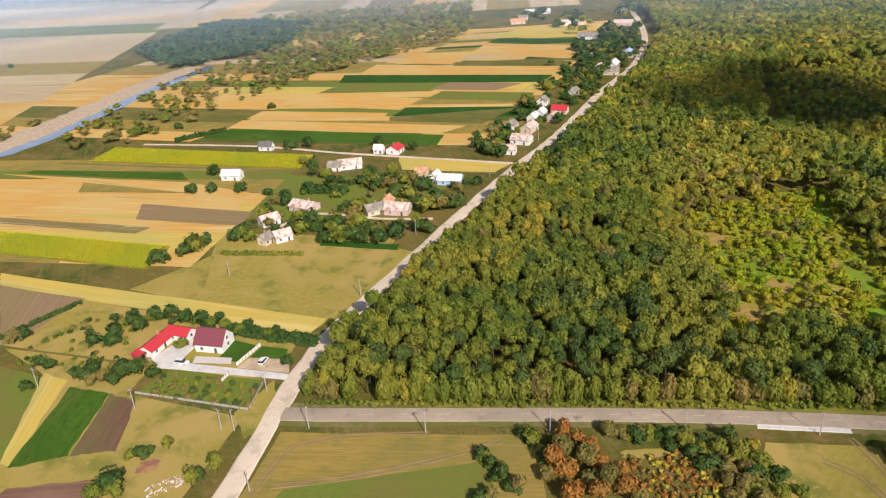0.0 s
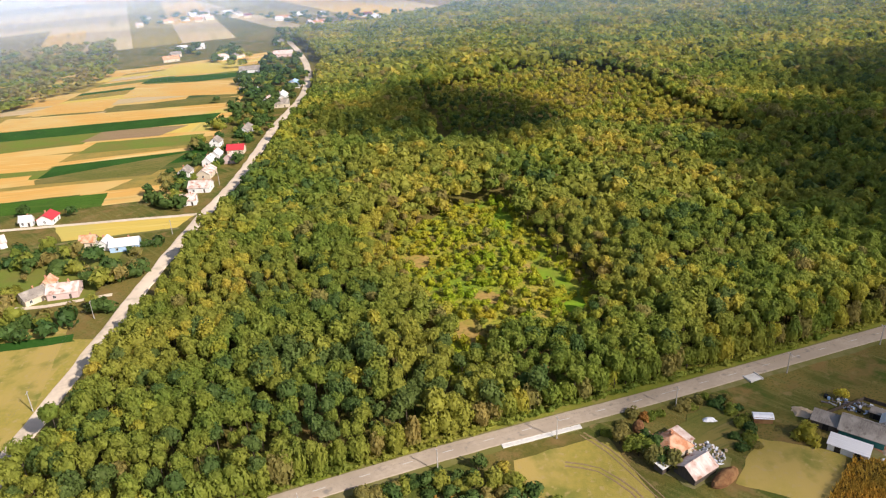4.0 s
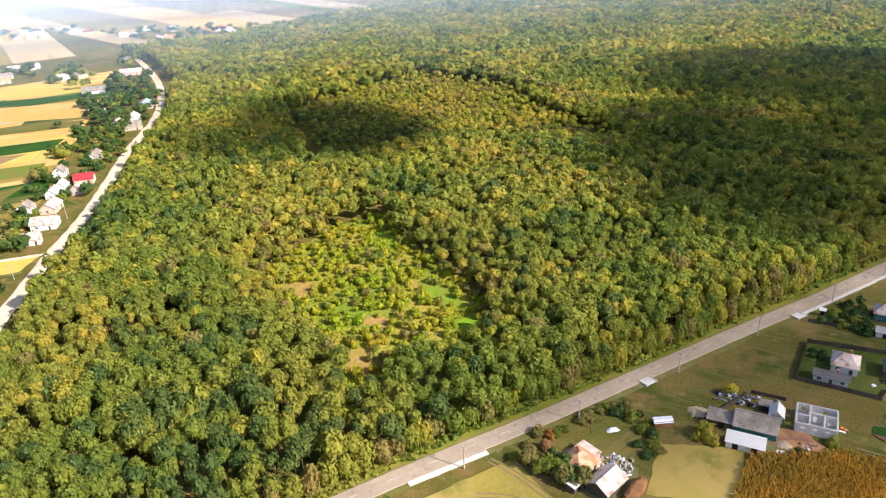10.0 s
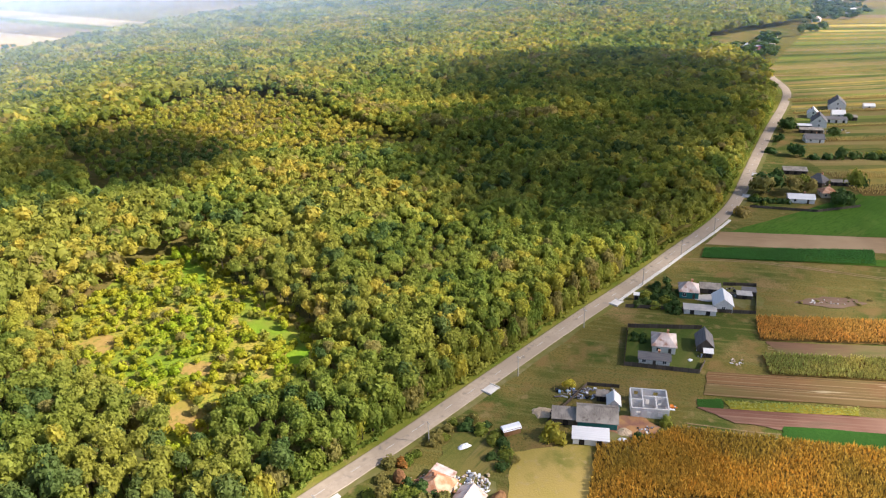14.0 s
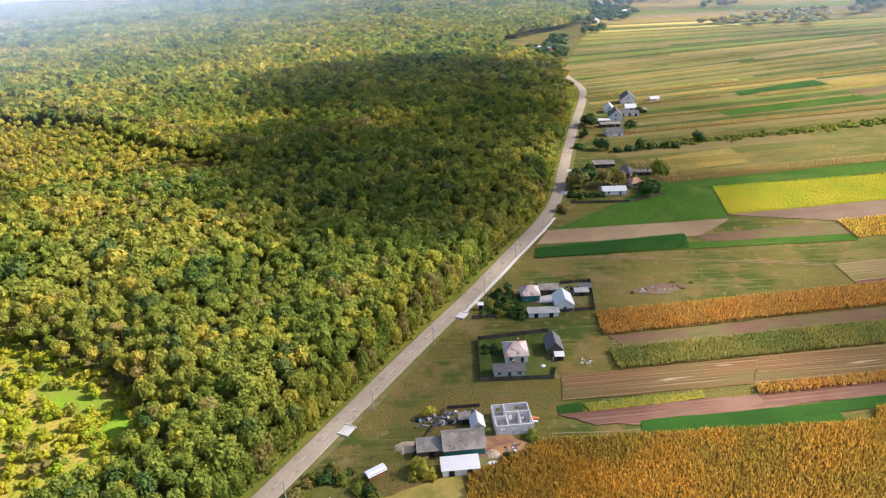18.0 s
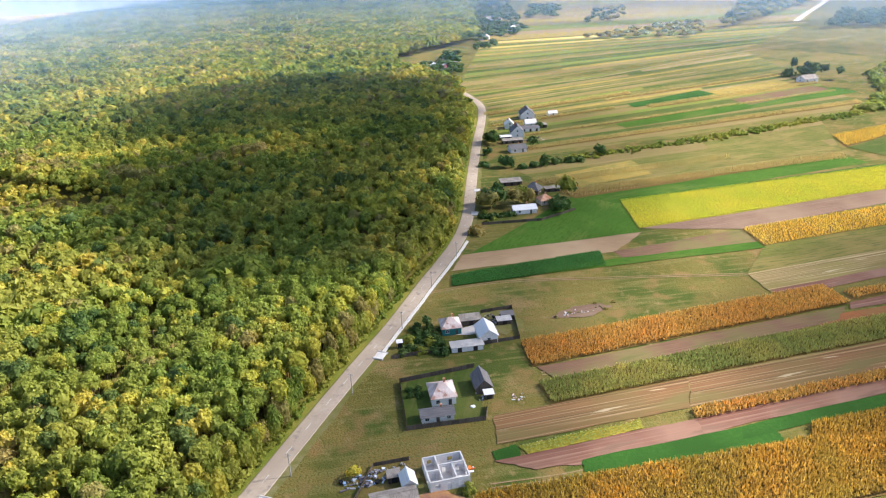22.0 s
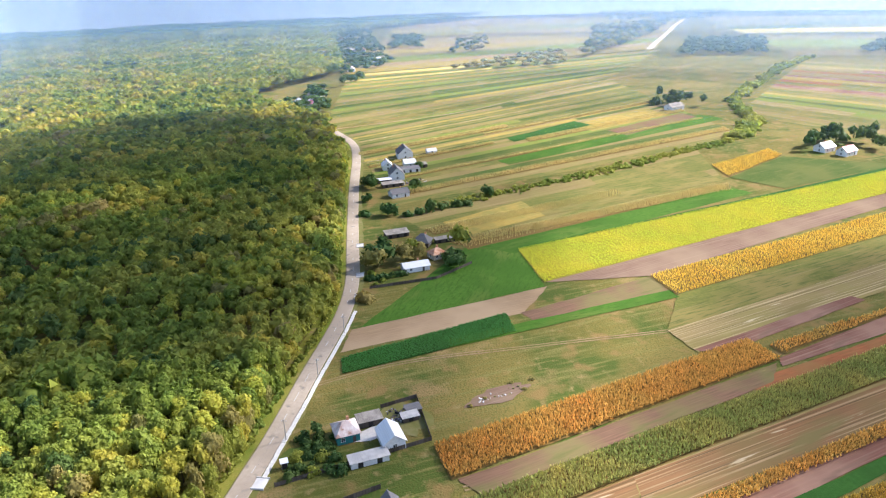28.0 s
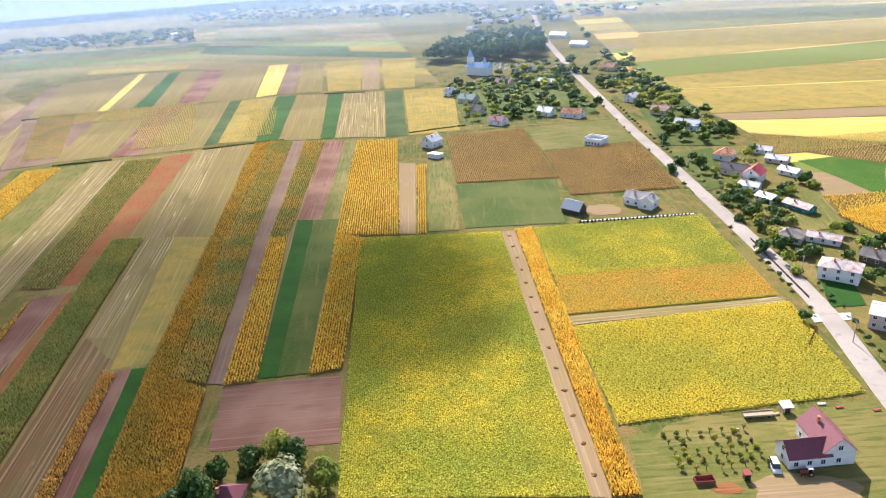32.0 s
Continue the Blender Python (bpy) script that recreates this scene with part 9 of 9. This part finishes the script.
village([(292.0, 1346.0), (552.4, 1136.3), (428.1, 996.6), (332.0, 1116.4)], 26, 41, 26, 0.3)
village([(114.5, 1432.1), (312.2, 1477.6), (280.0, 1336.5), (120.9, 1323.1)], 14, 42, 30, 0.3)
village([(1316.8, -985.2), (994.4, -1124.8), (860.1, -953.1), (1139.2, -823.5)], 16, 43, 18, 0.35)
village([(1331.9, -1570.6), (552.0, -1490.4), (488.6, -1266.0), (1097.0, -1267.5)], 24, 44, 26, 0.3)
village([(410.9, -990.5), (324.4, -1119.5), (139.3, -1327.0), (532.4, -1421.1)], 30, 45, 26, 0.4)
village([(2025.2, 403.5), (1983.6, 296.0), (1220.1, 168.5), (1043.4, 222.4)], 10, 46, 14, 0.4)
village([(856.6, 263.0), (997.0, 244.3), (814.0, 201.9), (767.7, 232.6)], 5, 47, 12, 0.6)
village([(2636.1, -379.0), (2521.8, -885.7), (1937.9, -560.8), (1934.4, -323.8)], 14, 48, 28, 0.3)
village([(1148, -508), (1095, -704), (1294, -853), (1391, -722), (1238, -562)], 7, 49, 12, 0.25)
grove([(1155.0, -107.5), (1586.8, -328.6), (1881.1, -447.3), (1772.2, -250.8)], 16, 8, 13, ["leaf_dark", "leaf_olive"], "copse along the far stream", "copse", 0.15)
grove([(1101.4, 89.2), (1107.2, -83.7), (1315.1, -106.7), (1236.7, -15.8)], 14, 6, 8, ["leaf_olive", "leaf_grey"], "grey-green willows along the stream", "copse", 0.2)
grove([(1189.8, -265.2), (1174.6, -385.0), (1362.8, -452.8), (1397.9, -338.1)], 15, 7, 11, "leaf_dark", "dark copse round a farm", "copse", 0.2)
grove([(1447.7, 195.4), (1429.9, 132.4), (1676.3, 141.2), (1697.0, 203.2)], 15, 7, 10, "leaf_dark", "dark copse among the fields", "copse", 0.2)
grove([(1320.1, 81.2), (1366.5, 12.6), (1632.6, 10.4), (1522.8, 70.0)], 16, 6, 9, ["leaf_dark", "leaf_olive"], "copse among the fields", "copse", 0.4)
solid("track", ribbon([(1300, -245), (1420, -290), (1600, -360), (1790, -430), (1970, -506)], 9, 0.2, 1.5), "gravel", "pale gravel road to the far village", "track", kind="structure")

# ---- the trees too far off to tell apart, one mass for each kind of leaf ----
for mat, rows in far_trees.items():
    a = np.array(rows)
    half = np.maximum(a[:, 2] * 1.05, (a[:, 3] - 1) * 0.45)
    tagged(new("far_trees", spread_out(MIDDLE, np.column_stack([a[:, :2], a[:, 3] - half]), np.column_stack([a[:, 2] * 1.05, half]), mat, "far_trees")), f"{NAMES[mat]} trees among far houses and farms", "trees", kind="stuff")
